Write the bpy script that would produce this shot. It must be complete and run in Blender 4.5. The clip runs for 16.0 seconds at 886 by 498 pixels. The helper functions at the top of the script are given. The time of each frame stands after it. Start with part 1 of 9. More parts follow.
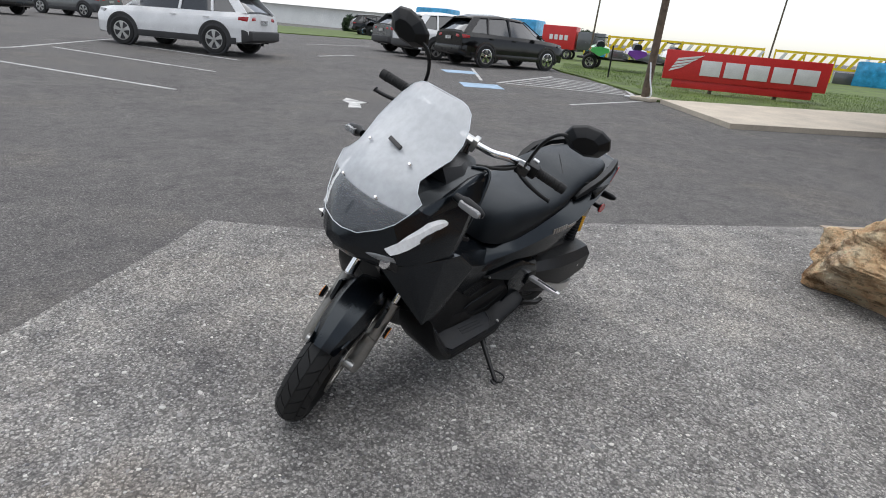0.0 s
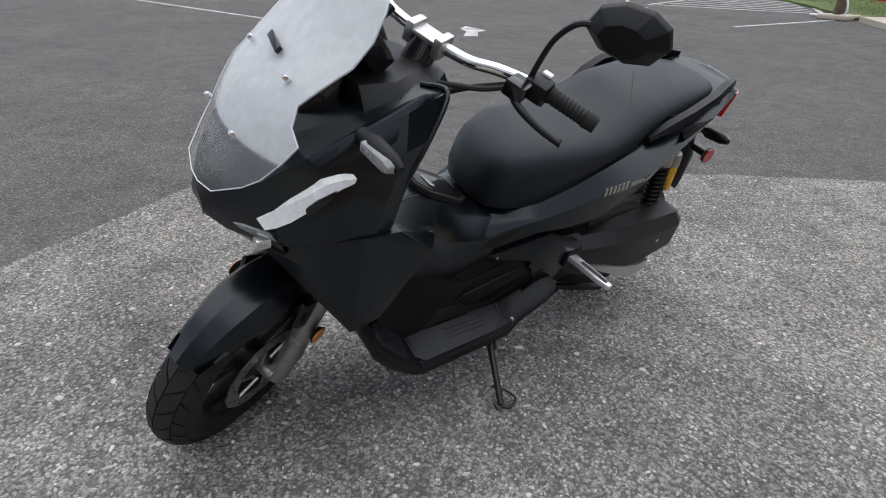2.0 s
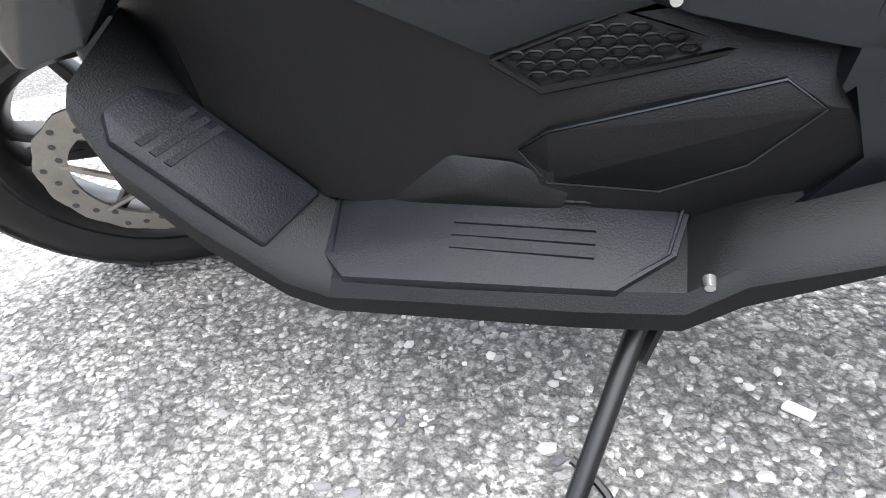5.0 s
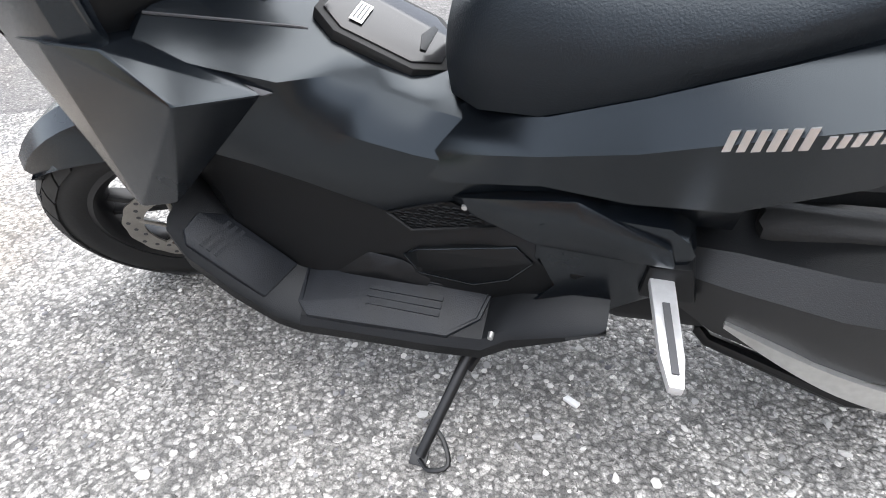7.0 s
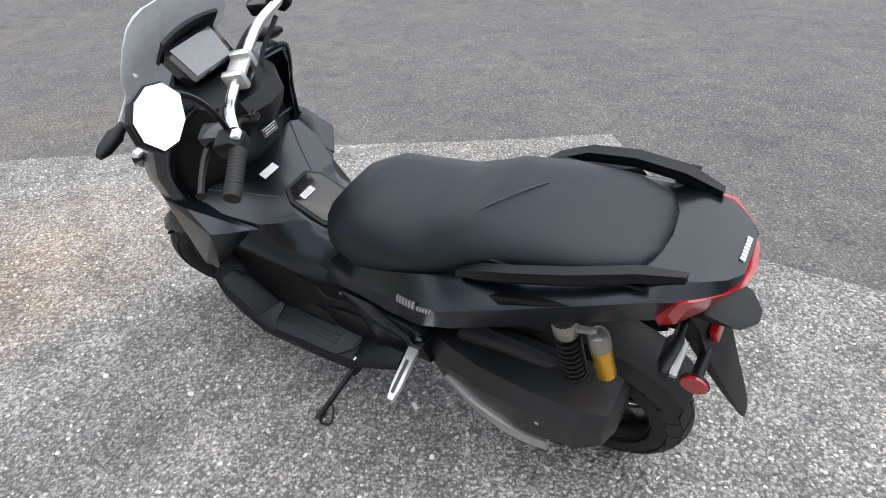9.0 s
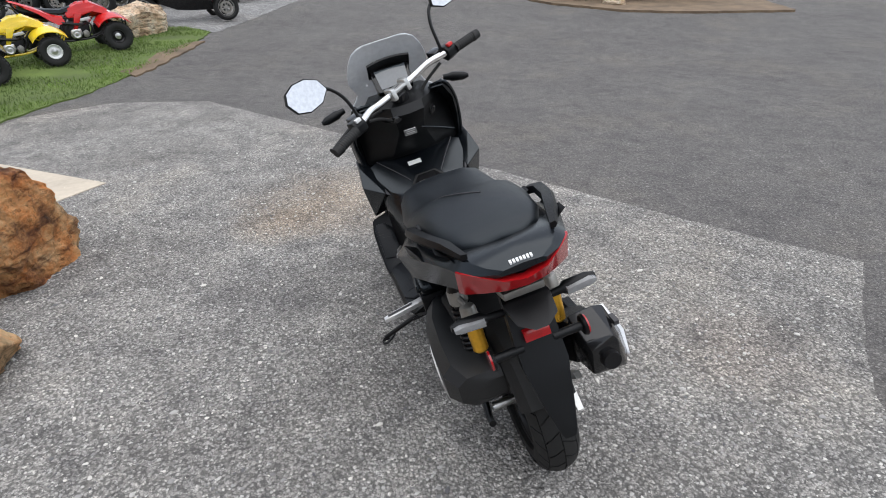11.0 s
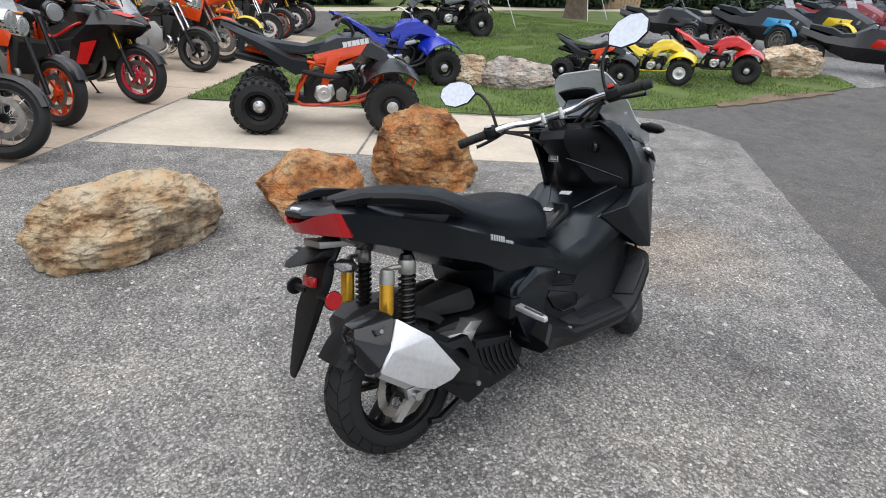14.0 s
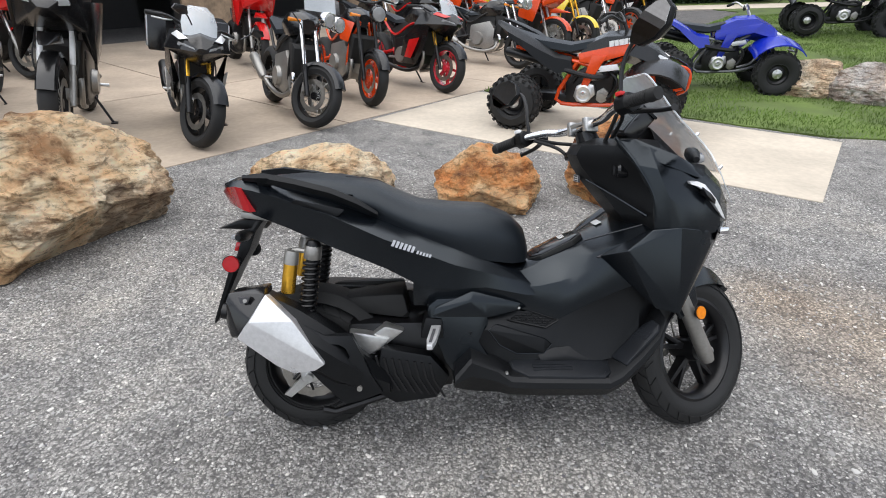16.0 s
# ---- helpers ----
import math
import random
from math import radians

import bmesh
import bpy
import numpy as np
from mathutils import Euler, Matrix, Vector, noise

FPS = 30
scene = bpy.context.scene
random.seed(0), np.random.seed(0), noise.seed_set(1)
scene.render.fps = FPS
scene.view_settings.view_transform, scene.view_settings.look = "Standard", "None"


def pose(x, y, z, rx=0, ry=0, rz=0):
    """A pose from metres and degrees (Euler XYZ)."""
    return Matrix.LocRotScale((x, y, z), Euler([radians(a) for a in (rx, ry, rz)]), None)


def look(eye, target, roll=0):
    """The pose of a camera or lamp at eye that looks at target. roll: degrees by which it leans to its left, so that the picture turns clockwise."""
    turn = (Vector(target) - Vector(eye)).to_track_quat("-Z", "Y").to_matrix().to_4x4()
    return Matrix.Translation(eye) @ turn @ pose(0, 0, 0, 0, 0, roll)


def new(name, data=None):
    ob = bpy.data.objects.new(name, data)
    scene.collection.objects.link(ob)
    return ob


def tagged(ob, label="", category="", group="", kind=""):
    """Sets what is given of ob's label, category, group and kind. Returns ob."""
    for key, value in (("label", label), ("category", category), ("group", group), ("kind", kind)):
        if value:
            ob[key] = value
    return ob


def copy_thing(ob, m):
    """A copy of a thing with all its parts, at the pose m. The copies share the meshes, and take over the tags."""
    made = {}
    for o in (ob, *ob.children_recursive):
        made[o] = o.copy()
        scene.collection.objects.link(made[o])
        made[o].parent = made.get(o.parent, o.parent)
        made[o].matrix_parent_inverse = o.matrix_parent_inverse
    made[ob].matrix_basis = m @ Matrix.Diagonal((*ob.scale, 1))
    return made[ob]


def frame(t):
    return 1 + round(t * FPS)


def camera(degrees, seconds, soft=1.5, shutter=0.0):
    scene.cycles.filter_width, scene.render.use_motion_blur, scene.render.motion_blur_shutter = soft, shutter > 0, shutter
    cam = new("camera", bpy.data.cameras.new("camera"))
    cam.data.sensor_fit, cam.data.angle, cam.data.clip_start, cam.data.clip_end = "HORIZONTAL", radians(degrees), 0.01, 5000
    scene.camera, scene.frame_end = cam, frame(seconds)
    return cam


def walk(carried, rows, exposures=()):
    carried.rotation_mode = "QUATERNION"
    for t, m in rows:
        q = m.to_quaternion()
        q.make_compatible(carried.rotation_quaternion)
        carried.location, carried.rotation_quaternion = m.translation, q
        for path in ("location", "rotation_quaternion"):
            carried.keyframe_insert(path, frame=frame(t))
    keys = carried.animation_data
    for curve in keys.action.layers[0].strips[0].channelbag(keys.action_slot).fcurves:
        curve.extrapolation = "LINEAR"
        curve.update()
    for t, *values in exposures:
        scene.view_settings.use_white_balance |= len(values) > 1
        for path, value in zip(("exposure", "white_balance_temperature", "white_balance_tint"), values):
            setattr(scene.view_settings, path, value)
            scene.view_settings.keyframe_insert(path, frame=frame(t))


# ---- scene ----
cam = camera(75.8, 16.0, 1.0)
PATH = [
    (0, (1.736, 1.462, 1.285), (0.317, 0.241, 0.58), 5.3),
    (0.5, (1.515, 1.592, 1.263), (0.244, 0.251, 0.499), 6.0),
    (1, (1.318, 1.613, 1.243), (0.209, 0.149, 0.453), 4.7),
    (1.5, (1.118, 1.476, 1.193), (0.069, -0.005, 0.353), 4.1),
    (2, (0.916, 1.285, 1.121), (-0.08, -0.183, 0.198), 1.9),
    (2.5, (0.662, 1.111, 1.028), (-0.196, -0.399, 0.037), -0.4),
    (3, (0.448, 0.954, 0.924), (-0.182, -0.625, -0.129), -2.5),
    (3.5, (0.345, 0.797, 0.833), (0.065, -0.845, -0.274), -3.7),
    (4, (0.268, 0.699, 0.716), (0.321, -0.969, -0.386), -3.1),
    (4.5, (0.187, 0.683, 0.583), (0.52, -0.974, -0.485), -3.5),
    (5, (0.088, 0.679, 0.477), (0.611, -0.937, -0.579), -5.2),
    (5.2, (0.041, 0.682, 0.439), (0.615, -0.91, -0.627), -5.5),
    (7.3, (-0.19, 0.938, 0.921), (0.344, -0.583, -0.263), -1.8),
    (7.4, (-0.216, 0.956, 0.966), (0.348, -0.545, -0.228), -2.3),
    (7.5, (-0.235, 0.979, 1.013), (0.331, -0.517, -0.187), -2.4),
    (7.8, (-0.324, 1.036, 1.141), (0.27, -0.442, -0.068), -2.5),
    (8, (-0.422, 1.064, 1.221), (0.228, -0.401, 0.025), -2.2),
    (8.2, (-0.501, 1.103, 1.277), (0.19, -0.368, 0.113), -1.5),
    (10.3, (-1.503, 0.916, 1.37), (0.019, 0.077, 0.379), -5.3),
    (10.5, (-1.597, 0.844, 1.37), (0.002, 0.127, 0.406), -4.8),
    (11, (-1.821, 0.63, 1.384), (-0.091, 0.189, 0.482), -1.0),
    (11.5, (-1.967, 0.312, 1.411), (-0.153, 0.215, 0.573), 2.1),
    (12, (-2.068, 0.013, 1.41), (-0.237, 0.22, 0.634), 3.2),
    (12.5, (-2.032, -0.317, 1.393), (-0.261, 0.191, 0.615), 4.1),
    (13, (-1.887, -0.63, 1.397), (-0.248, 0.182, 0.589), 4.9),
    (13.5, (-1.721, -0.923, 1.385), (-0.273, 0.188, 0.566), 4.5),
    (14, (-1.472, -1.148, 1.395), (-0.277, 0.22, 0.558), 3.8),
    (14.5, (-1.179, -1.298, 1.407), (-0.253, 0.261, 0.561), 4.1),
    (15, (-0.886, -1.454, 1.393), (-0.268, 0.244, 0.537), 4.2),
    (15.5, (-0.562, -1.486, 1.39), (-0.222, 0.279, 0.513), 3.4),
    (16, (-0.253, -1.515, 1.412), (-0.167, 0.28, 0.534), 0.5),
]
EXPOSURES = [(0, 0.6), (1.5, 0.54), (2.5, 0.68), (3.0, 1.05), (3.5, 1.45), (4.0, 2.0), (4.5, 2.6), (5.0, 2.85), (5.2, 2.85), (7.3, 2.25), (7.5, 2.2), (8.0, 1.8), (8.2, 1.7), (10.3, 0.82), (11.0, 0.8), (13.0, 0.74), (14.5, 0.88), (16.0, 0.98)]
walk(cam, [(t, look(eye, target, roll)) for t, eye, target, roll in PATH], EXPOSURES)

# ---- world and light: bright overcast day ----
world = bpy.data.worlds.new("overcast_sky")
scene.world = world
world.use_nodes = True
wn, wk = world.node_tree.nodes, world.node_tree.links
sky = wn.new("ShaderNodeTexSky")
sky.sky_type = "NISHITA"
sky.sun_disc = False
sky.sun_elevation, sky.sun_rotation = radians(80), radians(250)
sky.air_density, sky.dust_density, sky.ozone_density = 1.0, 0.9, 1.0
soften = wn.new("ShaderNodeHueSaturation")
soften.inputs["Saturation"].default_value = 0.36
wk.new(sky.outputs["Color"], soften.inputs["Color"])
wk.new(soften.outputs["Color"], wn["Background"].inputs["Color"])
wn["Background"].inputs["Strength"].default_value = 0.13
sun_data = bpy.data.lights.new("sun", "SUN")
sun_data.energy, sun_data.angle, sun_data.color = 1.68, radians(105), (1.0, 0.98, 0.95)
sun = new("sun", sun_data)
sun.matrix_world = look((-1.5, -0.5, 12), (0, 0, 0))


# ---- materials ----
def base_nodes(name):
    m = bpy.data.materials.new(name)
    m.use_nodes = True
    nt = m.node_tree
    return m, nt, nt.nodes["Principled BSDF"]


def ramp(nt, source, stops):
    r = nt.nodes.new("ShaderNodeValToRGB")
    while len(r.color_ramp.elements) < len(stops):
        r.color_ramp.elements.new(0.5)
    for e, (p, c) in zip(r.color_ramp.elements, stops):
        e.position = p
        e.color = (*c, 1) if len(c) == 3 else c
    nt.links.new(source, r.inputs["Fac"])
    return r.outputs["Color"]


def noise_tex(nt, coords, scale, detail=4.0, rough=0.55, out="Fac"):
    n = nt.nodes.new("ShaderNodeTexNoise")
    n.inputs["Scale"].default_value, n.inputs["Detail"].default_value, n.inputs["Roughness"].default_value = scale, detail, rough
    nt.links.new(coords, n.inputs["Vector"])
    return n.outputs[out]


def mixed(nt, kind, fac, a, b):
    n = nt.nodes.new("ShaderNodeMix")
    n.data_type, n.blend_type = "RGBA", kind
    for socket, v in ((n.inputs[0], fac), (n.inputs[6], a), (n.inputs[7], b)):
        if isinstance(v, (int, float)):
            socket.default_value = v
        elif isinstance(v, tuple):
            socket.default_value = (*v, 1)
        else:
            nt.links.new(v, socket)
    return n.outputs[2]


def bumped(nt, bsdf, height, strength, distance=0.01):
    b = nt.nodes.new("ShaderNodeBump")
    b.inputs["Strength"].default_value, b.inputs["Distance"].default_value = strength, distance
    nt.links.new(height, b.inputs["Height"])
    nt.links.new(b.outputs["Normal"], bsdf.inputs["Normal"])


def mat(name, col, rough=0.5, metal=0.0, var=0.25, scale=6.0, bump=0.0, bscale=150.0, coat=0.0, alpha=1.0, trans=0.0, emit=0.0):
    """A painted, moulded or metal surface: broad and fine variation in tone and gloss, with fine relief."""
    m, nt, bsdf = base_nodes(name)
    co = nt.nodes.new("ShaderNodeTexCoord").outputs["Object"]
    broad = noise_tex(nt, co, scale, 5.0)
    fine = noise_tex(nt, co, scale * 14, 3.0)
    lo, hi = tuple(c * (1 - var) for c in col), tuple(min(1, c * (1 + var)) for c in col)
    c1 = ramp(nt, broad, [(0.3, lo), (0.7, hi)])
    c2 = mixed(nt, "MULTIPLY", 0.35, c1, ramp(nt, fine, [(0.35, (0.7, 0.7, 0.7)), (0.65, (1, 1, 1))]))
    nt.links.new(c2, bsdf.inputs["Base Color"])
    r = ramp(nt, broad, [(0.25, (rough * 0.85,) * 3), (0.75, (min(1, rough * 1.15),) * 3)])
    nt.links.new(r, bsdf.inputs["Roughness"])
    bsdf.inputs["Metallic"].default_value = metal
    bsdf.inputs["Coat Weight"].default_value = coat
    bsdf.inputs["Coat Roughness"].default_value = 0.08
    bsdf.inputs["Alpha"].default_value = alpha
    bsdf.inputs["Transmission Weight"].default_value = trans
    if bump:
        bumped(nt, bsdf, noise_tex(nt, co, bscale, 3.0), bump, 0.002)
    if emit:
        bsdf.inputs["Emission Color"].default_value = (*col, 1)
        bsdf.inputs["Emission Strength"].default_value = emit
    return m


def aggregate(name, stones, binder, cell, stain, contrast=1.0, spots=()):
    """Worn asphalt: exposed crushed stone in a darker binder, with broad stains."""
    m, nt, bsdf = base_nodes(name)
    co = nt.nodes.new("ShaderNodeTexCoord").outputs["Object"]
    wob = nt.nodes.new("ShaderNodeVectorMath")
    wob.operation = "MULTIPLY_ADD"
    nt.links.new(noise_tex(nt, co, 60.0, 2.0, out="Color"), wob.inputs[0])
    wob.inputs[1].default_value = (0.012, 0.012, 0.012)
    nt.links.new(co, wob.inputs[2])

    def cells(scale, feature):
        v = nt.nodes.new("ShaderNodeTexVoronoi")
        v.feature = feature
        v.inputs["Scale"].default_value = scale
        nt.links.new(wob.outputs[0], v.inputs["Vector"])
        return v

    big, small = cells(1 / cell, "F1"), cells(2.3 / cell, "F1")
    tone_big = ramp(nt, big.outputs["Color"], [(0.0, tuple(c * 0.2 for c in stones)), (0.4, tuple(c * 0.62 for c in stones)), (0.75, tuple(c * 1.1 for c in stones)), (1.0, tuple(min(1, c * 2.1) for c in stones))])
    tone_small = ramp(nt, small.outputs["Color"], [(0.0, tuple(c * 0.22 for c in stones)), (0.6, tuple(c * 0.85 for c in stones)), (1.0, tuple(min(1, c * 1.7) for c in stones))])
    pick = ramp(nt, noise_tex(nt, co, 1.0 / cell * 0.35, 3.0), [(0.42, (0, 0, 0)), (0.58, (1, 1, 1))])
    stone = mixed(nt, "MIX", pick, tone_small, tone_big)
    gap = ramp(nt, big.outputs["Distance"], [(0.45, (0, 0, 0)), (0.75, (1, 1, 1))])
    body = mixed(nt, "MIX", gap, stone, binder)
    coarse = cells(0.42 / cell, "F1")
    rare = ramp(nt, coarse.outputs["Color"], [(0.80, (0, 0, 0)), (0.83, (1, 1, 1))])
    blot = ramp(nt, coarse.outputs["Distance"], [(0.30, (1, 1, 1)), (0.38, (0, 0, 0))])
    body = mixed(nt, "MIX", mixed(nt, "MULTIPLY", 1.0, rare, blot), body, ramp(nt, coarse.outputs["Color"], [(0.8, tuple(c * 0.35 for c in stones)), (0.9, tuple(c * 0.9 for c in stones)), (1.0, tuple(min(1, c * 1.6) for c in stones))]))
    wide = ramp(nt, noise_tex(nt, co, 0.9, 6.0, 0.65), [(0.3, stain), (0.62, (1, 1, 1))])
    mid = ramp(nt, noise_tex(nt, co, 5.0, 7.0, 0.68), [(0.3, (0.56, 0.56, 0.58)), (0.5, (0.96, 0.96, 0.96)), (0.68, (1.18, 1.17, 1.15))])
    tan = ramp(nt, noise_tex(nt, co, 0.45, 5.0, 0.7), [(0.52, (1, 1, 1)), (0.72, (1.06, 1.01, 0.94))])
    out = mixed(nt, "MULTIPLY", 1.0, mixed(nt, "MULTIPLY", 0.8 * contrast, mixed(nt, "MULTIPLY", 1.0, body, tan), mid), wide)
    grit = ramp(nt, noise_tex(nt, co, 420.0, 3.0, 0.7), [(0.38, (0.55, 0.55, 0.56)), (0.5, (1.0, 1.0, 1.0)), (0.64, (1.35, 1.34, 1.32))])
    out = mixed(nt, "MULTIPLY", 0.9, out, grit)
    for (x, y), rad, tint in spots:
        gap_v = nt.nodes.new("ShaderNodeVectorMath")
        gap_v.operation = "DISTANCE"
        shift = nt.nodes.new("ShaderNodeVectorMath")
        shift.operation = "MULTIPLY_ADD"
        nt.links.new(noise_tex(nt, co, 2.6, 6.0, 0.65, out="Color"), shift.inputs[0])
        shift.inputs[1].default_value = (rad * 1.6, rad * 1.6, 0)
        nt.links.new(co, shift.inputs[2])
        nt.links.new(shift.outputs[0], gap_v.inputs[0])
        gap_v.inputs[1].default_value = (x + rad * 0.8, y + rad * 0.8, 0)
        out = mixed(nt, "MULTIPLY", 1.0, out, ramp(nt, gap_v.outputs["Value"], [(0.0, tint), (rad, tuple(0.5 + 0.5 * v for v in tint)), (min(1.0, rad * 1.7), (1, 1, 1))]))
    nt.links.new(out, bsdf.inputs["Base Color"])
    bsdf.inputs["Roughness"].default_value = 0.88
    bsdf.inputs["Specular IOR Level"].default_value = 0.3
    bumped(nt, bsdf, big.outputs["Distance"], 0.9, -0.009)
    return m


PATCH_M = aggregate("old_gravel_asphalt", (0.435, 0.424, 0.405), (0.147, 0.144, 0.139), 0.0105, (0.60, 0.59, 0.59), 1.12, spots=(((1.75, 0.42), 0.42, (1.14, 0.98, 0.82)), ((1.45, 0.80), 0.22, (1.07, 0.98, 0.88)), ((0.85, -0.45), 0.3, (0.62, 0.62, 0.64)), ((0.62, 0.95), 0.25, (0.74, 0.74, 0.76)), ((-0.35, -0.95), 0.22, (1.04, 0.98, 0.94)), ((1.6, -0.5), 0.3, (0.8, 0.8, 0.82))))
LOT_M = aggregate("dark_asphalt", (0.19, 0.183, 0.178), (0.100, 0.097, 0.095), 0.011, (0.80, 0.79, 0.80), 0.8)
GRAVEL_M = aggregate("pale_gravel", (0.33, 0.33, 0.33), (0.16, 0.16, 0.16), 0.03, (0.8, 0.8, 0.8))
CONCRETE_M = mat("brushed_concrete", (0.50, 0.44, 0.36), 0.85, var=0.16, scale=1.6, bump=0.25, bscale=120)
APRON_M = mat("tan_concrete", (0.44, 0.36, 0.28), 0.85, var=0.2, scale=1.3, bump=0.25, bscale=120)
SOIL_M = mat("bare_soil", (0.16, 0.115, 0.075), 0.95, var=0.35, scale=3.0, bump=0.6, bscale=60)
LAWN_M = mat("lawn_turf", (0.085, 0.125, 0.026), 0.9, var=0.45, scale=1.3, bump=0.6, bscale=90)
BLADE_M = mat("grass_blades", (0.12, 0.19, 0.035), 0.7, var=0.5, scale=0.9)
PAINT_W = mat("road_paint_white", (0.46, 0.46, 0.45), 0.8, var=0.45, scale=5, bump=0.3)
PAINT_B = mat("road_paint_blue", (0.30, 0.42, 0.55), 0.8, var=0.25, scale=5, bump=0.3)
BODY_M = mat("matt_black_paint", (0.0026, 0.0036, 0.0052), 0.25, var=0.25, scale=5, bump=0.03, bscale=500)
PLASTIC_M = mat("textured_black_plastic", (0.0036, 0.0039, 0.0045), 0.40, var=0.2, bump=0.22, bscale=700)
GLOSS_M = mat("gloss_black", (0.01, 0.01, 0.011), 0.14, var=0.1)
SEAT_M = mat("black_vinyl", (0.0055, 0.0072, 0.0100), 0.44, var=0.2, bump=0.35, bscale=420)
RUBBER_M = mat("black_rubber", (0.0075, 0.0077, 0.008), 0.7, var=0.3, bump=0.25, bscale=200)
MAT_M = mat("floor_mat_rubber", (0.009, 0.0105, 0.0135), 0.45, var=0.3, scale=18, bump=0.3, bscale=500)
for black, level, tint in ((BODY_M, 0.5, (0.84, 0.93, 1.0, 1)), (PLASTIC_M, 0.40, (0.95, 0.97, 1.0, 1)), (SEAT_M, 0.45, (0.84, 0.93, 1.0, 1))):
    sheen = black.node_tree.nodes["Principled BSDF"].inputs
    sheen["Specular Tint"].default_value = tint
    sheen["Specular IOR Level"].default_value = level
RIM_M = mat("satin_black_alloy", (0.009, 0.009, 0.010), 0.33, metal=0.3)
ALU_M = mat("cast_aluminium", (0.62, 0.62, 0.61), 0.34, metal=0.9, var=0.12, bump=0.08)
GREYALU_M = mat("grey_fork_alloy", (0.33, 0.32, 0.30), 0.38, metal=0.7, var=0.12)
CHROME_M = mat("chrome", (0.85, 0.85, 0.86), 0.08, metal=1.0, var=0.03)
STEEL_M = mat("brake_steel", (0.36, 0.34, 0.31), 0.36, metal=0.95, var=0.15, scale=30)
GOLD_M = mat("gold_anodised", (0.85, 0.46, 0.05), 0.28, metal=0.85, var=0.08)
REDLENS_M = mat("red_lens", (0.36, 0.008, 0.011), 0.12, var=0.15, coat=0.6)
AMBER_M = mat("amber_reflector", (0.85, 0.25, 0.01), 0.15, var=0.1, coat=0.5)
WHITE_M = mat("white_plastic", (0.78, 0.79, 0.80), 0.28, var=0.05, coat=0.3)
LABEL_M = mat("paper_label", (0.75, 0.75, 0.74), 0.6, var=0.06)
INK_M = mat("dark_print", (0.05, 0.05, 0.055), 0.6)
CLEAR_M = mat("clear_lens", (0.8, 0.82, 0.84), 0.06, var=0.03, trans=0.7)
SCREEN_M = mat("filmed_windscreen", (0.80, 0.83, 0.86), 0.2, var=0.03, scale=3, alpha=0.5, coat=0.3)
CASE_M = mat("dark_grey_case", (0.008, 0.0085, 0.0095), 0.4, var=0.2, bump=0.2, bscale=700)
EDGE_M = mat("polished_edge", (0.72, 0.77, 0.82), 0.15, var=0.03, coat=0.5)
BADGE_M = mat("satin_badge", (0.52, 0.52, 0.53), 0.3, metal=0.8, var=0.1)
SATIN_M = mat("satin_silver_paint", (0.72, 0.72, 0.73), 0.3, metal=0.6, var=0.06, bump=0.05)
for dull, gloss in ((BODY_M, 0.52), (PLASTIC_M, 0.27), (MAT_M, 0.3), (SEAT_M, 0.4)):
    dull.node_tree.nodes["Principled BSDF"].inputs["Specular IOR Level"].default_value = gloss
# the film covers the upper screen and ends in a straight edge
film_n = SCREEN_M.node_tree
film_c = film_n.nodes.new("ShaderNodeSeparateXYZ")
film_n.links.new(film_n.nodes.new("ShaderNodeTexCoord").outputs["Object"], film_c.inputs["Vector"])
film_n.links.new(ramp(film_n, film_c.outputs["Z"], [(0.80, (0.05, 0.05, 0.05)), (0.858, (0.08, 0.08, 0.08)), (0.864, (0.46, 0.46, 0.46)), (1.0, (0.56, 0.56, 0.56))]), film_n.nodes["Principled BSDF"].inputs["Alpha"])
MIRROR_M = mat("mirror_glass", (0.95, 0.95, 0.95), 0.01, metal=1.0, var=0.0)
REDBTN_M = mat("red_switch", (0.55, 0.02, 0.02), 0.35)
LCD_M = mat("meter_glass", (0.10, 0.115, 0.13), 0.08, var=0.05, coat=1.0)


# ---- mesh tools ----
def smooth(me, angle=38):
    me.polygons.foreach_set("use_smooth", [True] * len(me.polygons))
    me.set_sharp_from_angle(angle=radians(angle))


def part(name, bm, material, parent=None, label="", angle=38):
    bmesh.ops.recalc_face_normals(bm, faces=bm.faces)
    me = bpy.data.meshes.new(name)
    bm.to_mesh(me)
    bm.free()
    me.materials.append(material)
    smooth(me, angle)
    ob = new(name, me)
    if parent:
        ob.parent = parent
    if label:
        ob["label"] = label
    return ob


def thing(name, m, label, category, group="", kind=""):
    ob = new(name)
    ob.empty_display_size = 0.2
    ob.matrix_basis = m
    return tagged(ob, label, category, group, kind)


def moved(bm, m, start=0):
    bm.verts.ensure_lookup_table()
    for v in bm.verts[start:]:
        v.co = m @ v.co
    return bm


def box(bm, c, s, m=None, bevel=0.0):
    n0 = len(bm.verts)
    r = bmesh.ops.create_cube(bm, size=1.0)
    for v in r["verts"]:
        v.co = Vector((v.co.x * s[0], v.co.y * s[1], v.co.z * s[2]))
    if bevel:
        edges = list({e for v in r["verts"] for e in v.link_edges})
        bmesh.ops.bevel(bm, geom=edges, offset=bevel, segments=2, affect="EDGES", profile=0.6)
    bm.verts.ensure_lookup_table()
    t = Matrix.Translation(c) @ (m or Matrix())
    for v in bm.verts[n0:]:
        v.co = t @ v.co
    return bm


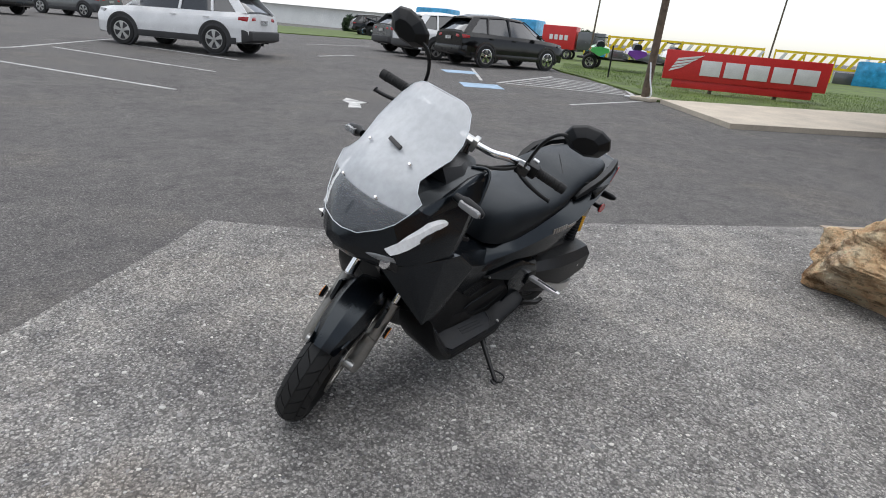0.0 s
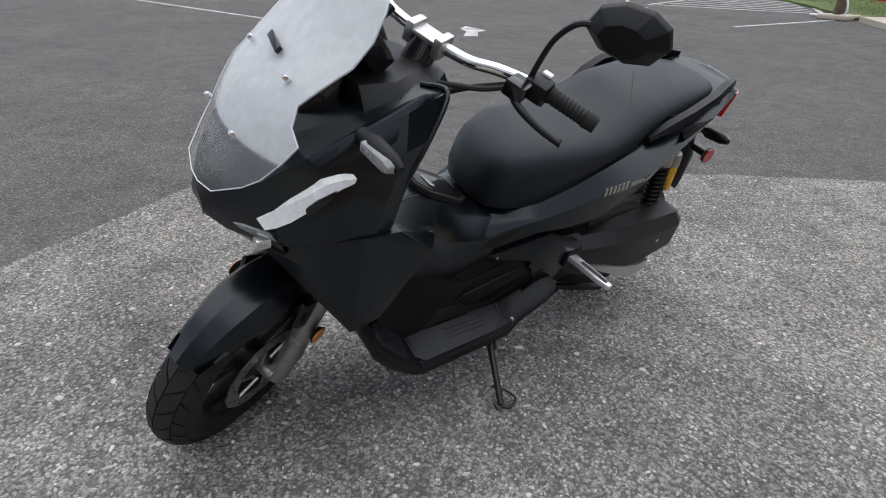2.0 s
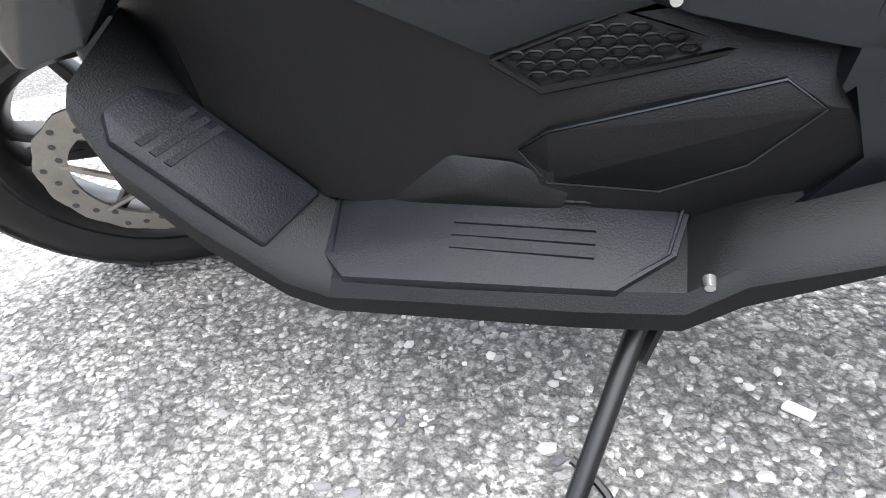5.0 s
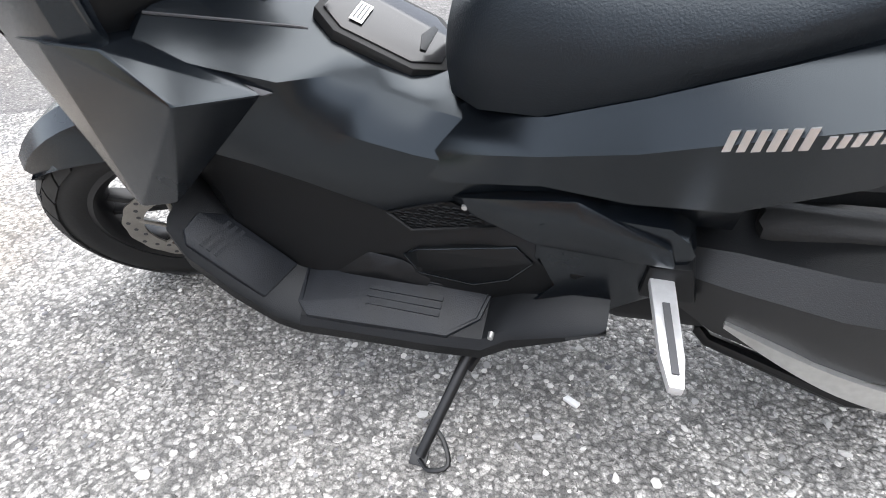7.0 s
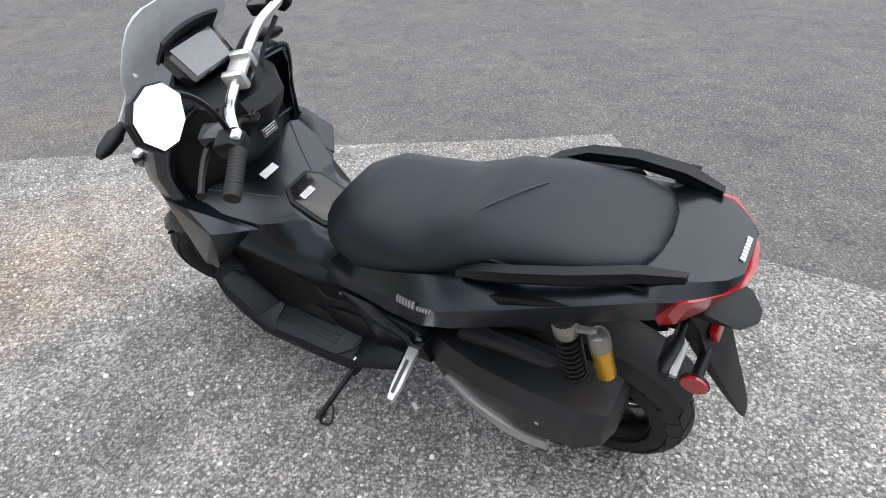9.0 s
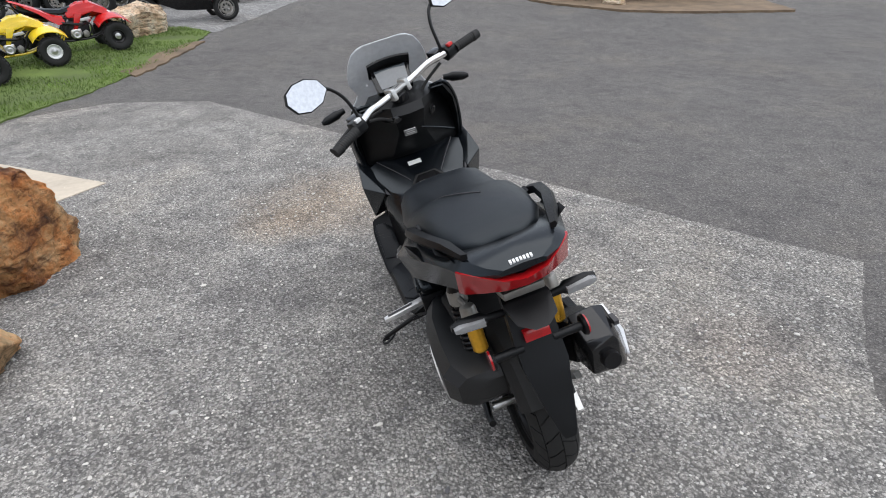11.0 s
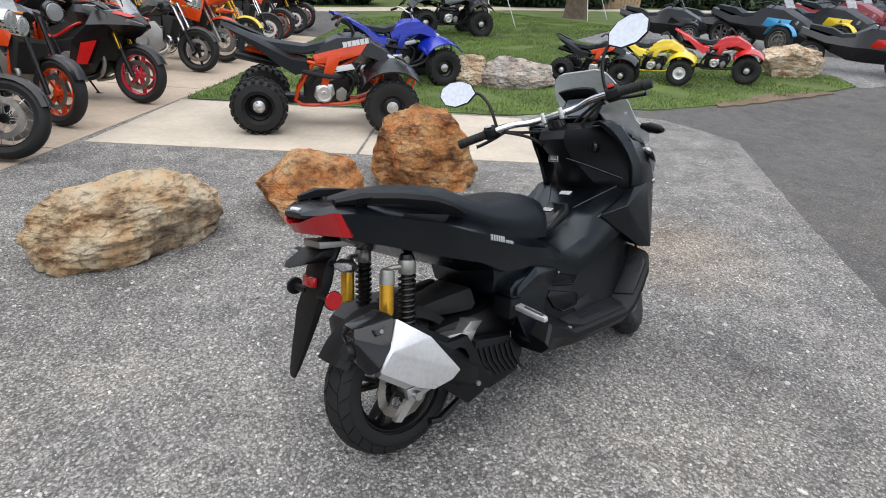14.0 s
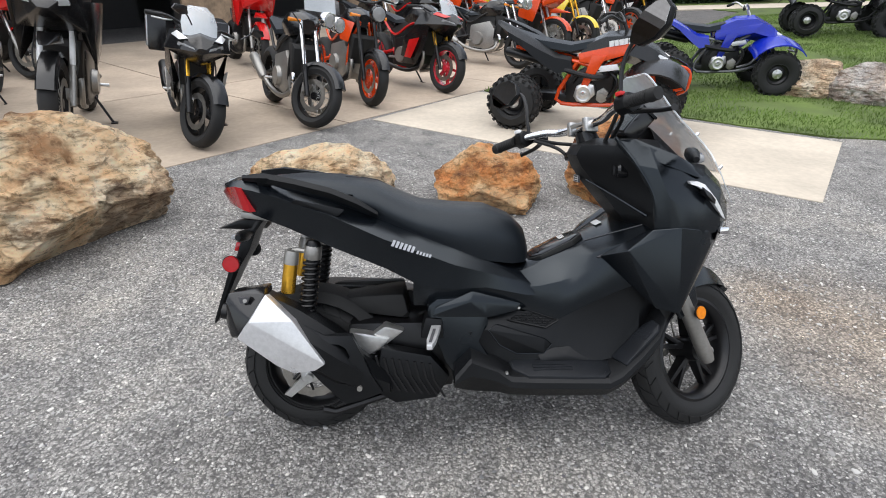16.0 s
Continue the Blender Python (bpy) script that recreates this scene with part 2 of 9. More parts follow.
def hull(bm, pts, bevel=0.0):
    n0 = len(bm.verts)
    vs = [bm.verts.new(p) for p in pts]
    r = bmesh.ops.convex_hull(bm, input=vs)
    junk = [v for v in vs if v.is_valid and not v.link_faces]
    bmesh.ops.delete(bm, geom=junk, context="VERTS")
    if bevel:
        bm.verts.ensure_lookup_table()
        faces = {f for v in bm.verts[n0:] for f in v.link_faces}
        bmesh.ops.dissolve_limit(bm, angle_limit=radians(4), verts=bm.verts[n0:], edges=list({e for f in faces for e in f.edges}))
        bm.verts.ensure_lookup_table()
        edges = list({e for v in bm.verts[n0:] for e in v.link_edges})
        bmesh.ops.bevel(bm, geom=edges, offset=bevel, segments=2, affect="EDGES", profile=0.6, clamp_overlap=True)
    return bm


def tube(bm, pts, r, n=10, caps=True):
    pts = [Vector(p) for p in pts]
    rs = r if isinstance(r, (list, tuple)) else [r] * len(pts)
    rings, side = [], None
    for i, p in enumerate(pts):
        d = (pts[min(i + 1, len(pts) - 1)] - pts[max(i - 1, 0)]).normalized()
        if side is None:
            side = d.orthogonal().normalized()
        side = (side - d * side.dot(d)).normalized()
        up = d.cross(side)
        rings.append([bm.verts.new(p + rs[i] * (math.cos(a) * side + math.sin(a) * up)) for a in (2 * math.pi * k / n for k in range(n))])
    for a, b in zip(rings, rings[1:]):
        for k in range(n):
            bm.faces.new((a[k], a[(k + 1) % n], b[(k + 1) % n], b[k]))
    if caps:
        bm.faces.new(rings[0][::-1])
        bm.faces.new(rings[-1])
    return bm


def curve_pts(ctrl, n=14):
    """Points along a smooth line through the control points."""
    c = [Vector(p) for p in ctrl]
    c = [2 * c[0] - c[1]] + c + [2 * c[-1] - c[-2]]
    out = []
    segs = len(c) - 3
    for i in range(segs):
        for k in range(max(2, n // segs)):
            t = k / max(2, n // segs)
            p0, p1, p2, p3 = c[i:i + 4]
            out.append(0.5 * (2 * p1 + (p2 - p0) * t + (2 * p0 - 5 * p1 + 4 * p2 - p3) * t * t + (3 * p1 - p0 - 3 * p2 + p3) * t ** 3))
    out.append(c[-2])
    return out


def revolve(bm, profile, n=40, axis="Y", center=(0, 0, 0), closed=True, arc=(0, 360)):
    """profile: (radius, along). A closed profile makes a ring."""
    full = abs(arc[1] - arc[0]) >= 359.9
    rings = []
    for k in range(n if full else n + 1):
        a = radians(arc[0] + (arc[1] - arc[0]) * k / n)
        rings.append([bm.verts.new(Vector(center) + (Vector((r * math.cos(a), y, r * math.sin(a))) if axis == "Y" else Vector((r * math.cos(a), r * math.sin(a), y)))) for r, y in profile])
    m = len(profile)
    for i in range(len(rings) if full else len(rings) - 1):
        a, b = rings[i], rings[(i + 1) % len(rings)]
        for j in range(m if closed else m - 1):
            q = (a[j], a[(j + 1) % m], b[(j + 1) % m], b[j])
            if len(set(q)) == 4:
                bm.faces.new(q)
    return bm


def shell(bm, stations, mirror=True, cap=True):
    """A skin over half rings of (x, y, z) from the top middle to the bottom middle, mirrored in y."""
    rings = []
    for st in stations:
        right = [bm.verts.new(p) for p in st]
        if mirror:
            left = [bm.verts.new((p[0], -p[1], p[2])) for p in st if abs(p[1]) > 1e-6]
            left.reverse()
            ring = right + left
        else:
            ring = right
        rings.append(ring)
    n = len(rings[0])
    for a, b in zip(rings, rings[1:]):
        for k in range(n):
            bm.faces.new((a[k], a[(k + 1) % n], b[(k + 1) % n], b[k]))
    if cap:
        for ring in (rings[0], rings[-1]):
            c = bm.verts.new(sum((v.co for v in ring), Vector()) / n)
            for k in range(n):
                bm.faces.new((ring[k], ring[(k + 1) % n], c))
    return bm


def at_x(x, pts):
    return [(x, y, z) for y, z in pts]


def prism(bm, poly, y0, y1, bevel=0.0):
    """A side outline of (x, z) carried from y0 to y1."""
    n0 = len(bm.verts)
    a, b = [bm.verts.new((x, y0, z)) for x, z in poly], [bm.verts.new((x, y1, z)) for x, z in poly]
    n = len(poly)
    bm.faces.new(a)
    bm.faces.new(b[::-1])
    for k in range(n):
        bm.faces.new((a[k], a[(k + 1) % n], b[(k + 1) % n], b[k]))
    if bevel:
        bm.verts.ensure_lookup_table()
        edges = list({e for v in bm.verts[n0:] for e in v.link_edges})
        bmesh.ops.bevel(bm, geom=edges, offset=bevel, segments=2, affect="EDGES", profile=0.6, clamp_overlap=True)
    return bm


def plate(bm, pts, thick):
    """A flat piece through points in space, with thickness to both sides."""
    p = [Vector(q) for q in pts]
    nrm = Vector()
    for i in range(len(p)):
        nrm += p[i].cross(p[(i + 1) % len(p)])
    nrm.normalize()
    a, b = [bm.verts.new(q + nrm * thick / 2) for q in p], [bm.verts.new(q - nrm * thick / 2) for q in p]
    bm.faces.new(a)
    bm.faces.new(b[::-1])
    for k in range(len(p)):
        bm.faces.new((a[k], b[k], b[(k + 1) % len(p)], a[(k + 1) % len(p)]))
    return bm


def B():
    return bmesh.new()


# ---- ground ----
def ground_z(x, y):
    """The lot is a shallow dish: level round the scooter, rising gently away from it."""
    r = math.hypot(x, y)
    z = 0.028 * max(0.0, r - 7) if r < 18 else 0.308 + 0.008 * (r - 18)
    if x > 6:
        z += 0.04 * (x - 6) if x < 16 else 0.4 + 0.03 * (x - 16) if x < 60 else 1.72
    return z


def sheet(name, poly, z_off, material, step, label, category, kind="structure", jag=0.0):
    """A level layer over the ground inside an outline, cut to it and laid on the ground's height."""
    bm = B()
    outline = []
    for i, p in enumerate(poly):
        q = poly[(i + 1) % len(poly)]
        length = math.hypot(q[0] - p[0], q[1] - p[1])
        n = max(1, int(length / (0.09 if jag else step)))
        for k in range(n):
            x, y = p[0] + (q[0] - p[0]) * k / n, p[1] + (q[1] - p[1]) * k / n
            d = noise.noise((x * 4, y * 4, 1)) * jag + noise.noise((x * 17, y * 17, 5)) * jag * 0.6
            outline.append((x - (q[1] - p[1]) / length * d, y + (q[0] - p[0]) / length * d))
    f = bm.faces.new([bm.verts.new((x, y, 0)) for x, y in outline])
    xs, ys = [p[0] for p in outline], [p[1] for p in outline]
    for lo, hi, axis in ((min(xs), max(xs), 0), (min(ys), max(ys), 1)):
        k = lo + step
        while k < hi:
            co, no = Vector((0, 0, 0)), Vector((0, 0, 0))
            co[axis], no[axis] = k, 1
            bmesh.ops.bisect_plane(bm, geom=bm.verts[:] + bm.edges[:] + bm.faces[:], plane_co=co, plane_no=no)
            k += step
    ext = bmesh.ops.extrude_face_region(bm, geom=bm.faces[:])
    for v in ext["geom"]:
        if isinstance(v, bmesh.types.BMVert):
            v.co.z = 1
    for v in bm.verts:
        v.co.z = ground_z(v.co.x, v.co.y) + (z_off if v.co.z > 0.5 else -0.05)
    return tagged(part(name, bm, material, angle=25), label, category, kind=kind)


def build_ground():
    bm = B()
    lines = sorted({round(s * v, 2) for s in (-1, 1) for v in [0, 2, 4, 6, 7, 8, 10, 12, 14, 16, 18, 21, 25, 30, 40, 60, 100, 200, 500, 1500]})
    grid = [[bm.verts.new((x, y, ground_z(x, y))) for y in lines] for x in lines]
    for i in range(len(lines) - 1):
        for j in range(len(lines) - 1):
            bm.faces.new((grid[i][j], grid[i + 1][j], grid[i + 1][j + 1], grid[i][j + 1]))
    tagged(part("ground", bm, LOT_M, angle=60), "dark grey asphalt parking lot reaching far back", "ground", kind="structure")


build_ground()
PATCH = [(-0.87, -1.10), (-0.70, -1.21), (-0.47, -1.42), (-0.15, -1.76), (0.08, -2.03), (0.57, -1.66), (1.4, -1.12), (2.0, -0.72), (3.32, 0.25), (5.2, 1.57), (5.45, 2.62), (4.95, 3.4), (3.6, 3.7), (0.6, 6.2), (-0.7, 4.7), (-2.2, 3.0), (-4.1, 0.85), (-2.86, -0.01), (-1.32, -1.11)]
sheet("pavement", PATCH, 0.006, PATCH_M, 1.0, "worn light grey asphalt with exposed gravel", "pavement", jag=0.02)


# ---- concrete ----
def slab(name, poly, label, z0=0.012, material=CONCRETE_M):
    sheet(name, poly, z0, material, 1.5, label, "slab")


def along(p, q, t):
    return (p[0] + (q[0] - p[0]) * t, p[1] + (q[1] - p[1]) * t)


# front slab in two panels with an open joint, then the wide apron before the shop in panels
SA, SB, SC, SD = (2.51, 2.0), (3.69, 3.5), (0.55, 5.98), (-0.72, 4.45)
slab("slab", [SA, SB, along(SB, SC, 0.40), along(SA, SD, 0.425)], "pale concrete slab beside the grass")
slab("slab", [along(SA, SD, 0.432), along(SB, SC, 0.407), SC, SD], "pale concrete slab beside the grass")
EDGE0, EDIR, ENOR = Vector((-4.02, 0.82)), Vector((0.66, 0.751)), Vector((-0.751, 0.66))


def apron_pt(s, d):
    p = EDGE0 + EDIR * s + ENOR * d
    return (p.x, p.y)


for i, (s0, s1) in enumerate(((-0.06, 1.7), (1.7, 4.65), (4.65, 7.6), (7.6, 10.6), (10.6, 14.0))):
    for d0, d1 in ((0.0, 2.9), (2.9, 7.5)):
        slab("slab", [apron_pt(s0 + 0.01, d0), apron_pt(s1 - 0.01, d0), apron_pt(s1 - 0.01, d1 - 0.02), apron_pt(s0 + 0.01, d1 - 0.02)], "tan concrete apron panel in front of the shop", material=APRON_M)

# ---- scooter ----
LEAN = 14.3
scooter = thing("scooter", pose(0, 0, 0.004, -LEAN, 0, 0), "matt black adventure scooter leaning on its side stand", "scooter")
HEAD, AXIS = Vector((0.25, 0, 1.0)), Vector((-0.446, 0, 0.895)).normalized()
STEER = Matrix.Translation(HEAD) @ Matrix.Rotation(radians(29), 4, AXIS) @ Matrix.Translation(-HEAD)

BAR_SHIFT = Matrix.Translation((0.022, 0, 0))


def steered(bm):
    return moved(bm, STEER)


def tyre_mesh(r, w, rim_r, c):
    """A rounded motorcycle tyre with two rows of slanted tread blocks."""
    bm = B()
    prof = []
    for a in range(-100, 101, 20):
        t = radians(a)
        prof.append((r - w * 0.52 + w * 0.52 * math.cos(t) if abs(a) < 95 else r - w * 0.60, 0.5 * w * math.sin(t) if abs(a) < 95 else 0.5 * w * math.copysign(0.93, a)))
    prof += [(rim_r, w * 0.36), (rim_r - 0.012, w * 0.34), (rim_r - 0.012, -w * 0.34), (rim_r, -w * 0.36)]
    revolve(bm, prof, 64, center=c)
    return bm


def tread_blocks(r, w, c, blocks=26):
    """Raised slanted blocks, two on each side of the middle."""
    out = []
    for k in range(blocks):
        for side in (-1, 1):
            for lo, hi, sk in ((1.5, 37, 0.75), (39.5, 66, -0.6)):
                bm = B()
                a0 = 2 * math.pi * (k + (0.5 if side > 0 else 0)) / blocks
                da = 2 * math.pi / blocks * 0.445
                pts = []
                for lift in (-0.003, 0.0042):
                    for ph, shift in ((lo, 0), ((lo + hi) / 2, sk * da * 0.8), (hi, sk * da * 1.6)):
                        for sgn in (-1, 1):
                            t = radians(ph)
                            rr, yy = r - w * 0.52 + (w * 0.52 + lift) * math.cos(t), side * (0.5 * w + lift) * math.sin(t)
                            a = a0 + shift + sgn * da
                            pts.append((c[0] + rr * math.cos(a), c[1] + yy, c[2] + rr * math.sin(a)))
                vs = [bm.verts.new(p) for p in pts]
                for q in ((6, 7, 9, 8), (8, 9, 11, 10), (0, 1, 7, 6), (4, 5, 11, 10), (0, 2, 8, 6), (2, 4, 10, 8), (1, 3, 9, 7), (3, 5, 11, 9)):
                    bm.faces.new([vs[i] for i in q])
                out.append(bm)
    return out


def rim_mesh(rim_r, w, c):
    bm = B()
    h = w * 0.36
    revolve(bm, [(rim_r + 0.004, h), (rim_r - 0.006, h + 0.003), (rim_r - 0.02, h * 0.8), (rim_r - 0.028, 0), (rim_r - 0.02, -h * 0.8), (rim_r - 0.006, -h - 0.003), (rim_r + 0.004, -h), (rim_r - 0.008, 0)], 56, center=c)
    revolve(bm, [(0.012, 0.05), (0.036, 0.05), (0.042, 0.03), (0.042, -0.03), (0.036, -0.05), (0.012, -0.05)], 24, center=c)
    return bm


def spoke_meshes(rim_r, c, spokes=5):
    out = []
    for k in range(spokes):
        for off in (-0.16, 0.16):
            bm = B()
            a = 2 * math.pi * k / spokes + 0.3
            a1 = a + off
            p0 = Vector((math.cos(a), 0, math.sin(a))) * 0.034
            p1 = Vector((math.cos(a1), 0, math.sin(a1))) * (rim_r - 0.015)
            t = Vector((-math.sin(a1), 0, math.cos(a1)))
            hull(bm, [Vector(c) + p + t * s * q + Vector((0, y, 0)) for p, q, yy in ((p0, 0.009, 0.020), (p1, 0.0055, 0.012)) for s in (-1, 1) for y in (-yy, yy)], 0.002)
            out.append(bm)
    return out


def disc_mesh(r, c):
    bm = B()
    n = 60
    prof = [(r * 0.70, -0.002), (r, -0.002), (r, 0.002), (r * 0.70, 0.002)]
    rings = []
    for k in range(n):
        a = 2 * math.pi * k / n
        w = 1 + 0.014 * math.cos(a * 15)
        rings.append([bm.verts.new((c[0] + q * (w if q == r else 1) * math.cos(a), c[1] + y, c[2] + q * (w if q == r else 1) * math.sin(a))) for q, y in prof])
    for i in range(n):
        a, b = rings[i], rings[(i + 1) % n]
        for j in range(4):
            bm.faces.new((a[j], a[(j + 1) % 4], b[(j + 1) % 4], b[j]))
    return bm


def disc_arms(r, c):
    out = []
    for k in range(6):
        a = 2 * math.pi * k / 6
        p0, p1 = Vector((math.cos(a), 0, math.sin(a))) * 0.034, Vector((math.cos(a + 0.5), 0, math.sin(a + 0.5))) * r * 0.76
        bm = B()
        tube(bm, [Vector(c) + p0, Vector(c) + p1], 0.0045, 6)
        out.append(bm)
    return out


def disc_holes(r, c):
    out = []
    for k in range(30):
        a = 2 * math.pi * k / 30
        p = Vector(c) + Vector((math.cos(a), 0, math.sin(a))) * r * (0.77 + 0.075 * (k % 3))
        bm = B()
        tube(bm, [p + Vector((0, -0.0026, 0)), p + Vector((0, 0.0026, 0))], 0.0042, 8)
        out.append(bm)
    return out


def build_scooter():
    s = scooter
    FA, RA = (0.688, 0, 0.245), (-0.60, 0, 0.235)
    # front wheel, steered to the left
    fw = part("front_wheel", steered(rim_mesh(0.175, 0.11, FA)), RIM_M, s, "black alloy wheel turned to the left")
    for bm in spoke_meshes(0.175, FA):
        part("spoke", steered(bm), RIM_M, fw)
    part("tyre", steered(tyre_mesh(0.259, 0.11, 0.178, FA)), RUBBER_M, fw)
    for bm in tread_blocks(0.259, 0.11, FA):
        part("tread_block", steered(bm), RUBBER_M, fw)
    part("brake_disc", steered(disc_mesh(0.12, (FA[0], 0.062, FA[2]))), STEEL_M, fw, "drilled steel brake disc")
    for bm in disc_arms(0.12, (FA[0], 0.062, FA[2])):
        part("disc_arm", steered(bm), STEEL_M, fw)
    for bm in disc_holes(0.12, (FA[0], 0.062, FA[2])):
        part("disc_hole", steered(bm), INK_M, fw)
    bm = B()
    tube(bm, [(FA[0], -0.094, FA[2]), (FA[0], 0.094, FA[2])], 0.016, 12)
    part("axle", steered(bm), ALU_M, fw)
    # fork legs follow the steering axis
    foot = Vector((FA[0] - 0.012, 0, FA[2] - 0.03))
    for y in (-0.092, 0.092):
        bm = B()
        a = foot + Vector((0, y, 0))
        tube(bm, [a, a + AXIS * 0.03, a + AXIS * 0.27, a + AXIS * 0.285], [0.02, 0.026, 0.024, 0.026], 14)
        leg = part("fork_leg", steered(bm), GREYALU_M, s, "grey alloy fork leg")
        bm = B()
        tube(bm, [a + AXIS * 0.28, a + AXIS * 0.47], 0.0165, 12)
        part("stanchion", steered(bm), CHROME_M, leg)
        bm = B()
        b = a + AXIS * 0.19 + Vector((0.012, math.copysign(0.03, y), 0.0))
        tube(bm, [b, b + Vector((0, math.copysign(0.011, y), 0))], [0.018, 0.024], 18)
        part("reflector_cup", steered(bm), PLASTIC_M, leg)
        bm = B()
        b = b + Vector((0, math.copysign(0.009, y), 0))
        tube(bm, [b, b + Vector((0, math.copysign(0.005, y), 0))], [0.0225, 0.021], 18)
        part("reflector", steered(bm), AMBER_M, leg, "round amber side reflector")
    bm = B()
    hull(bm, [Vector((FA[0] - 0.05, 0.078, 0.30)) + Vector(q) for q in ((-0.03, 0, -0.05), (0.02, 0, -0.04), (-0.05, 0, 0.05), (0.0, 0, 0.06), (-0.03, 0.035, -0.045), (0.015, 0.035, -0.04), (-0.045, 0.035, 0.045), (0.0, 0.035, 0.05))], 0.006)
    part("brake_caliper", steered(bm), GREYALU_M, s)
    # front mudguard
    bm = B()
    st = []
    for k in range(15):
        t = k / 14
        a = radians(46 + 104 * t)
        r = 0.280 + 0.012 * math.sin(t * math.pi)
        hw = 0.03 + 0.036 * math.sin(min(1, t * 1.9 + 0.15) * math.pi / 2)
        c = Vector((FA[0] - 0.004, 0, FA[2]))
        d = Vector((math.cos(a), 0, math.sin(a)))
        st.append([c + d * (r + 0.012), c + d * r + Vector((0, hw * 0.7, 0)), c + d * (r - 0.03) + Vector((0, hw, 0)), c + d * (r - 0.062 * math.sin(t * math.pi) - 0.012) + Vector((0, hw + 0.006, 0)), c + d * (r - 0.034) + Vector((0, hw - 0.006, 0)), c + d * (r - 0.006)])
    shell(bm, st)
    part("front_mudguard", steered(bm), BODY_M, s, angle=30)
    for y in (-1, 1):
        bm = B()
        hull(bm, [(FA[0] - 0.17, y * 0.078, 0.43), (FA[0] - 0.06, y * 0.082, 0.50), (FA[0] - 0.04, y * 0.084, 0.41), (FA[0] - 0.13, y * 0.084, 0.36), (FA[0] - 0.17, y * 0.094, 0.43), (FA[0] - 0.06, y * 0.096, 0.49), (FA[0] - 0.05, y * 0.098, 0.41), (FA[0] - 0.13, y * 0.098, 0.37)], 0.004)
        part("mudguard_bracket", steered(bm), BODY_M, s)

    # rear wheel
    rw = part("rear_wheel", rim_mesh(0.155, 0.12, RA), RIM_M, s, "black alloy rear wheel")
    for bm in spoke_meshes(0.155, RA):
        part("spoke", bm, RIM_M, rw)
    part("tyre", tyre_mesh(0.230, 0.128, 0.156, RA), RUBBER_M, rw)
    for bm in tread_blocks(0.230, 0.128, RA, 24):
        part("tread_block", bm, RUBBER_M, rw)
    part("brake_disc", disc_mesh(0.098, (RA[0], -0.066, RA[2])), STEEL_M, rw)
    for bm in disc_arms(0.098, (RA[0], -0.066, RA[2])):
        part("disc_arm", bm, RIM_M, rw)

    # centre body: upper tunnel skin down to the crease over the footwell
    bm = B()
    shell(bm, [
        at_x(-0.27, [(0, 0.70), (0.06, 0.695), (0.11, 0.69), (0.165, 0.60), (0.165, 0.52), (0.15, 0.47), (0, 0.46)]),
        at_x(-0.10, [(0, 0.63), (0.06, 0.628), (0.145, 0.590), (0.172, 0.548), (0.168, 0.50), (0.150, 0.46), (0, 0.44)]),
        at_x(0.0, [(0, 0.594), (0.062, 0.592), (0.128, 0.574), (0.153, 0.535), (0.152, 0.49), (0.140, 0.452), (0, 0.43)]),
        at_x(0.06, [(0, 0.580), (0.070, 0.577), (0.108, 0.562), (0.146, 0.520), (0.148, 0.475), (0.138, 0.448), (0, 0.42)]),
        at_x(0.12, [(0, 0.585), (0.074, 0.582), (0.100, 0.570), (0.140, 0.522), (0.148, 0.470), (0.140, 0.432), (0, 0.41)]),
        at_x(0.18, [(0, 0.612), (0.076, 0.606), (0.098, 0.588), (0.140, 0.535), (0.151, 0.470), (0.145, 0.415), (0, 0.40)]),
        at_x(0.225, [(0, 0.634), (0.078, 0.625), (0.100, 0.606), (0.146, 0.552), (0.160, 0.495), (0.154, 0.442), (0, 0.42)]),
        at_x(0.278, [(0, 0.660), (0.066, 0.650), (0.152, 0.624), (0.162, 0.580), (0.172, 0.525), (0.166, 0.474), (0, 0.45)]),
        at_x(0.34, [(0, 0.691), (0.108, 0.677), (0.180, 0.656), (0.184, 0.610), (0.188, 0.556), (0.182, 0.511), (0, 0.48)]),
        at_x(0.416, [(0, 0.726), (0.163, 0.712), (0.206, 0.692), (0.206, 0.650), (0.205, 0.590), (0.198, 0.545), (0, 0.50)]),
        at_x(0.47, [(0, 0.72), (0.17, 0.70), (0.19, 0.67), (0.19, 0.63), (0.18, 0.57), (0.16, 0.52), (0, 0.48)])])
    part("centre_tunnel", bm, BODY_M, s, "matt black centre tunnel", angle=24)
    # inner wall of the footwell, set back under the crease
    bm = B()
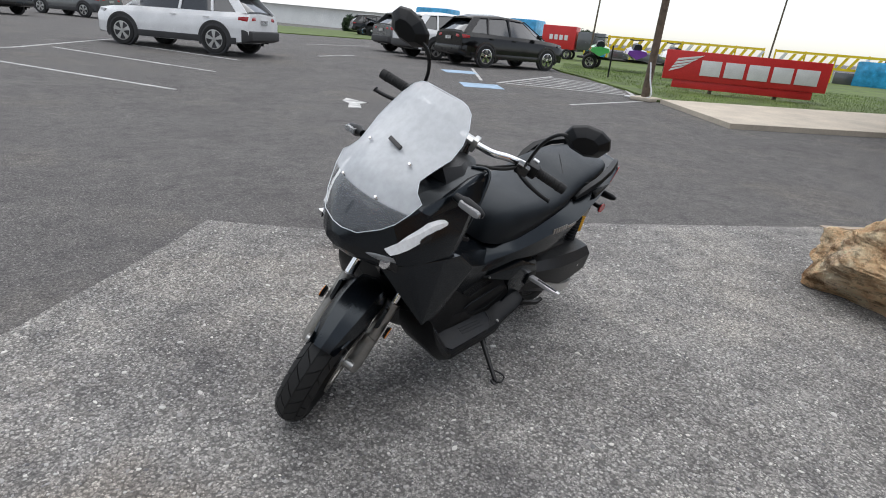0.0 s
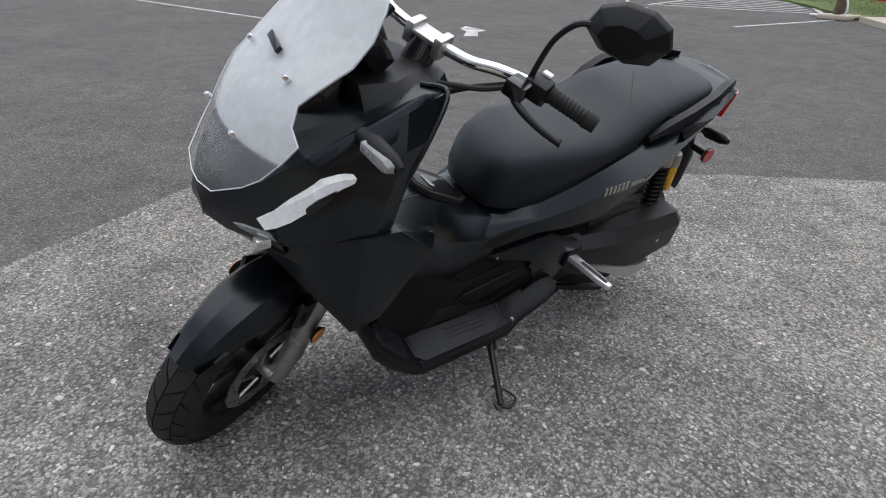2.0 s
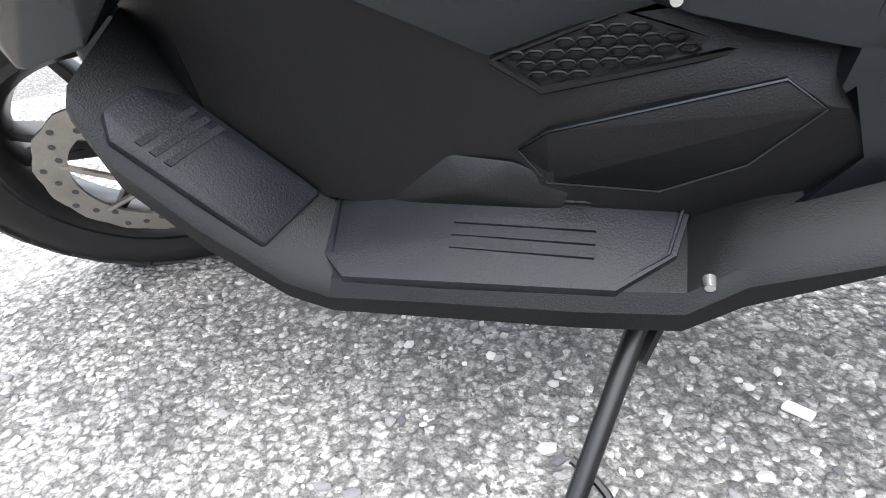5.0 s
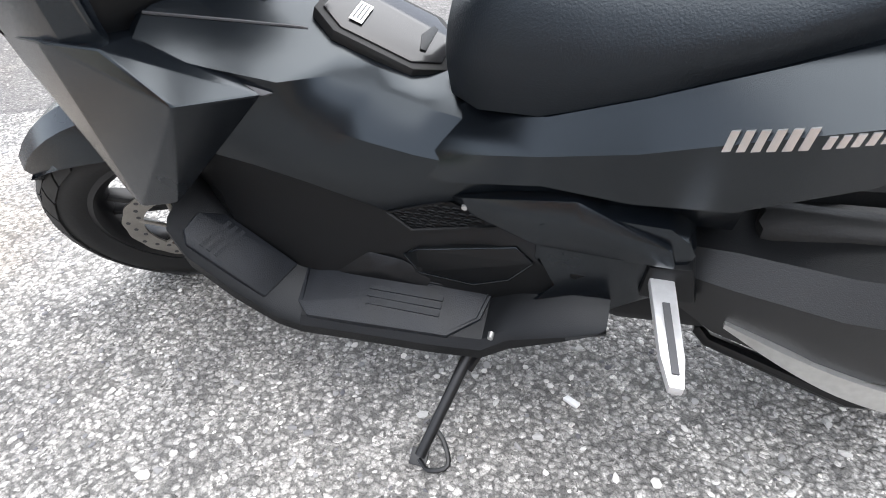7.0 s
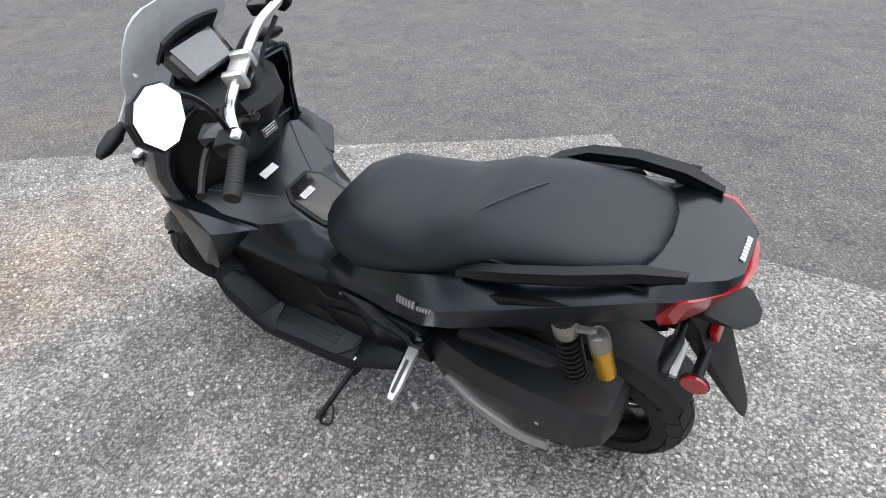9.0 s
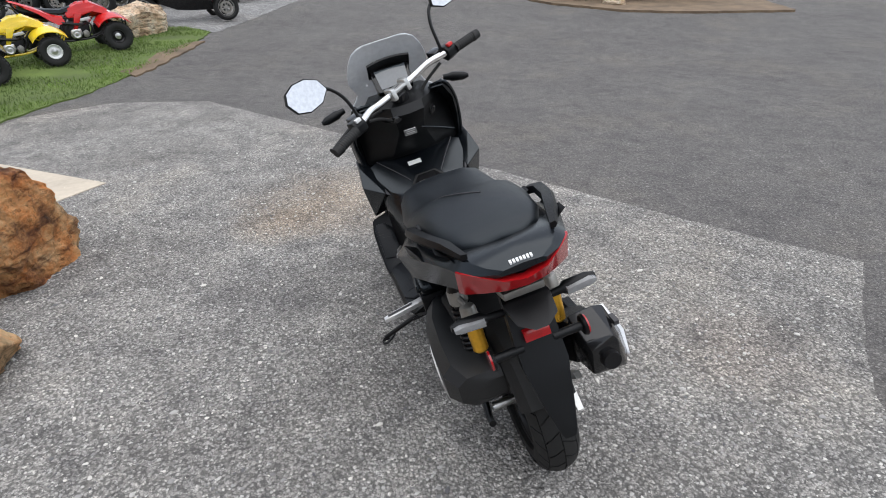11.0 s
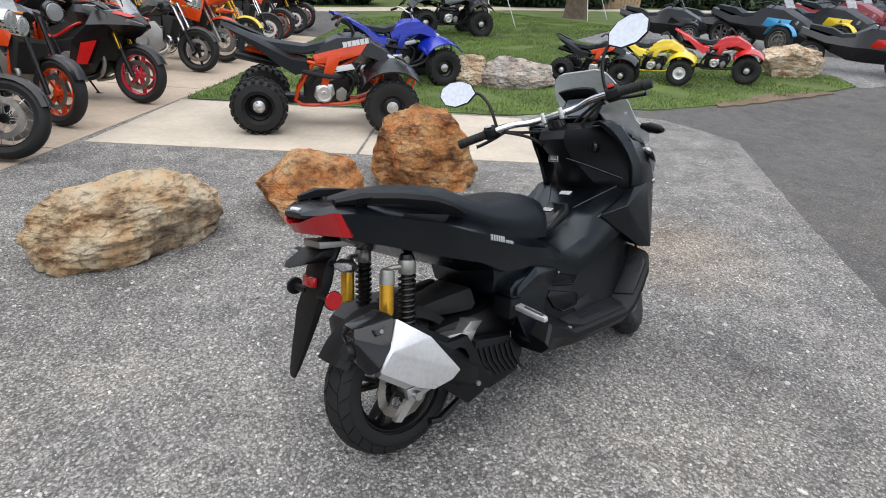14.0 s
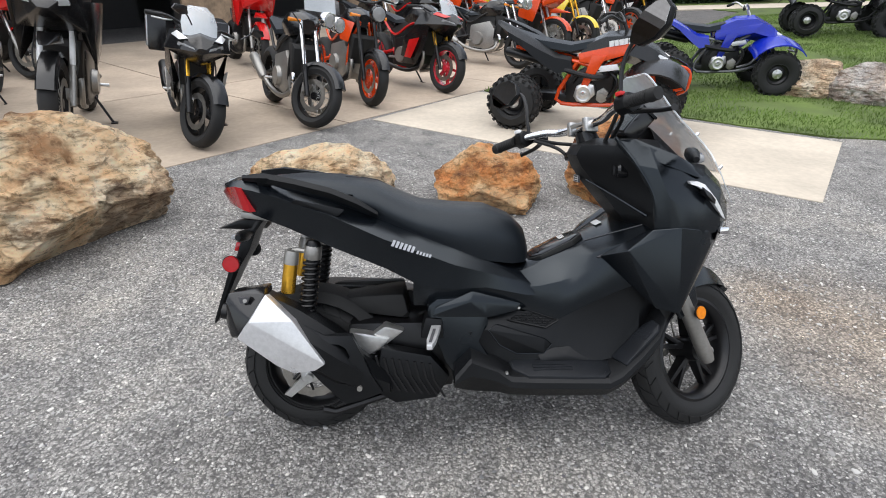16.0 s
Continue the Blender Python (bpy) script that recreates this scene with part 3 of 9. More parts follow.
    shell(bm, [
        at_x(-0.20, [(0, 0.47), (0.14, 0.465), (0.17, 0.43), (0.185, 0.39), (0.16, 0.34), (0, 0.33)]),
        at_x(-0.10, [(0, 0.46), (0.142, 0.462), (0.172, 0.43), (0.193, 0.395), (0.186, 0.32), (0, 0.24)]),
        at_x(-0.03, [(0, 0.45), (0.138, 0.455), (0.168, 0.428), (0.182, 0.400), (0.180, 0.30), (0, 0.22)]),
        at_x(0.03, [(0, 0.44), (0.132, 0.444), (0.150, 0.412), (0.172, 0.388), (0.176, 0.284), (0, 0.215)]),
        at_x(0.10, [(0, 0.43), (0.132, 0.436), (0.152, 0.394), (0.165, 0.362), (0.176, 0.284), (0, 0.21)]),
        at_x(0.16, [(0, 0.42), (0.138, 0.422), (0.147, 0.392), (0.156, 0.340), (0.174, 0.284), (0, 0.21)]),
        at_x(0.18, [(0, 0.41), (0.138, 0.412), (0.146, 0.392), (0.155, 0.338), (0.175, 0.284), (0, 0.21)]),
        at_x(0.278, [(0, 0.45), (0.158, 0.472), (0.156, 0.43), (0.160, 0.36), (0.182, 0.286), (0, 0.21)]),
        at_x(0.34, [(0, 0.48), (0.172, 0.508), (0.166, 0.46), (0.168, 0.385), (0.186, 0.300), (0, 0.22)]),
        at_x(0.416, [(0, 0.50), (0.188, 0.542), (0.184, 0.51), (0.186, 0.46), (0.190, 0.385), (0, 0.26)]),
        at_x(0.47, [(0, 0.50), (0.17, 0.53), (0.17, 0.51), (0.17, 0.49), (0.16, 0.44), (0, 0.36)])])
    part("footwell_panel", bm, PLASTIC_M, s, "grained black footwell lining", angle=30)
    # flush fuel lid in a dark gasket
    up = Vector((-0.44, 0, 0.9)).normalized()
    lid_c = Vector((0.188, 0, 0.6215))
    fwd = Vector((0.9, 0, 0.44)).normalized()

    def on_lid(u, v, h=0.0):
        return lid_c + fwd * u + Vector((0, v, 0)) + up * h

    hexa = ((-0.098, -0.036), (-0.098, 0.036), (-0.058, 0.066), (0.052, 0.066), (0.09, 0.04), (0.09, -0.04), (0.052, -0.066), (-0.058, -0.066))
    bm = B()
    hull(bm, [on_lid(u, v, h) for h in (-0.012, 0.004) for u, v in hexa], 0.002)
    lid = part("fuel_lid", bm, RUBBER_M, s, "six-sided lid set flush in the tunnel")
    bm = B()
    hull(bm, [on_lid(u * 0.89, v * 0.86, h) for h in (-0.006, 0.007) for u, v in hexa] + [on_lid(u * 0.5 - 0.01, v * 0.5, 0.009) for u, v in hexa], 0.002)
    part("lid_panel", bm, GLOSS_M, lid, "semi-gloss black lid panel", angle=20)
    bm = B()
    hull(bm, [on_lid(-0.05 + dx, v, h) for h in (0.007, 0.0105) for dx, v in ((-0.012, -0.028), (-0.004, -0.03), (0.004, 0.0), (-0.004, 0.03), (-0.012, 0.028))], 0.001)
    part("finger_lip", bm, PLASTIC_M, lid)
    bm = B()
    plate(bm, [on_lid(u, v, 0.0102) for u, v in ((0.026, -0.006), (0.044, -0.006), (0.044, 0.038), (0.026, 0.038))], 0.001)
    part("label", bm, LABEL_M, lid, "small white printed label")
    bm = B()
    for u in (0.030, 0.035, 0.040):
        plate(bm, [on_lid(u - 0.0008, -0.003, 0.0112), on_lid(u + 0.0008, -0.003, 0.0112), on_lid(u + 0.0008, 0.034, 0.0112), on_lid(u - 0.0008, 0.034, 0.0112)], 0.0005)
    part("print", bm, INK_M, lid)
    bm = B()
    c2 = Vector((0.334, 0.014, 0.6905))
    plate(bm, [c2 + fwd * u + Vector((0, v + 0.008, 0)) + up * 0.001 for u, v in ((-0.011, -0.027), (0.011, -0.027), (0.011, 0.027), (-0.011, 0.027))], 0.002)
    part("sticker", bm, LABEL_M, s, "white warning sticker")
    for side in (-1, 1):
        bm = B()
        tube(bm, [(0.270, side * 0.064, 0.6465), (0.278, side * 0.067, 0.6502), (0.34, side * 0.108, 0.6775), (0.416, side * 0.163, 0.7125)], 0.002, 6)
        part("panel_seam", bm, INK_M, s)

    for side in (-1, 1):
        def sy(p):
            return (p[0], p[1] * side, p[2])

        # running board with its ramp, lip and rubber
        bm = B()
        prof = [(-0.15, 0.235, 0.30, 0.27), (-0.10, 0.215, 0.35, 0.25), (-0.02, 0.205, 0.315, 0.242), (0.02, 0.20, 0.288, 0.252), (0.10, 0.198, 0.286, 0.258), (0.22, 0.196, 0.284, 0.262), (0.312, 0.20, 0.284, 0.268), (0.345, 0.222, 0.306, 0.274), (0.40, 0.272, 0.366, 0.276), (0.448, 0.335, 0.428, 0.274), (0.468, 0.40, 0.470, 0.262)]
        if side > 0:
            prof[:3] = [(-0.15, 0.325, 0.36, 0.235), (-0.10, 0.29, 0.355, 0.245), (-0.02, 0.222, 0.315, 0.242)]
        st = []
        for x, zb, zt, w in prof:
            st.append([sy(p) for p in ((x, 0.10, zt + 0.008), (x, 0.17, zt + 0.002), (x, w - 0.012, zt - 0.018), (x, w, zt - 0.03), (x, w + 0.002, (zt + zb) / 2 - 0.004), (x, w - 0.03, zb + 0.004), (x, 0.12, zb), (x, 0.10, zb))])
        shell(bm, st, mirror=False)
        board = part("running_board", bm, PLASTIC_M, s, "moulded black footboard", angle=28)
        bm = B()
        outline = [(0.017, 0.168, 0.291), (0.028, 0.213, 0.278), (0.072, 0.247, 0.269), (0.300, 0.257, 0.267), (0.312, 0.240, 0.273), (0.322, 0.238, 0.273), (0.330, 0.172, 0.291)]
        hull(bm, [sy((x, y, z + dz)) for x, y, z in outline for dz in (-0.008, 0.0045)], 0.001)
        part("floor_rubber", bm, MAT_M, board, "scuffed grey rubber floor mat")
        bm = B()
        ring = [(0.1625 + (x - 0.1625) * 0.955, 0.212 + (y - 0.212) * 0.9, z * 1.0 + 0.005 + (0.212 - y) * 0.028) for x, y, z in outline]
        tube(bm, [sy(p) for p in ring + ring[:1]], 0.0016, 5)
        part("mat_border", bm, MAT_M, board)
        bm = B()
        for y in (0.196, 0.208, 0.220):
            hull(bm, [sy((x, yy, 0.3425 - 0.28 * yy + dz)) for x in (0.09, 0.21) for yy in (y - 0.003, y + 0.003) for dz in (0.0, 0.003)])
        part("floor_ribs", bm, MAT_M, board)
        bm = B()
        ramp_out, ramp_in = ((0.360, 0.262, 0.306), (0.448, 0.264, 0.412), (0.454, 0.250, 0.428)), ((0.340, 0.187, 0.302), (0.430, 0.189, 0.404), (0.450, 0.215, 0.430))
        rn = Vector((-0.77, 0.10, 0.63))
        hull(bm, [Vector(sy(p)) + Vector(sy(rn)) * h for p in ramp_out + ramp_in for h in (-0.012, 0.005)], 0.003)
        part("ramp_rubber", bm, MAT_M, board, "ribbed rubber on the toe ramp")
        for u in (0.72, 0.81, 0.90):
            bm = B()
            p0, p1 = Vector(ramp_out[0]).lerp(Vector(ramp_out[1]), u), Vector(ramp_in[0]).lerp(Vector(ramp_in[1]), u)
            dd = Vector((0.64, 0, 0.77)) * 0.003
            hull(bm, [Vector(sy(p0.lerp(p1, q) + dd * k + rn * h)) for q in (0.12, 0.88) for k in (-1, 1) for h in (0.003, 0.009)])
            part("ramp_rib", bm, MAT_M, board)
        for c in ((0.006, 0.233, 0.281), (0.052, 0.152, 0.459)):
            bm = B()
            tube(bm, [sy(c), sy((c[0], c[1] + 0.01, c[2]))], [0.005, 0.004], 10)
            part("bolt", bm, ALU_M, board)
        # lower side cover behind the leg
        bm = B()
        outer = [(-0.225, 0.480), (-0.20, 0.500), (-0.10, 0.505), (-0.05, 0.478), (-0.045, 0.415), (-0.085, 0.365), (-0.03, 0.305)] + ([(-0.03, 0.245), (-0.12, 0.300), (-0.205, 0.375), (-0.235, 0.46)] if side > 0 else [(-0.03, 0.222), (-0.115, 0.212), (-0.175, 0.30), (-0.215, 0.41), (-0.23, 0.46)])
        prism(bm, outer, side * 0.12, side * 0.192, 0.008)
        part("side_cover", bm, BODY_M, s, angle=30)
        # raised strake running back from the bolt
        bm = B()
        hull(bm, [sy(p) for p in ((0.086, 0.136, 0.456), (0.055, 0.158, 0.474), (0.045, 0.164, 0.452), (-0.095, 0.188, 0.522), (-0.10, 0.200, 0.495), (-0.205, 0.204, 0.478), (-0.215, 0.208, 0.450), (0.0, 0.168, 0.436), (-0.05, 0.192, 0.440), (0.05, 0.12, 0.46), (-0.09, 0.12, 0.51), (-0.2, 0.12, 0.46), (0.0, 0.12, 0.435))], 0.004)
        part("cover_strake", bm, BODY_M, s, "raised moulded strake", angle=24)
        # honeycomb vent in a moulded frame above the footwell
        q0, q1, q2, q3 = Vector((0.178, 0.145, 0.411)), Vector((0.088, 0.138, 0.442)), Vector((0.005, 0.150, 0.420)), Vector((0.138, 0.155, 0.391))
        bm = B()
        tube(bm, [sy(p) for p in (q0, q3, q2)], 0.0032, 6)
        tube(bm, [sy(p) for p in (q0, q1)], 0.0022, 6)
        vent = part("honeycomb_vent", bm, PLASTIC_M, s, "moulded honeycomb grille")
        bm = B()
        hull(bm, [sy(p + Vector((0, dy, 0))) for p in (q0, q1, q2, q3) for dy in (-0.012, -0.0035)])
        part("vent_back", bm, PLASTIC_M, vent)
        across, down = q2 - q0, (q3 - q1)
        for i in range(13):
            for j in range(6):
                u, v = (i + 0.5 * (j % 2)) * 0.0150 - 0.004, (j - 2.2) * 0.0072
                c = q0 + across.normalized() * u + Vector((0, 0, 0.008)) + Vector((-0.18, 0.08, -0.98)) * v
                lo, hi = q0.lerp(q1, (q0.x - c.x) / (q0.x - q1.x)) if c.x > q1.x else q1.lerp(q2, (q1.x - c.x) / (q1.x - q2.x)), q0.lerp(q3, (q0.x - c.x) / (q0.x - q3.x)) if c.x > q3.x else q3.lerp(q2, (q3.x - c.x) / (q3.x - q2.x))
                if not (hi.z + 0.004 < c.z < lo.z - 0.003 and q2.x + 0.02 < c.x < q0.x - 0.008):
                    continue
                yy = hi.lerp(lo, (c.z - hi.z) / max(0.001, lo.z - hi.z)).y
                bm = B()
                tube(bm, [sy((c.x + 0.0078 * math.cos(k * math.pi / 3), yy + 0.0005, c.z + 0.0038 * math.sin(k * math.pi / 3))) for k in range(7)], 0.0011, 5, caps=False)
                part("vent_cell", bm, PLASTIC_M, vent)
        # flush service panel with a fine raised outline
        ring = [Vector(p) for p in ((0.158, 0.157, 0.338), (0.133, 0.163, 0.360), (-0.020, 0.176, 0.413), (-0.045, 0.187, 0.399), (-0.010, 0.183, 0.350), (0.045, 0.177, 0.317), (0.132, 0.169, 0.314))]
        bm = B()
        hull(bm, [sy(p + Vector((0, dy, 0))) for p in ring for dy in (-0.02, 0.001)], 0.001)
        panel = part("service_panel", bm, PLASTIC_M, s, "flush access panel in the footwell", angle=30)
        bm = B()
        tube(bm, [sy(p + Vector((0, 0.0012, 0))) for p in ring + ring[:1]], 0.0013, 5)
        part("panel_line", bm, BODY_M, panel)
        # soft swell above the floor mat
        bm = B()
        hull(bm, [sy(p) for p in ((0.29, 0.160, 0.318), (0.22, 0.160, 0.334), (0.16, 0.163, 0.330), (0.11, 0.170, 0.310), (0.27, 0.182, 0.290), (0.12, 0.180, 0.290), (0.2, 0.178, 0.308), (0.2, 0.15, 0.30))], 0.004)
        part("footwell_swell", bm, PLASTIC_M, s, angle=40)

    # front cowl: outer skin back to the rim, then folded inside
    bm = B()
    shell(bm, [
        [(0.742, 0, 0.725), (0.742, 0.012, 0.724), (0.742, 0.022, 0.722), (0.742, 0.04, 0.711), (0.742, 0.038, 0.70), (0.742, 0.034, 0.694), (0.738, 0.02, 0.685), (0.738, 0, 0.683)],
        [(0.724, 0, 0.782), (0.720, 0.05, 0.778), (0.713, 0.082, 0.768), (0.704, 0.106, 0.722), (0.706, 0.104, 0.705), (0.711, 0.092, 0.686), (0.708, 0.05, 0.662), (0.708, 0, 0.655)],
        [(0.688, 0, 0.838), (0.678, 0.09, 0.834), (0.658, 0.142, 0.816), (0.645, 0.172, 0.752), (0.644, 0.180, 0.722), (0.648, 0.173, 0.692), (0.635, 0.10, 0.652), (0.635, 0, 0.645)],
        [(0.628, 0, 0.885), (0.612, 0.12, 0.886), (0.590, 0.172, 0.866), (0.576, 0.206, 0.795), (0.576, 0.216, 0.745), (0.582, 0.212, 0.690), (0.565, 0.13, 0.625), (0.57, 0, 0.60)],
        [(0.52, 0, 0.90), (0.512, 0.13, 0.908), (0.505, 0.187, 0.908), (0.498, 0.222, 0.840), (0.500, 0.236, 0.775), (0.505, 0.232, 0.690), (0.51, 0.15, 0.585), (0.52, 0, 0.55)],
        [(0.43, 0, 0.925), (0.42, 0.13, 0.938), (0.41, 0.192, 0.942), (0.425, 0.226, 0.882), (0.460, 0.240, 0.800), (0.475, 0.234, 0.700), (0.49, 0.17, 0.56), (0.50, 0, 0.50)],
        [(0.37, 0, 0.935), (0.345, 0.12, 0.955), (0.325, 0.176, 0.962), (0.372, 0.214, 0.892), (0.420, 0.228, 0.805), (0.436, 0.222, 0.705), (0.48, 0.17, 0.58), (0.50, 0, 0.52)],
        [(0.37, 0, 0.930), (0.340, 0.115, 0.948), (0.324, 0.164, 0.950), (0.372, 0.202, 0.884), (0.420, 0.214, 0.800), (0.436, 0.205, 0.71), (0.48, 0.16, 0.60), (0.50, 0, 0.54)],
        [(0.42, 0, 0.915), (0.40, 0.11, 0.925), (0.395, 0.150, 0.918), (0.45, 0.178, 0.865), (0.485, 0.185, 0.800), (0.49, 0.178, 0.72), (0.50, 0.14, 0.64), (0.51, 0, 0.60)]])
    part("front_cowl", bm, BODY_M, s, "matt black front fairing", angle=17)
    for side in (-1, 1):
        bm = B()
        rim = curve_pts([(0.345, side * 0.12, 0.957), (0.322, side * 0.175, 0.962), (0.370, side * 0.211, 0.892), (0.419, side * 0.224, 0.805), (0.435, side * 0.217, 0.71)], 20)
        tube(bm, rim, 0.0055, 8)
        part("cowl_rim", bm, BODY_M, s)
    # rider-side shield: a middle column with a hollow on each side
    bm = B()
    st = []
    for z, xc, y1, x1, y2, x2, y3, x3 in ((0.965, 0.300, 0.05, 0.305, 0.085, 0.335, 0.12, 0.40), (0.945, 0.245, 0.06, 0.252, 0.105, 0.30, 0.14, 0.40), (0.915, 0.222, 0.06, 0.236, 0.10, 0.305, 0.165, 0.42), (0.88, 0.236, 0.055, 0.255, 0.10, 0.345, 0.18, 0.435), (0.84, 0.264, 0.05, 0.290, 0.11, 0.385, 0.195, 0.448), (0.79, 0.305, 0.065, 0.330, 0.135, 0.415, 0.20, 0.46), (0.74, 0.348, 0.085, 0.366, 0.16, 0.420, 0.205, 0.46), (0.715, 0.378, 0.10, 0.392, 0.175, 0.428, 0.205, 0.455), (0.69, 0.40, 0.10, 0.41, 0.17, 0.44, 0.20, 0.46)):
        st.append([(xc, 0, z), (x1, y1, z), (x2, y2, z), (x3, y3, z), (0.47, y3 * 0.9, z - 0.005), (0.48, 0, z - 0.008)])
    shell(bm, st)
    part("inner_shield", bm, PLASTIC_M, s, "black rider-side shield with hollows", angle=32)
    bm = B()
    plate(bm, [(0.262, 0.012 + dy, 0.838 + dz) for dy, dz in ((-0.024, -0.012), (0.024, -0.012), (0.024, 0.012), (-0.024, 0.012))], 0.006)
    lab = part("label", bm, INK_M, s, "dark plate with a pale border")
    bm = B()
    tube(bm, [(0.258, 0.012 + dy, 0.838 + dz) for dy, dz in ((-0.022, -0.010), (0.022, -0.010), (0.022, 0.010), (-0.022, 0.010), (-0.022, -0.010))], 0.0013, 4)
    part("border", bm, ALU_M, lab)
    bm = B()
    for dz in (-0.004, 0.003):
        box(bm, (0.2582, 0.012, 0.838 + dz), (0.001, 0.034, 0.002))
    part("print", bm, LABEL_M, lab)
    bm = B()
    tube(bm, [(0.39, -0.095, 0.868), (0.355, -0.098, 0.872), (0.35, -0.098, 0.872)], [0.026, 0.024, 0.018], 18)
    ign = part("ignition_switch", bm, GLOSS_M, s, "round ignition knob")
    bm = B()
    box(bm, (0.346, -0.098, 0.872), (0.012, 0.008, 0.032), bevel=0.002)
    part("knob_bar", bm, RIM_M, ign)
    bm = B()
    tube(bm, [(0.278, -0.035, 0.838), (0.335, -0.10, 0.80), (0.420, -0.185, 0.742)], [0.003, 0.004, 0.005], 8)
    part("glove_box_lip", bm, BODY_M, s, "raised edge of the glove box")

    # side wings on the cowl: light top shelf, upright outer face
    for side in (-1, 1):
        bm = B()
        hull(bm, [(x, side * y, z) for x, y, z in ((0.287, 0.176, 0.622), (0.345, 0.253, 0.652), (0.42, 0.238, 0.710), (0.50, 0.240, 0.716), (0.60, 0.205, 0.700), (0.615, 0.195, 0.655), (0.665, 0.135, 0.665), (0.60, 0.160, 0.60), (0.514, 0.243, 0.458), (0.444, 0.240, 0.474), (0.42, 0.15, 0.69), (0.44, 0.13, 0.50), (0.60, 0.10, 0.65), (0.32, 0.16, 0.61))], 0.003)
        part("side_wing", bm, BODY_M, s, "folded fairing wing", angle=12)
        bm = B()
        hull(bm, [(x, side * y, z) for x, y, z in ((0.280, 0.160, 0.615), (0.290, 0.172, 0.617), (0.42, 0.228, 0.700), (0.425, 0.205, 0.690), (0.30, 0.15, 0.600), (0.42, 0.18, 0.66))], 0.002)
        part("wing_groove", bm, INK_M, s)
        # upper cheek beside the screen
        bm = B()
        hull(bm, [(x, side * y, z) for x, y, z in ((0.60, 0.165, 0.866), (0.50, 0.190, 0.918), (0.37, 0.178, 0.968), (0.315, 0.165, 0.962), (0.335, 0.19, 0.935), (0.45, 0.215, 0.892), (0.57, 0.195, 0.85), (0.45, 0.12, 0.90))], 0.006)
        part("cheek_panel", bm, BODY_M, s, angle=22)
        # headlamp: bright strip above, dark lens with reflector below
        bm = B()
        strip = [((0.520, 0.226, 0.846), (0.524, 0.228, 0.838)), ((0.545, 0.223, 0.846), (0.545, 0.228, 0.832)), ((0.572, 0.2135, 0.836), (0.578, 0.2215, 0.813)), ((0.596, 0.203, 0.814), (0.602, 0.2125, 0.784)), ((0.622, 0.188, 0.792), (0.628, 0.1965, 0.756)), ((0.646, 0.168, 0.768), (0.650, 0.180, 0.737)), ((0.672, 0.146, 0.738), (0.666, 0.168, 0.728))]
        st = []
        for a, b in strip:
            st.append([(a[0], side * (a[1] - 0.02), a[2]), (a[0], side * a[1], a[2]), (b[0], side * b[1], b[2]), (b[0], side * (b[1] - 0.02), b[2])])
        shell(bm, st, mirror=False)
        lamp = part("headlamp", bm, WHITE_M, s, "broad white daytime light blade", angle=14)
        bm = B()
        hull(bm, [(x, side * y, z) for x, y, z in ((0.588, 0.2205, 0.812), (0.556, 0.2295, 0.832), (0.574, 0.2275, 0.806), (0.606, 0.2165, 0.778), (0.608, 0.2125, 0.792), (0.585, 0.20, 0.80), (0.56, 0.205, 0.81))], 0.001)
        part("lamp_notch", bm, GLOSS_M, lamp, "gloss black notch in the light blade")
        bm = B()
        hull(bm, [(x, side * y, z) for x, y, z in ((0.738, 0.045, 0.710), (0.70, 0.115, 0.712), (0.658, 0.176, 0.722), (0.648, 0.182, 0.705), (0.69, 0.118, 0.692), (0.735, 0.045, 0.690), (0.65, 0.10, 0.70))], 0.002)
        part("lamp_lens", bm, CLEAR_M, lamp, "narrow clear headlamp lens")
        bm = B()
        hull(bm, [(0.668 + dx, side * (0.158 + dy), 0.694 + dz) for dx in (-0.014, 0.014) for dy in (-0.012, 0.010) for dz in (-0.012, 0.010)], 0.004)
        part("reflector_bowl", bm, CHROME_M, lamp)
        bm = B()
        hull(bm, [(x, side * y, z) for x, y, z in ((0.728, 0.06, 0.690), (0.69, 0.118, 0.689), (0.640, 0.184, 0.700), (0.632, 0.182, 0.664), (0.675, 0.115, 0.664), (0.715, 0.05, 0.668), (0.65, 0.09, 0.68))], 0.003)
        part("chin_panel", bm, GLOSS_M, lamp, "gloss black chin under the lamp")
        # indicator
        bm = B()
        base, tip = Vector((0.515, side * 0.215, 0.93)), Vector((0.49, side * 0.315, 0.912))
        tube(bm, [base, base.lerp(tip, 0.2), base.lerp(tip, 0.35), base.lerp(tip, 0.8), tip], [0.012, 0.014, 0.02, 0.017, 0.008], 10)
        ind = part("front_indicator", bm, PLASTIC_M, s)
        bm = B()
        hull(bm, [base.lerp(tip, q) + Vector((dx, 0, dz)) for q, w in ((0.3, 0.012), (0.85, 0.014), (0.97, 0.007)) for dx, dz in ((0.008, w), (0.008, -w), (0.023, w * 0.7), (0.023, -w * 0.7))], 0.003)
        part("indicator_lens", bm, CLEAR_M, ind, "clear indicator lens")

    # windscreen
    bm = B()
    rows = [(0.742, 0.757, 0.02), (0.740, 0.768, 0.077), (0.716, 0.80, 0.128), (0.700, 0.825, 0.152), (0.683, 0.862, 0.172), (0.662, 0.900, 0.184), (0.648, 0.922, 0.156), (0.624, 0.950, 0.139), (0.590, 0.982, 0.149), (0.552, 1.018, 0.163), (0.515, 1.058, 0.160), (0.482, 1.10, 0.146), (0.455, 1.135, 0.124), (0.442, 1.150, 0.100), (0.436, 1.156, 0.075)]
    front, back = [], []
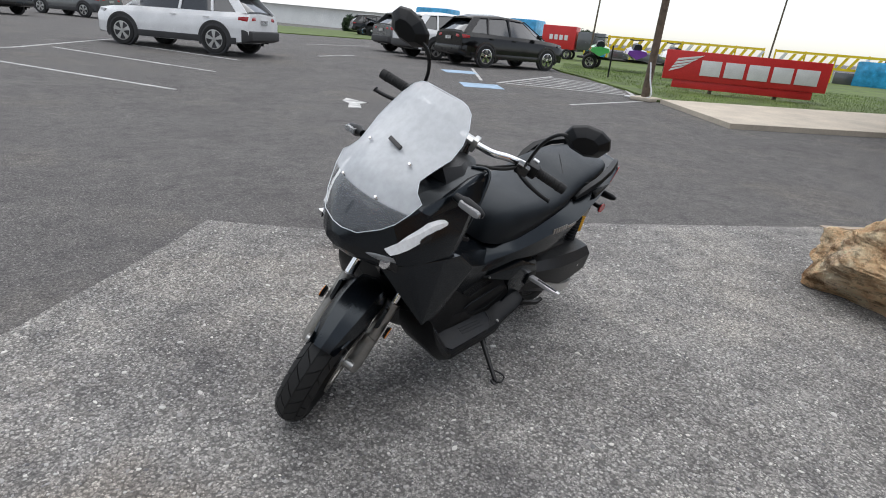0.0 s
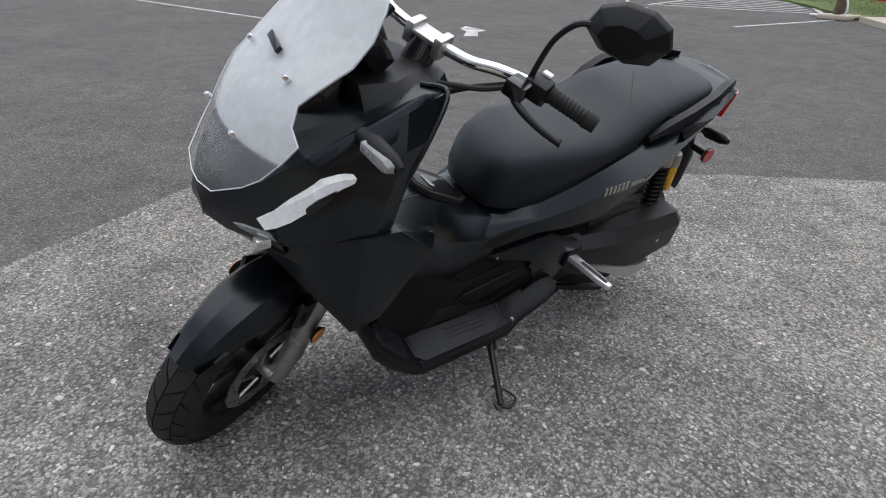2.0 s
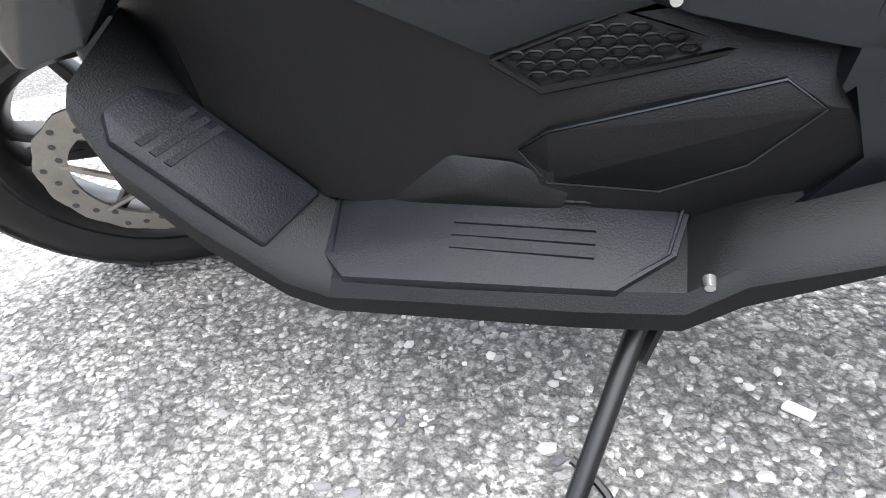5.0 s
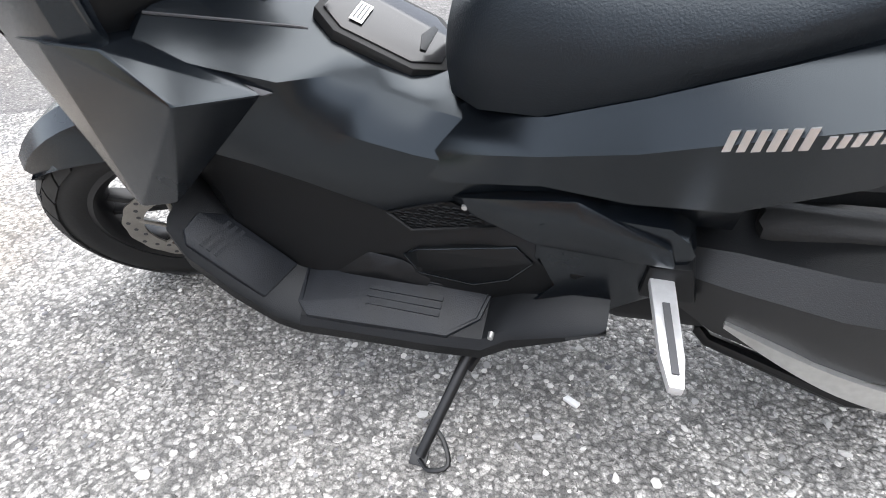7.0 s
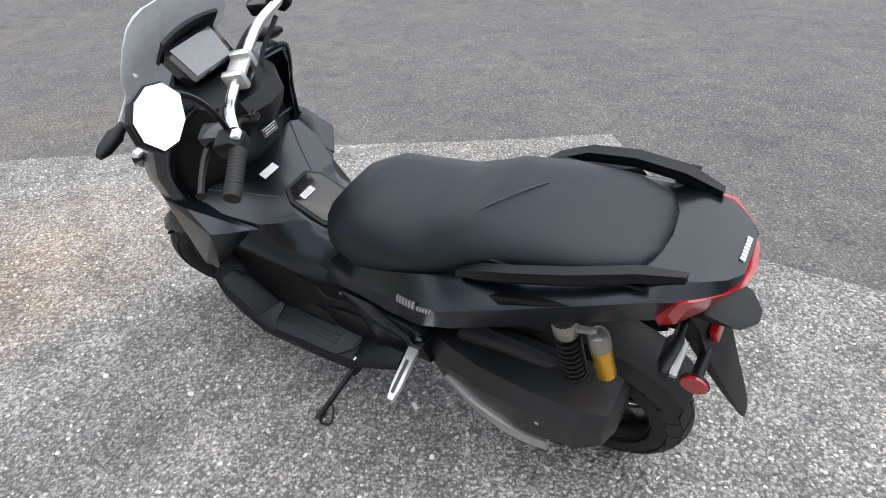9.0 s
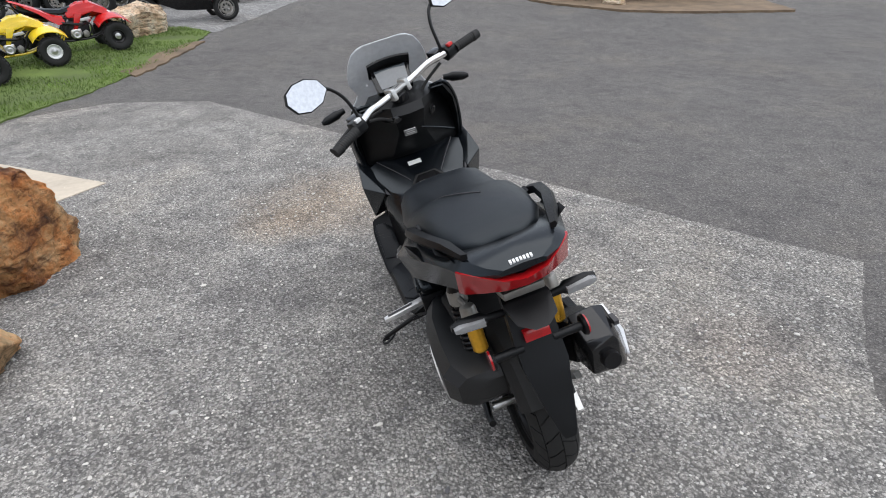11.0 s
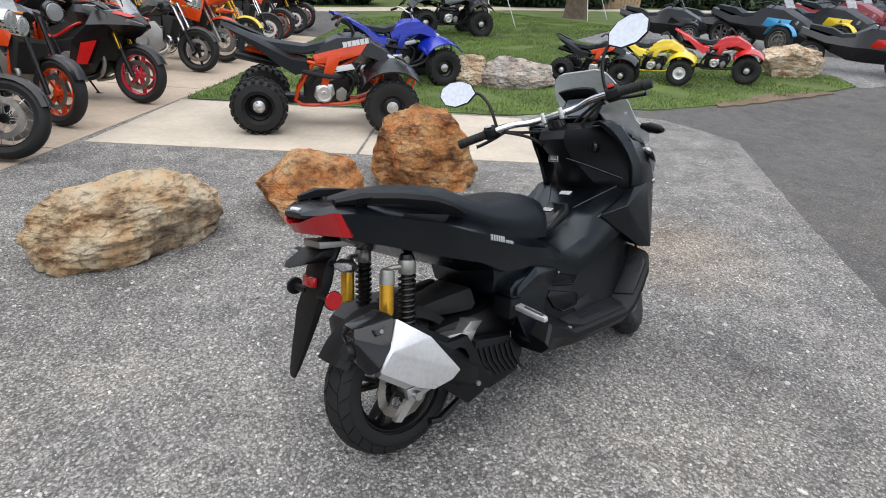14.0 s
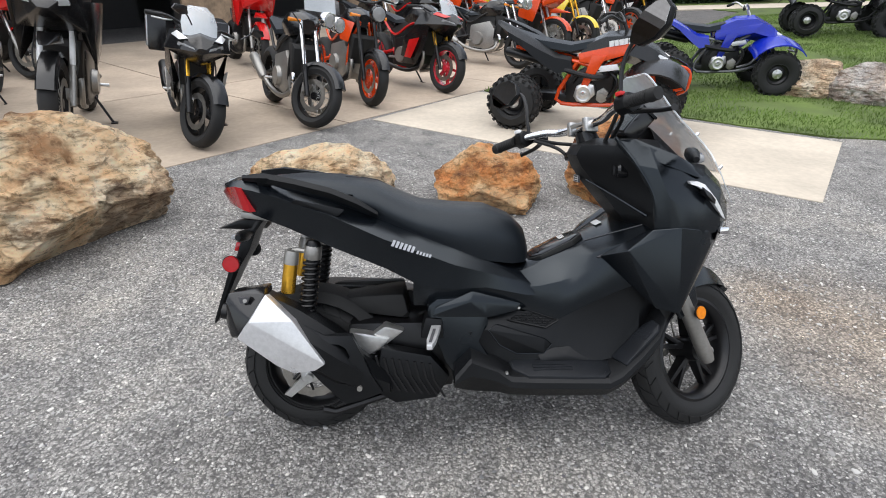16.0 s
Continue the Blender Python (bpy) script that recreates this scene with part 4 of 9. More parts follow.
    for x, z, hw in rows:
        r1, r2 = [], []
        for k in range(-6, 7):
            y = hw * k / 6
            xx = x - 1.5 * y * y
            r1.append(bm.verts.new((xx, y, z)))
            r2.append(bm.verts.new((xx - 0.0028, y, z - 0.0025)))
        front.append(r1)
        back.append(r2)
    for g, flip in ((front, False), (back, True)):
        for a, b in zip(g, g[1:]):
            for k in range(12):
                bm.faces.new((a[k], a[k + 1], b[k + 1], b[k]) if not flip else (b[k], b[k + 1], a[k + 1], a[k]))
    for i in range(len(rows) - 1):
        bm.faces.new((front[i][0], front[i + 1][0], back[i + 1][0], back[i][0]))
        bm.faces.new((front[i][-1], back[i][-1], back[i + 1][-1], front[i + 1][-1]))
    for k in range(12):
        bm.faces.new((front[-1][k], front[-1][k + 1], back[-1][k + 1], back[-1][k]))
        bm.faces.new((front[0][k], back[0][k], back[0][k + 1], front[0][k + 1]))
    screen = part("windscreen", bm, SCREEN_M, s, "clear windscreen hazed by protective film", angle=60)
    bm = B()
    line = [Vector((x - 1.5 * w * w, w, z)) for x, z, w in rows] + [Vector((x - 1.5 * w * w, -w, z)) for x, z, w in rows[::-1]]
    tube(bm, line + line[:1], 0.0012, 5, caps=False)
    part("screen_edge", bm, EDGE_M, screen, "bright polished screen edge")
    for x, z, y in ((0.604, 0.972, 0.09), (0.604, 0.972, -0.09), (0.690, 0.872, 0.076), (0.690, 0.872, -0.076)):
        bm = B()
        c = Vector((x - 1.5 * y * y, y, z))
        tube(bm, [c, c + Vector((0.006, 0, 0.006)), c + Vector((0.009, 0, 0.009))], [0.006, 0.006, 0.004], 12)
        part("screen_bolt", bm, CHROME_M, screen)
    bm = B()
    hull(bm, [(0.58 + dx + y * 0.12, y, 1.0 + dz - y * 0.12) for y in (-0.03, 0.03) for dx, dz in ((-0.006, 0.003), (0.004, -0.006), (0.010, 0.0), (0.0, 0.010))], 0.002)
    part("screen_slot", bm, GLOSS_M, screen, "black vent slot in the screen")
    bm = B()
    hull(bm, [(0.53, -0.07, 0.93), (0.53, 0.07, 0.93), (0.60, -0.06, 0.875), (0.60, 0.06, 0.875), (0.46, -0.06, 1.0), (0.46, 0.06, 1.0), (0.50, -0.08, 0.90), (0.50, 0.08, 0.90)], 0.01)
    part("screen_bracket", bm, GLOSS_M, s)

    # meter with hood
    mdir, mup = Vector((-0.78, 0, 0.62)).normalized(), Vector((0.62, 0, 0.78)).normalized()
    mc = Vector((0.405, 0, 1.02))
    bm = B()
    hull(bm, [mc + mup * u + Vector((0, v, 0)) + mdir * h for h in (-0.05, 0.0) for u, v in ((-0.05, -0.07), (-0.05, 0.07), (0.05, -0.078), (0.05, 0.078))], 0.008)
    meter = part("instrument_meter", bm, GLOSS_M, s, "digital meter under a black hood")
    bm = B()
    plate(bm, [mc + mup * u + Vector((0, v, 0)) + mdir * 0.002 for u, v in ((-0.04, -0.055), (-0.04, 0.055), (0.038, 0.062), (0.038, -0.062))], 0.003)
    part("display", bm, LCD_M, meter, "pale grey display glass")
    bm = B()
    st = []
    for k in range(9):
        v = -0.084 + 0.168 * k / 8
        top = 0.058 - 1.6 * v * v
        st.append([mc + mup * (top - 0.0) + Vector((0, v, 0)) + mdir * -0.05, mc + mup * (top + 0.004) + Vector((0, v, 0)) + mdir * 0.045, mc + mup * (top - 0.004) + Vector((0, v, 0)) + mdir * 0.045, mc + mup * (top - 0.008) + Vector((0, v, 0)) + mdir * -0.05])
    shell(bm, st, mirror=False)
    part("meter_hood", bm, PLASTIC_M, meter)

    # handlebar, all turned with the fork
    bar_l = [(0.25, 0.0, 1.0), (0.25, 0.04, 1.0), (0.245, 0.10, 1.003), (0.228, 0.15, 1.012), (0.205, 0.20, 1.012), (0.185, 0.25, 1.008), (0.17, 0.352, 1.0)]
    bm = B()
    line = [(x, -y, z) for x, y, z in bar_l[::-1]] + bar_l[1:]
    tube(bm, curve_pts(line, 60), 0.0125, 14)
    bar = part("handlebar", steered(moved(bm, BAR_SHIFT)), CHROME_M, s, "silver tapered handlebar")
    bm = B()
    box(bm, (0.252, 0.0, 1.006), (0.05, 0.085, 0.012), bevel=0.004)
    for y in (-0.035, 0.035):
        box(bm, (0.252, y, 1.0), (0.052, 0.02, 0.045), bevel=0.006)
    part("bar_clamp", steered(moved(bm, BAR_SHIFT)), ALU_M, bar, "cast alloy bar clamp")
    bm = B()
    tube(bm, [HEAD - AXIS * 0.01, HEAD - AXIS * 0.12], [0.03, 0.045], 16)
    box(bm, HEAD - AXIS * 0.09, (0.11, 0.16, 0.03), bevel=0.01)
    part("top_yoke", steered(moved(bm, BAR_SHIFT)), GLOSS_M, bar)
    for side in (-1, 1):
        def sy(p):
            return Vector((p[0], p[1] * side, p[2]))

        bm = B()
        gp, gr = [(0.181, 0.258, 1.006), (0.181, 0.262, 1.006), (0.180, 0.27, 1.006)], [0.019, 0.0195, 0.0165]
        for k in range(8):
            q = 0.273 + k * 0.009
            for e, rad_g in ((0.0, 0.0162), (0.002, 0.0178), (0.006, 0.0178), (0.008, 0.0162)):
                gp.append((0.181 - (q + e - 0.262) * 0.11, q + e, 1.006 - (q + e - 0.262) * 0.06))
                gr.append(rad_g)
        gp += [(0.171, 0.347, 1.0), (0.1708, 0.351, 1.0), (0.1705, 0.353, 1.0), (0.169, 0.373, 0.999)]
        gr += [0.019, 0.019, 0.0182, 0.0172]
        tube(bm, [sy(p) for p in gp], gr, 16)
        part("grip", steered(moved(bm, BAR_SHIFT)), RUBBER_M, bar)
        bm = B()
        hull(bm, [sy((0.195 + dx, y, 1.008 + dz)) for y in (0.215, 0.262) for dx, dz in ((-0.026, 0.012), (-0.012, 0.028), (0.03, 0.024), (0.034, -0.012), (0.0, -0.03), (-0.024, -0.016))], 0.006)
        sw = part("switch_box", steered(moved(bm, BAR_SHIFT)), PLASTIC_M, bar)
        bm = B()
        box(bm, sy((0.176, 0.238, 1.034)), (0.018, 0.022, 0.012), bevel=0.003)
        part("button", steered(moved(bm, BAR_SHIFT)), REDBTN_M if side < 0 else WHITE_M, sw)
        bm = B()
        hull(bm, [sy((0.235 + dx, y, 1.012 + dz)) for y in (0.19, 0.235) for dx, dz in ((-0.02, 0.016), (0.035, 0.02), (0.035, -0.014), (-0.02, -0.016))], 0.006)
        part("brake_reservoir", steered(moved(bm, BAR_SHIFT)), GLOSS_M, bar)
        bm = B()
        tube(bm, curve_pts([sy(p) for p in ((0.245, 0.205, 1.0), (0.268, 0.235, 0.995), (0.272, 0.285, 0.984), (0.266, 0.33, 0.977), (0.263, 0.342, 0.977))], 14), [0.009, 0.009, 0.0085, 0.008, 0.008, 0.0075, 0.007, 0.007, 0.007, 0.007, 0.007, 0.008, 0.0105][:13], 10)
        part("brake_lever", steered(moved(bm, BAR_SHIFT)), RIM_M, bar)
        # mirror on its stem
        bm = B()
        tube(bm, curve_pts([sy(p) for p in ((0.205, 0.215, 1.02), (0.203, 0.217, 1.07), (0.208, 0.225, 1.12), (0.215, 0.25, 1.165), (0.218, 0.285, 1.185))], 16), 0.0062, 8)
        stem = part("mirror_stem", steered(moved(bm, BAR_SHIFT)), RIM_M, bar)
        rim = [(-0.078, -0.012), (-0.062, 0.028), (-0.02, 0.05), (0.03, 0.052), (0.066, 0.036), (0.08, 0.004), (0.06, -0.036), (0.015, -0.052), (-0.04, -0.044)]
        ctr = sy((0.208, 0.335, 1.192))
        out, upv = Vector((-0.06, side * 0.985, 0.13)).normalized(), Vector((0.17, -side * 0.12, 0.97)).normalized()
        nback = out.cross(upv).normalized()
        if nback.x > 0:
            nback = -nback
        bm = B()
        hull(bm, [ctr + out * u + upv * v + nback * 0.010 for u, v in rim] + [ctr + out * u * 0.96 + upv * v * 0.95 - nback * 0.004 for u, v in rim] + [ctr + out * u * 0.55 + upv * v * 0.55 - nback * 0.03 for u, v in rim], 0.002)
        mir = part("mirror", steered(moved(bm, BAR_SHIFT)), PLASTIC_M, bar, "angular black rear-view mirror", angle=25)
        bm = B()
        plate(bm, [ctr + out * u * 0.93 + upv * v * 0.92 + nback * 0.0125 for u, v in rim], 0.002)
        part("mirror_glass", steered(moved(bm, BAR_SHIFT)), MIRROR_M, mir)
    # cables
    bm = B()
    for pts in (((0.24, 0.20, 1.0), (0.29, 0.15, 0.98), (0.33, 0.06, 0.95), (0.33, 0.0, 0.88)), ((0.23, 0.19, 0.995), (0.27, 0.12, 0.955), (0.28, 0.06, 0.90)), ((0.24, -0.20, 1.0), (0.30, -0.14, 0.99), (0.34, -0.05, 0.95), (0.33, 0.0, 0.88)), ((0.23, -0.19, 0.99), (0.27, -0.11, 0.95), (0.28, -0.05, 0.90))):
        tube(bm, curve_pts([STEER @ Vector(p) for p in pts], 14), 0.006, 8)
    part("cable", bm, RUBBER_M, s)

    # seat with a flat top and firm shoulders
    def seat_ring(x, zt, w, zb):
        d = zt - zb
        return at_x(x, [(0, zt), (w * 0.55, zt - 0.004), (w * 0.82, zt - min(0.02, d * 0.2)), (w * 0.97, zt - min(0.058, d * 0.45)), (w, zt - d * 0.62), (w * 0.93, zb), (0, zb)])

    bm = B()
    shell(bm, [seat_ring(*q) for q in ((0.094, 0.640, 0.050, 0.590), (0.077, 0.690, 0.097, 0.586), (0.035, 0.730, 0.134, 0.590), (-0.04, 0.758, 0.158, 0.604), (-0.15, 0.763, 0.171, 0.642), (-0.25, 0.775, 0.173, 0.68), (-0.32, 0.804, 0.169, 0.71), (-0.38, 0.834, 0.161, 0.74), (-0.50, 0.857, 0.149, 0.78), (-0.62, 0.862, 0.131, 0.805), (-0.69, 0.857, 0.101, 0.815), (-0.715, 0.843, 0.058, 0.818))])
    bmesh.ops.subdivide_edges(bm, edges=bm.edges[:], cuts=1, use_grid_fill=True, smooth=0.35)
    seat = part("seat", bm, SEAT_M, s, "black vinyl stepped seat", angle=60)
    bm = B()
    tube(bm, curve_pts([(-0.365, 0.075, 0.823), (-0.385, 0.055, 0.834), (-0.43, 0.012, 0.846), (-0.475, -0.03, 0.852)], 12), 0.0015, 6)
    part("seam", bm, INK_M, seat)

    # tail cowl
    bm = B()
    shell(bm, [
        at_x(0.13, [(0, 0.55), (0.07, 0.55), (0.118, 0.52), (0.135, 0.49), (0, 0.47)]),
        at_x(0.07, [(0, 0.57), (0.09, 0.568), (0.146, 0.535), (0.160, 0.50), (0, 0.48)]),
        at_x(-0.05, [(0, 0.605), (0.150, 0.606), (0.180, 0.575), (0.178, 0.53), (0, 0.50)]),
        at_x(-0.15, [(0, 0.645), (0.163, 0.648), (0.196, 0.605), (0.190, 0.53), (0, 0.50)]),
        at_x(-0.25, [(0, 0.685), (0.168, 0.69), (0.214, 0.648), (0.200, 0.545), (0, 0.51)]),
        at_x(-0.35, [(0, 0.72), (0.168, 0.73), (0.232, 0.69), (0.206, 0.60), (0, 0.56)]),
        at_x(-0.50, [(0, 0.78), (0.155, 0.785), (0.212, 0.755), (0.172, 0.655), (0, 0.62)]),
        at_x(-0.65, [(0, 0.815), (0.135, 0.825), (0.172, 0.802), (0.138, 0.715), (0, 0.69)]),
        at_x(-0.74, [(0, 0.845), (0.115, 0.848), (0.142, 0.822), (0.118, 0.747), (0, 0.735)]),
        at_x(-0.785, [(0, 0.855), (0.100, 0.848), (0.128, 0.828), (0.108, 0.790), (0, 0.785)]),
        at_x(-0.82, [(0, 0.848), (0.075, 0.842), (0.09, 0.828), (0.08, 0.812), (0, 0.805)]),
        at_x(-0.84, [(0, 0.838), (0.045, 0.835), (0.055, 0.830), (0.05, 0.822), (0, 0.820)])])
    tail = part("tail_cowl", bm, BODY_M, s, "matt black tail fairing", angle=33)
    for side in (-1, 1):
        def sy(p):
            return (p[0], p[1] * side, p[2])

        bm = B()
        rail = [(-0.37, 0.168, 0.752), (-0.43, 0.178, 0.788), (-0.50, 0.182, 0.818), (-0.60, 0.166, 0.842), (-0.70, 0.134, 0.858), (-0.768, 0.108, 0.856)]
        st = []
        for k, p in enumerate(rail):
            w = 0.016 if 0 < k < 5 else 0.009
            st.append([sy((p[0], p[1] - w, p[2] + w * 0.7)), sy((p[0], p[1] + w * 0.5, p[2] + w * 0.9)), sy((p[0], p[1] + w, p[2])), sy((p[0], p[1] + w * 0.4, p[2] - w)), sy((p[0], p[1] - w, p[2] - w * 0.7))])
        shell(bm, st, mirror=False)
        part("grab_rail", bm, PLASTIC_M, s, "black passenger grab rail", angle=35)
        for q in (0.46, 0.70):
            bm = B()
            hull(bm, [sy((-q + dx, y, z)) for dx in (-0.018, 0.018) for y, z in ((0.10, 0.79 + (q - 0.46) * 0.15), (0.16, 0.81 + (q - 0.46) * 0.2), (0.10, 0.77 + (q - 0.46) * 0.15))])
            part("rail_mount", bm, PLASTIC_M, s)
        # recess slot below the rail
        bm = B()
        hull(bm, [sy(p) for p in ((-0.46, 0.208, 0.772), (-0.60, 0.190, 0.80), (-0.62, 0.183, 0.79), (-0.48, 0.206, 0.752), (-0.5, 0.17, 0.77))], 0.002)
        part("tail_strake", bm, PLASTIC_M, tail)
        # model badge as plain slanted bars
        pf, pr = Vector((-0.219, 0.2085, 0.630)), Vector((-0.331, 0.2295, 0.671))
        d = (pr - pf) if side > 0 else (pf - pr)
        o = pf if side > 0 else pr
        upb = Vector((0.10, -0.30, 0.94)).normalized()
        strokes = [(0.098 * k, 0.062, 0.05, 0.019) for k in range(6)] + [(0.63 + 0.08 * k, 0.048, 0.03, 0.010) for k in range(5)]
        for u0, w, sl, h in strokes:
            quad = [o + d * u0, o + d * (u0 + w), o + d * (u0 + w + sl) + upb * h, o + d * (u0 + sl) + upb * h]
            bm = B()
            bow = 0.004 * (1 - (2 * u0 - 1) ** 2)
            plate(bm, [sy(q + Vector((0, 0.002 + bow, 0))) for q in quad], 0.004)
            part("badge_stroke", bm, BADGE_M, tail, "thin silver slanted badge stroke")
        # twin shocks with springs and gold reservoir
        top, bot = Vector((-0.568, side * 0.122, 0.655)), Vector((-0.616, side * 0.122, 0.31))
        bm = B()
        tube(bm, [top + Vector((0, 0, 0.015)), top, top.lerp(bot, 0.12), top.lerp(bot, 0.13)], [0.018, 0.024, 0.024, 0.012], 14)
        shock = part("shock_absorber", bm, RIM_M, s, "rear shock with gold gas reservoir")
        bm = B()
        tube(bm, [top.lerp(bot, 0.85), bot], [0.022, 0.018], 12)
        part("lower_mount", bm, GREYALU_M, shock)
        bm = B()
        tube(bm, [top.lerp(bot, -0.01), top.lerp(bot, 0.02), top.lerp(bot, 0.11), top.lerp(bot, 0.125)], [0.021, 0.0265, 0.0265, 0.024], 16)
        part("spring_collar", bm, GREYALU_M, shock, "silver spring collar")
        bm = B()
        tube(bm, [top.lerp(bot, 0.06) + Vector((-0.012, 0, 0)), top.lerp(bot, 0.05) + Vector((-0.045, -side * 0.004, 0.002)), Vector((-0.632, side * 0.114, 0.637))], [0.009, 0.008, 0.009], 8)
        part("reservoir_link", bm, GREYALU_M, shock)
        bm = B()
        dvec = bot - top
        sd, fd = Vector((0, 1, 0)), dvec.cross(Vector((0, 1, 0))).normalized()
        pts = [top + dvec * (0.13 + 0.72 * k / 150) + (sd * math.cos(k * 0.6283) + fd * math.sin(k * 0.6283)) * 0.0235 for k in range(151)]
        tube(bm, pts, 0.0048, 6)
        part("spring", bm, RIM_M, shock)
        bm = B()
        tube(bm, [top.lerp(bot, 0.1), top.lerp(bot, 0.9)], 0.018, 12)
        part("damper_rod", bm, RIM_M, shock)
        bm = B()
        ca, cb = Vector((-0.636, side * 0.114, 0.628)), Vector((-0.655, side * 0.112, 0.507))
        tube(bm, [ca.lerp(cb, 0.22), cb, cb + Vector((0, 0, -0.004))], [0.0215, 0.0215, 0.017], 16)
        part("gas_reservoir", bm, GOLD_M, shock, "gold gas reservoir")
        bm = B()
        tube(bm, [ca + Vector((0.003, 0, 0.014)), ca + Vector((0.002, 0, 0.009)), ca, ca.lerp(cb, 0.26)], [0.010, 0.019, 0.022, 0.023], 16)
        part("reservoir_cap", bm, GREYALU_M, shock)
        # rear indicator on the plate carrier
        bm = B()
        b0, t0 = Vector((-0.772, side * 0.045, 0.680)), Vector((-0.772, side * 0.182, 0.690))
        tube(bm, [b0, b0.lerp(t0, 0.35), b0.lerp(t0, 0.45), b0.lerp(t0, 0.85), t0], [0.009, 0.010, 0.018, 0.016, 0.008], 10)
        ind = part("rear_indicator", bm, PLASTIC_M, s)
        bm = B()
        hull(bm, [b0.lerp(t0, q) + Vector((dx, 0, dz)) for q, w in ((0.42, 0.012), (0.85, 0.012), (0.97, 0.006)) for dx, dz in ((-0.008, w), (-0.008, -w), (-0.021, w * 0.7), (-0.021, -w * 0.7))], 0.002)
        part("indicator_lens", bm, CLEAR_M, ind, "clear indicator lens")
        bm = B()
        rc = Vector((-0.818, side * 0.088, 0.598))
        tube(bm, [rc - Vector((0, side * 0.05, 0)), rc + Vector((0, side * 0.022, 0)), rc + Vector((0, side * 0.024, 0)), rc + Vector((0, side * 0.031, 0))], [0.011, 0.011, 0.024, 0.027], 20)
        cup = part("reflector_cup", bm, PLASTIC_M, s)
        bm = B()
        tube(bm, [rc + Vector((0, side * 0.029, 0)), rc + Vector((0, side * 0.036, 0))], [0.0255, 0.024], 20)
        part("side_reflector", bm, REDLENS_M, cup, "round red side reflector")
        # passenger foot peg
        bm = B()
        pa, pb = Vector((-0.202, side * 0.19, 0.414)), Vector((-0.226, side * 0.338, 0.406))
        hull(bm, [pa.lerp(pb, q) + Vector((dx, 0, dz)) for q, w in ((0, 0.015), (0.2, 0.0155), (0.75, 0.0135), (1, 0.008)) for dx in (-w, w) for dz in (-0.008, 0.008)], 0.003)
        peg = part("foot_peg", bm, SATIN_M, s, "folded-out alloy passenger peg")
        bm = B()
        hull(bm, [pa.lerp(pb, q) + Vector((dx, 0, 0.0085 + dz)) for q in (0.3, 0.9) for dx in (-0.004, 0.004) for dz in (0, 0.003)])
        part("peg_slot", bm, INK_M, peg)
        bm = B()
        hull(bm, [(-0.215 + dx, side * y, 0.41 + dz) for y in (0.12, 0.20) for dx, dz in ((-0.035, -0.03), (0.035, -0.03), (0.03, 0.03), (-0.02, 0.035))], 0.006)
        part("peg_bracket", bm, PLASTIC_M, s)
    bm = B()
    st = []
    # one lens wraps the tail: tall at the flanks, narrow in the middle
    for y, xt, zt, xb, zb in ((-0.136, -0.768, 0.828, -0.744, 0.757), (-0.128, -0.788, 0.832, -0.766, 0.762), (-0.09, -0.824, 0.826, -0.800, 0.770), (-0.05, -0.846, 0.812, -0.828, 0.776), (0.0, -0.854, 0.806, -0.842, 0.780), (0.05, -0.846, 0.812, -0.828, 0.776), (0.09, -0.824, 0.826, -0.800, 0.770), (0.128, -0.788, 0.832, -0.766, 0.762), (0.136, -0.768, 0.828, -0.744, 0.757)):
        yi = y * 0.72
        st.append([(xt + 0.03, yi, zt - 0.004), (xt, y, zt), (xb, y, zb), (xb + 0.04, yi, zb + 0.004)])
    shell(bm, st, mirror=False)
    part("tail_light", bm, REDLENS_M, tail, "red tail light wrapping the tail", angle=25)
    # maker's lettering on the tail as a plain bar row
    for k in range(7):
        bm = B()
        y = 0.024 - k * 0.008
        hull(bm, [(x, y + dy, z) for dy in (-0.0026, 0.0026) for x, z in ((-0.8265, 0.8468), (-0.8345, 0.8428), (-0.8265, 0.844), (-0.8345, 0.839))])
        part("badge_stroke", bm, WHITE_M, tail, "short white badge stroke")

    # plate carrier and flap
    bm = B()
    st = []
    for x, z, w, th in ((-0.71, 0.752, 0.040, 0.05), (-0.752, 0.715, 0.052, 0.06), (-0.785, 0.668, 0.056, 0.055), (-0.806, 0.61, 0.058, 0.05), (-0.836, 0.56, 0.058, 0.045), (-0.862, 0.50, 0.046, 0.036), (-0.885, 0.45, 0.036, 0.028), (-0.910, 0.395, 0.022, 0.018), (-0.917, 0.378, 0.014, 0.010)):
        st.append([(x + th * 0.6, 0, z + th * 0.3), (x + th * 0.5, w * 0.9, z + th * 0.3), (x + th * 0.1, w, z), (x - th * 0.3, w * 0.96, z - th * 0.1), (x - th * 0.4, 0, z - th * 0.15)])
    shell(bm, st)
    flap = part("plate_carrier", bm, PLASTIC_M, s, "long black rear mudguard flap", angle=30)
    bm = B()
    hull(bm, [(-0.812 + dx, y, 0.634 + dz) for y in (-0.032, 0.032) for dx, dz in ((0, 0.013), (-0.014, 0.014), (-0.022, -0.012), (-0.008, -0.016))], 0.002)
    part("rear_reflector", bm, REDLENS_M, flap, "red rear reflector")
    bm = B()
    hull(bm, [(-0.885, -0.016, 0.690), (-0.885, 0.016, 0.690), (-0.86, -0.05, 0.698), (-0.86, 0.05, 0.698), (-0.80, -0.058, 0.722), (-0.80, 0.058, 0.722), (-0.755, -0.05, 0.722), (-0.755, 0.05, 0.722), (-0.80, -0.058, 0.708), (-0.80, 0.058, 0.708), (-0.755, -0.05, 0.69), (-0.755, 0.05, 0.69)], 0.004)
    part("plate_lamp", bm, PLASTIC_M, s, "pointed black plate lamp hood", angle=25)
    bm = B()
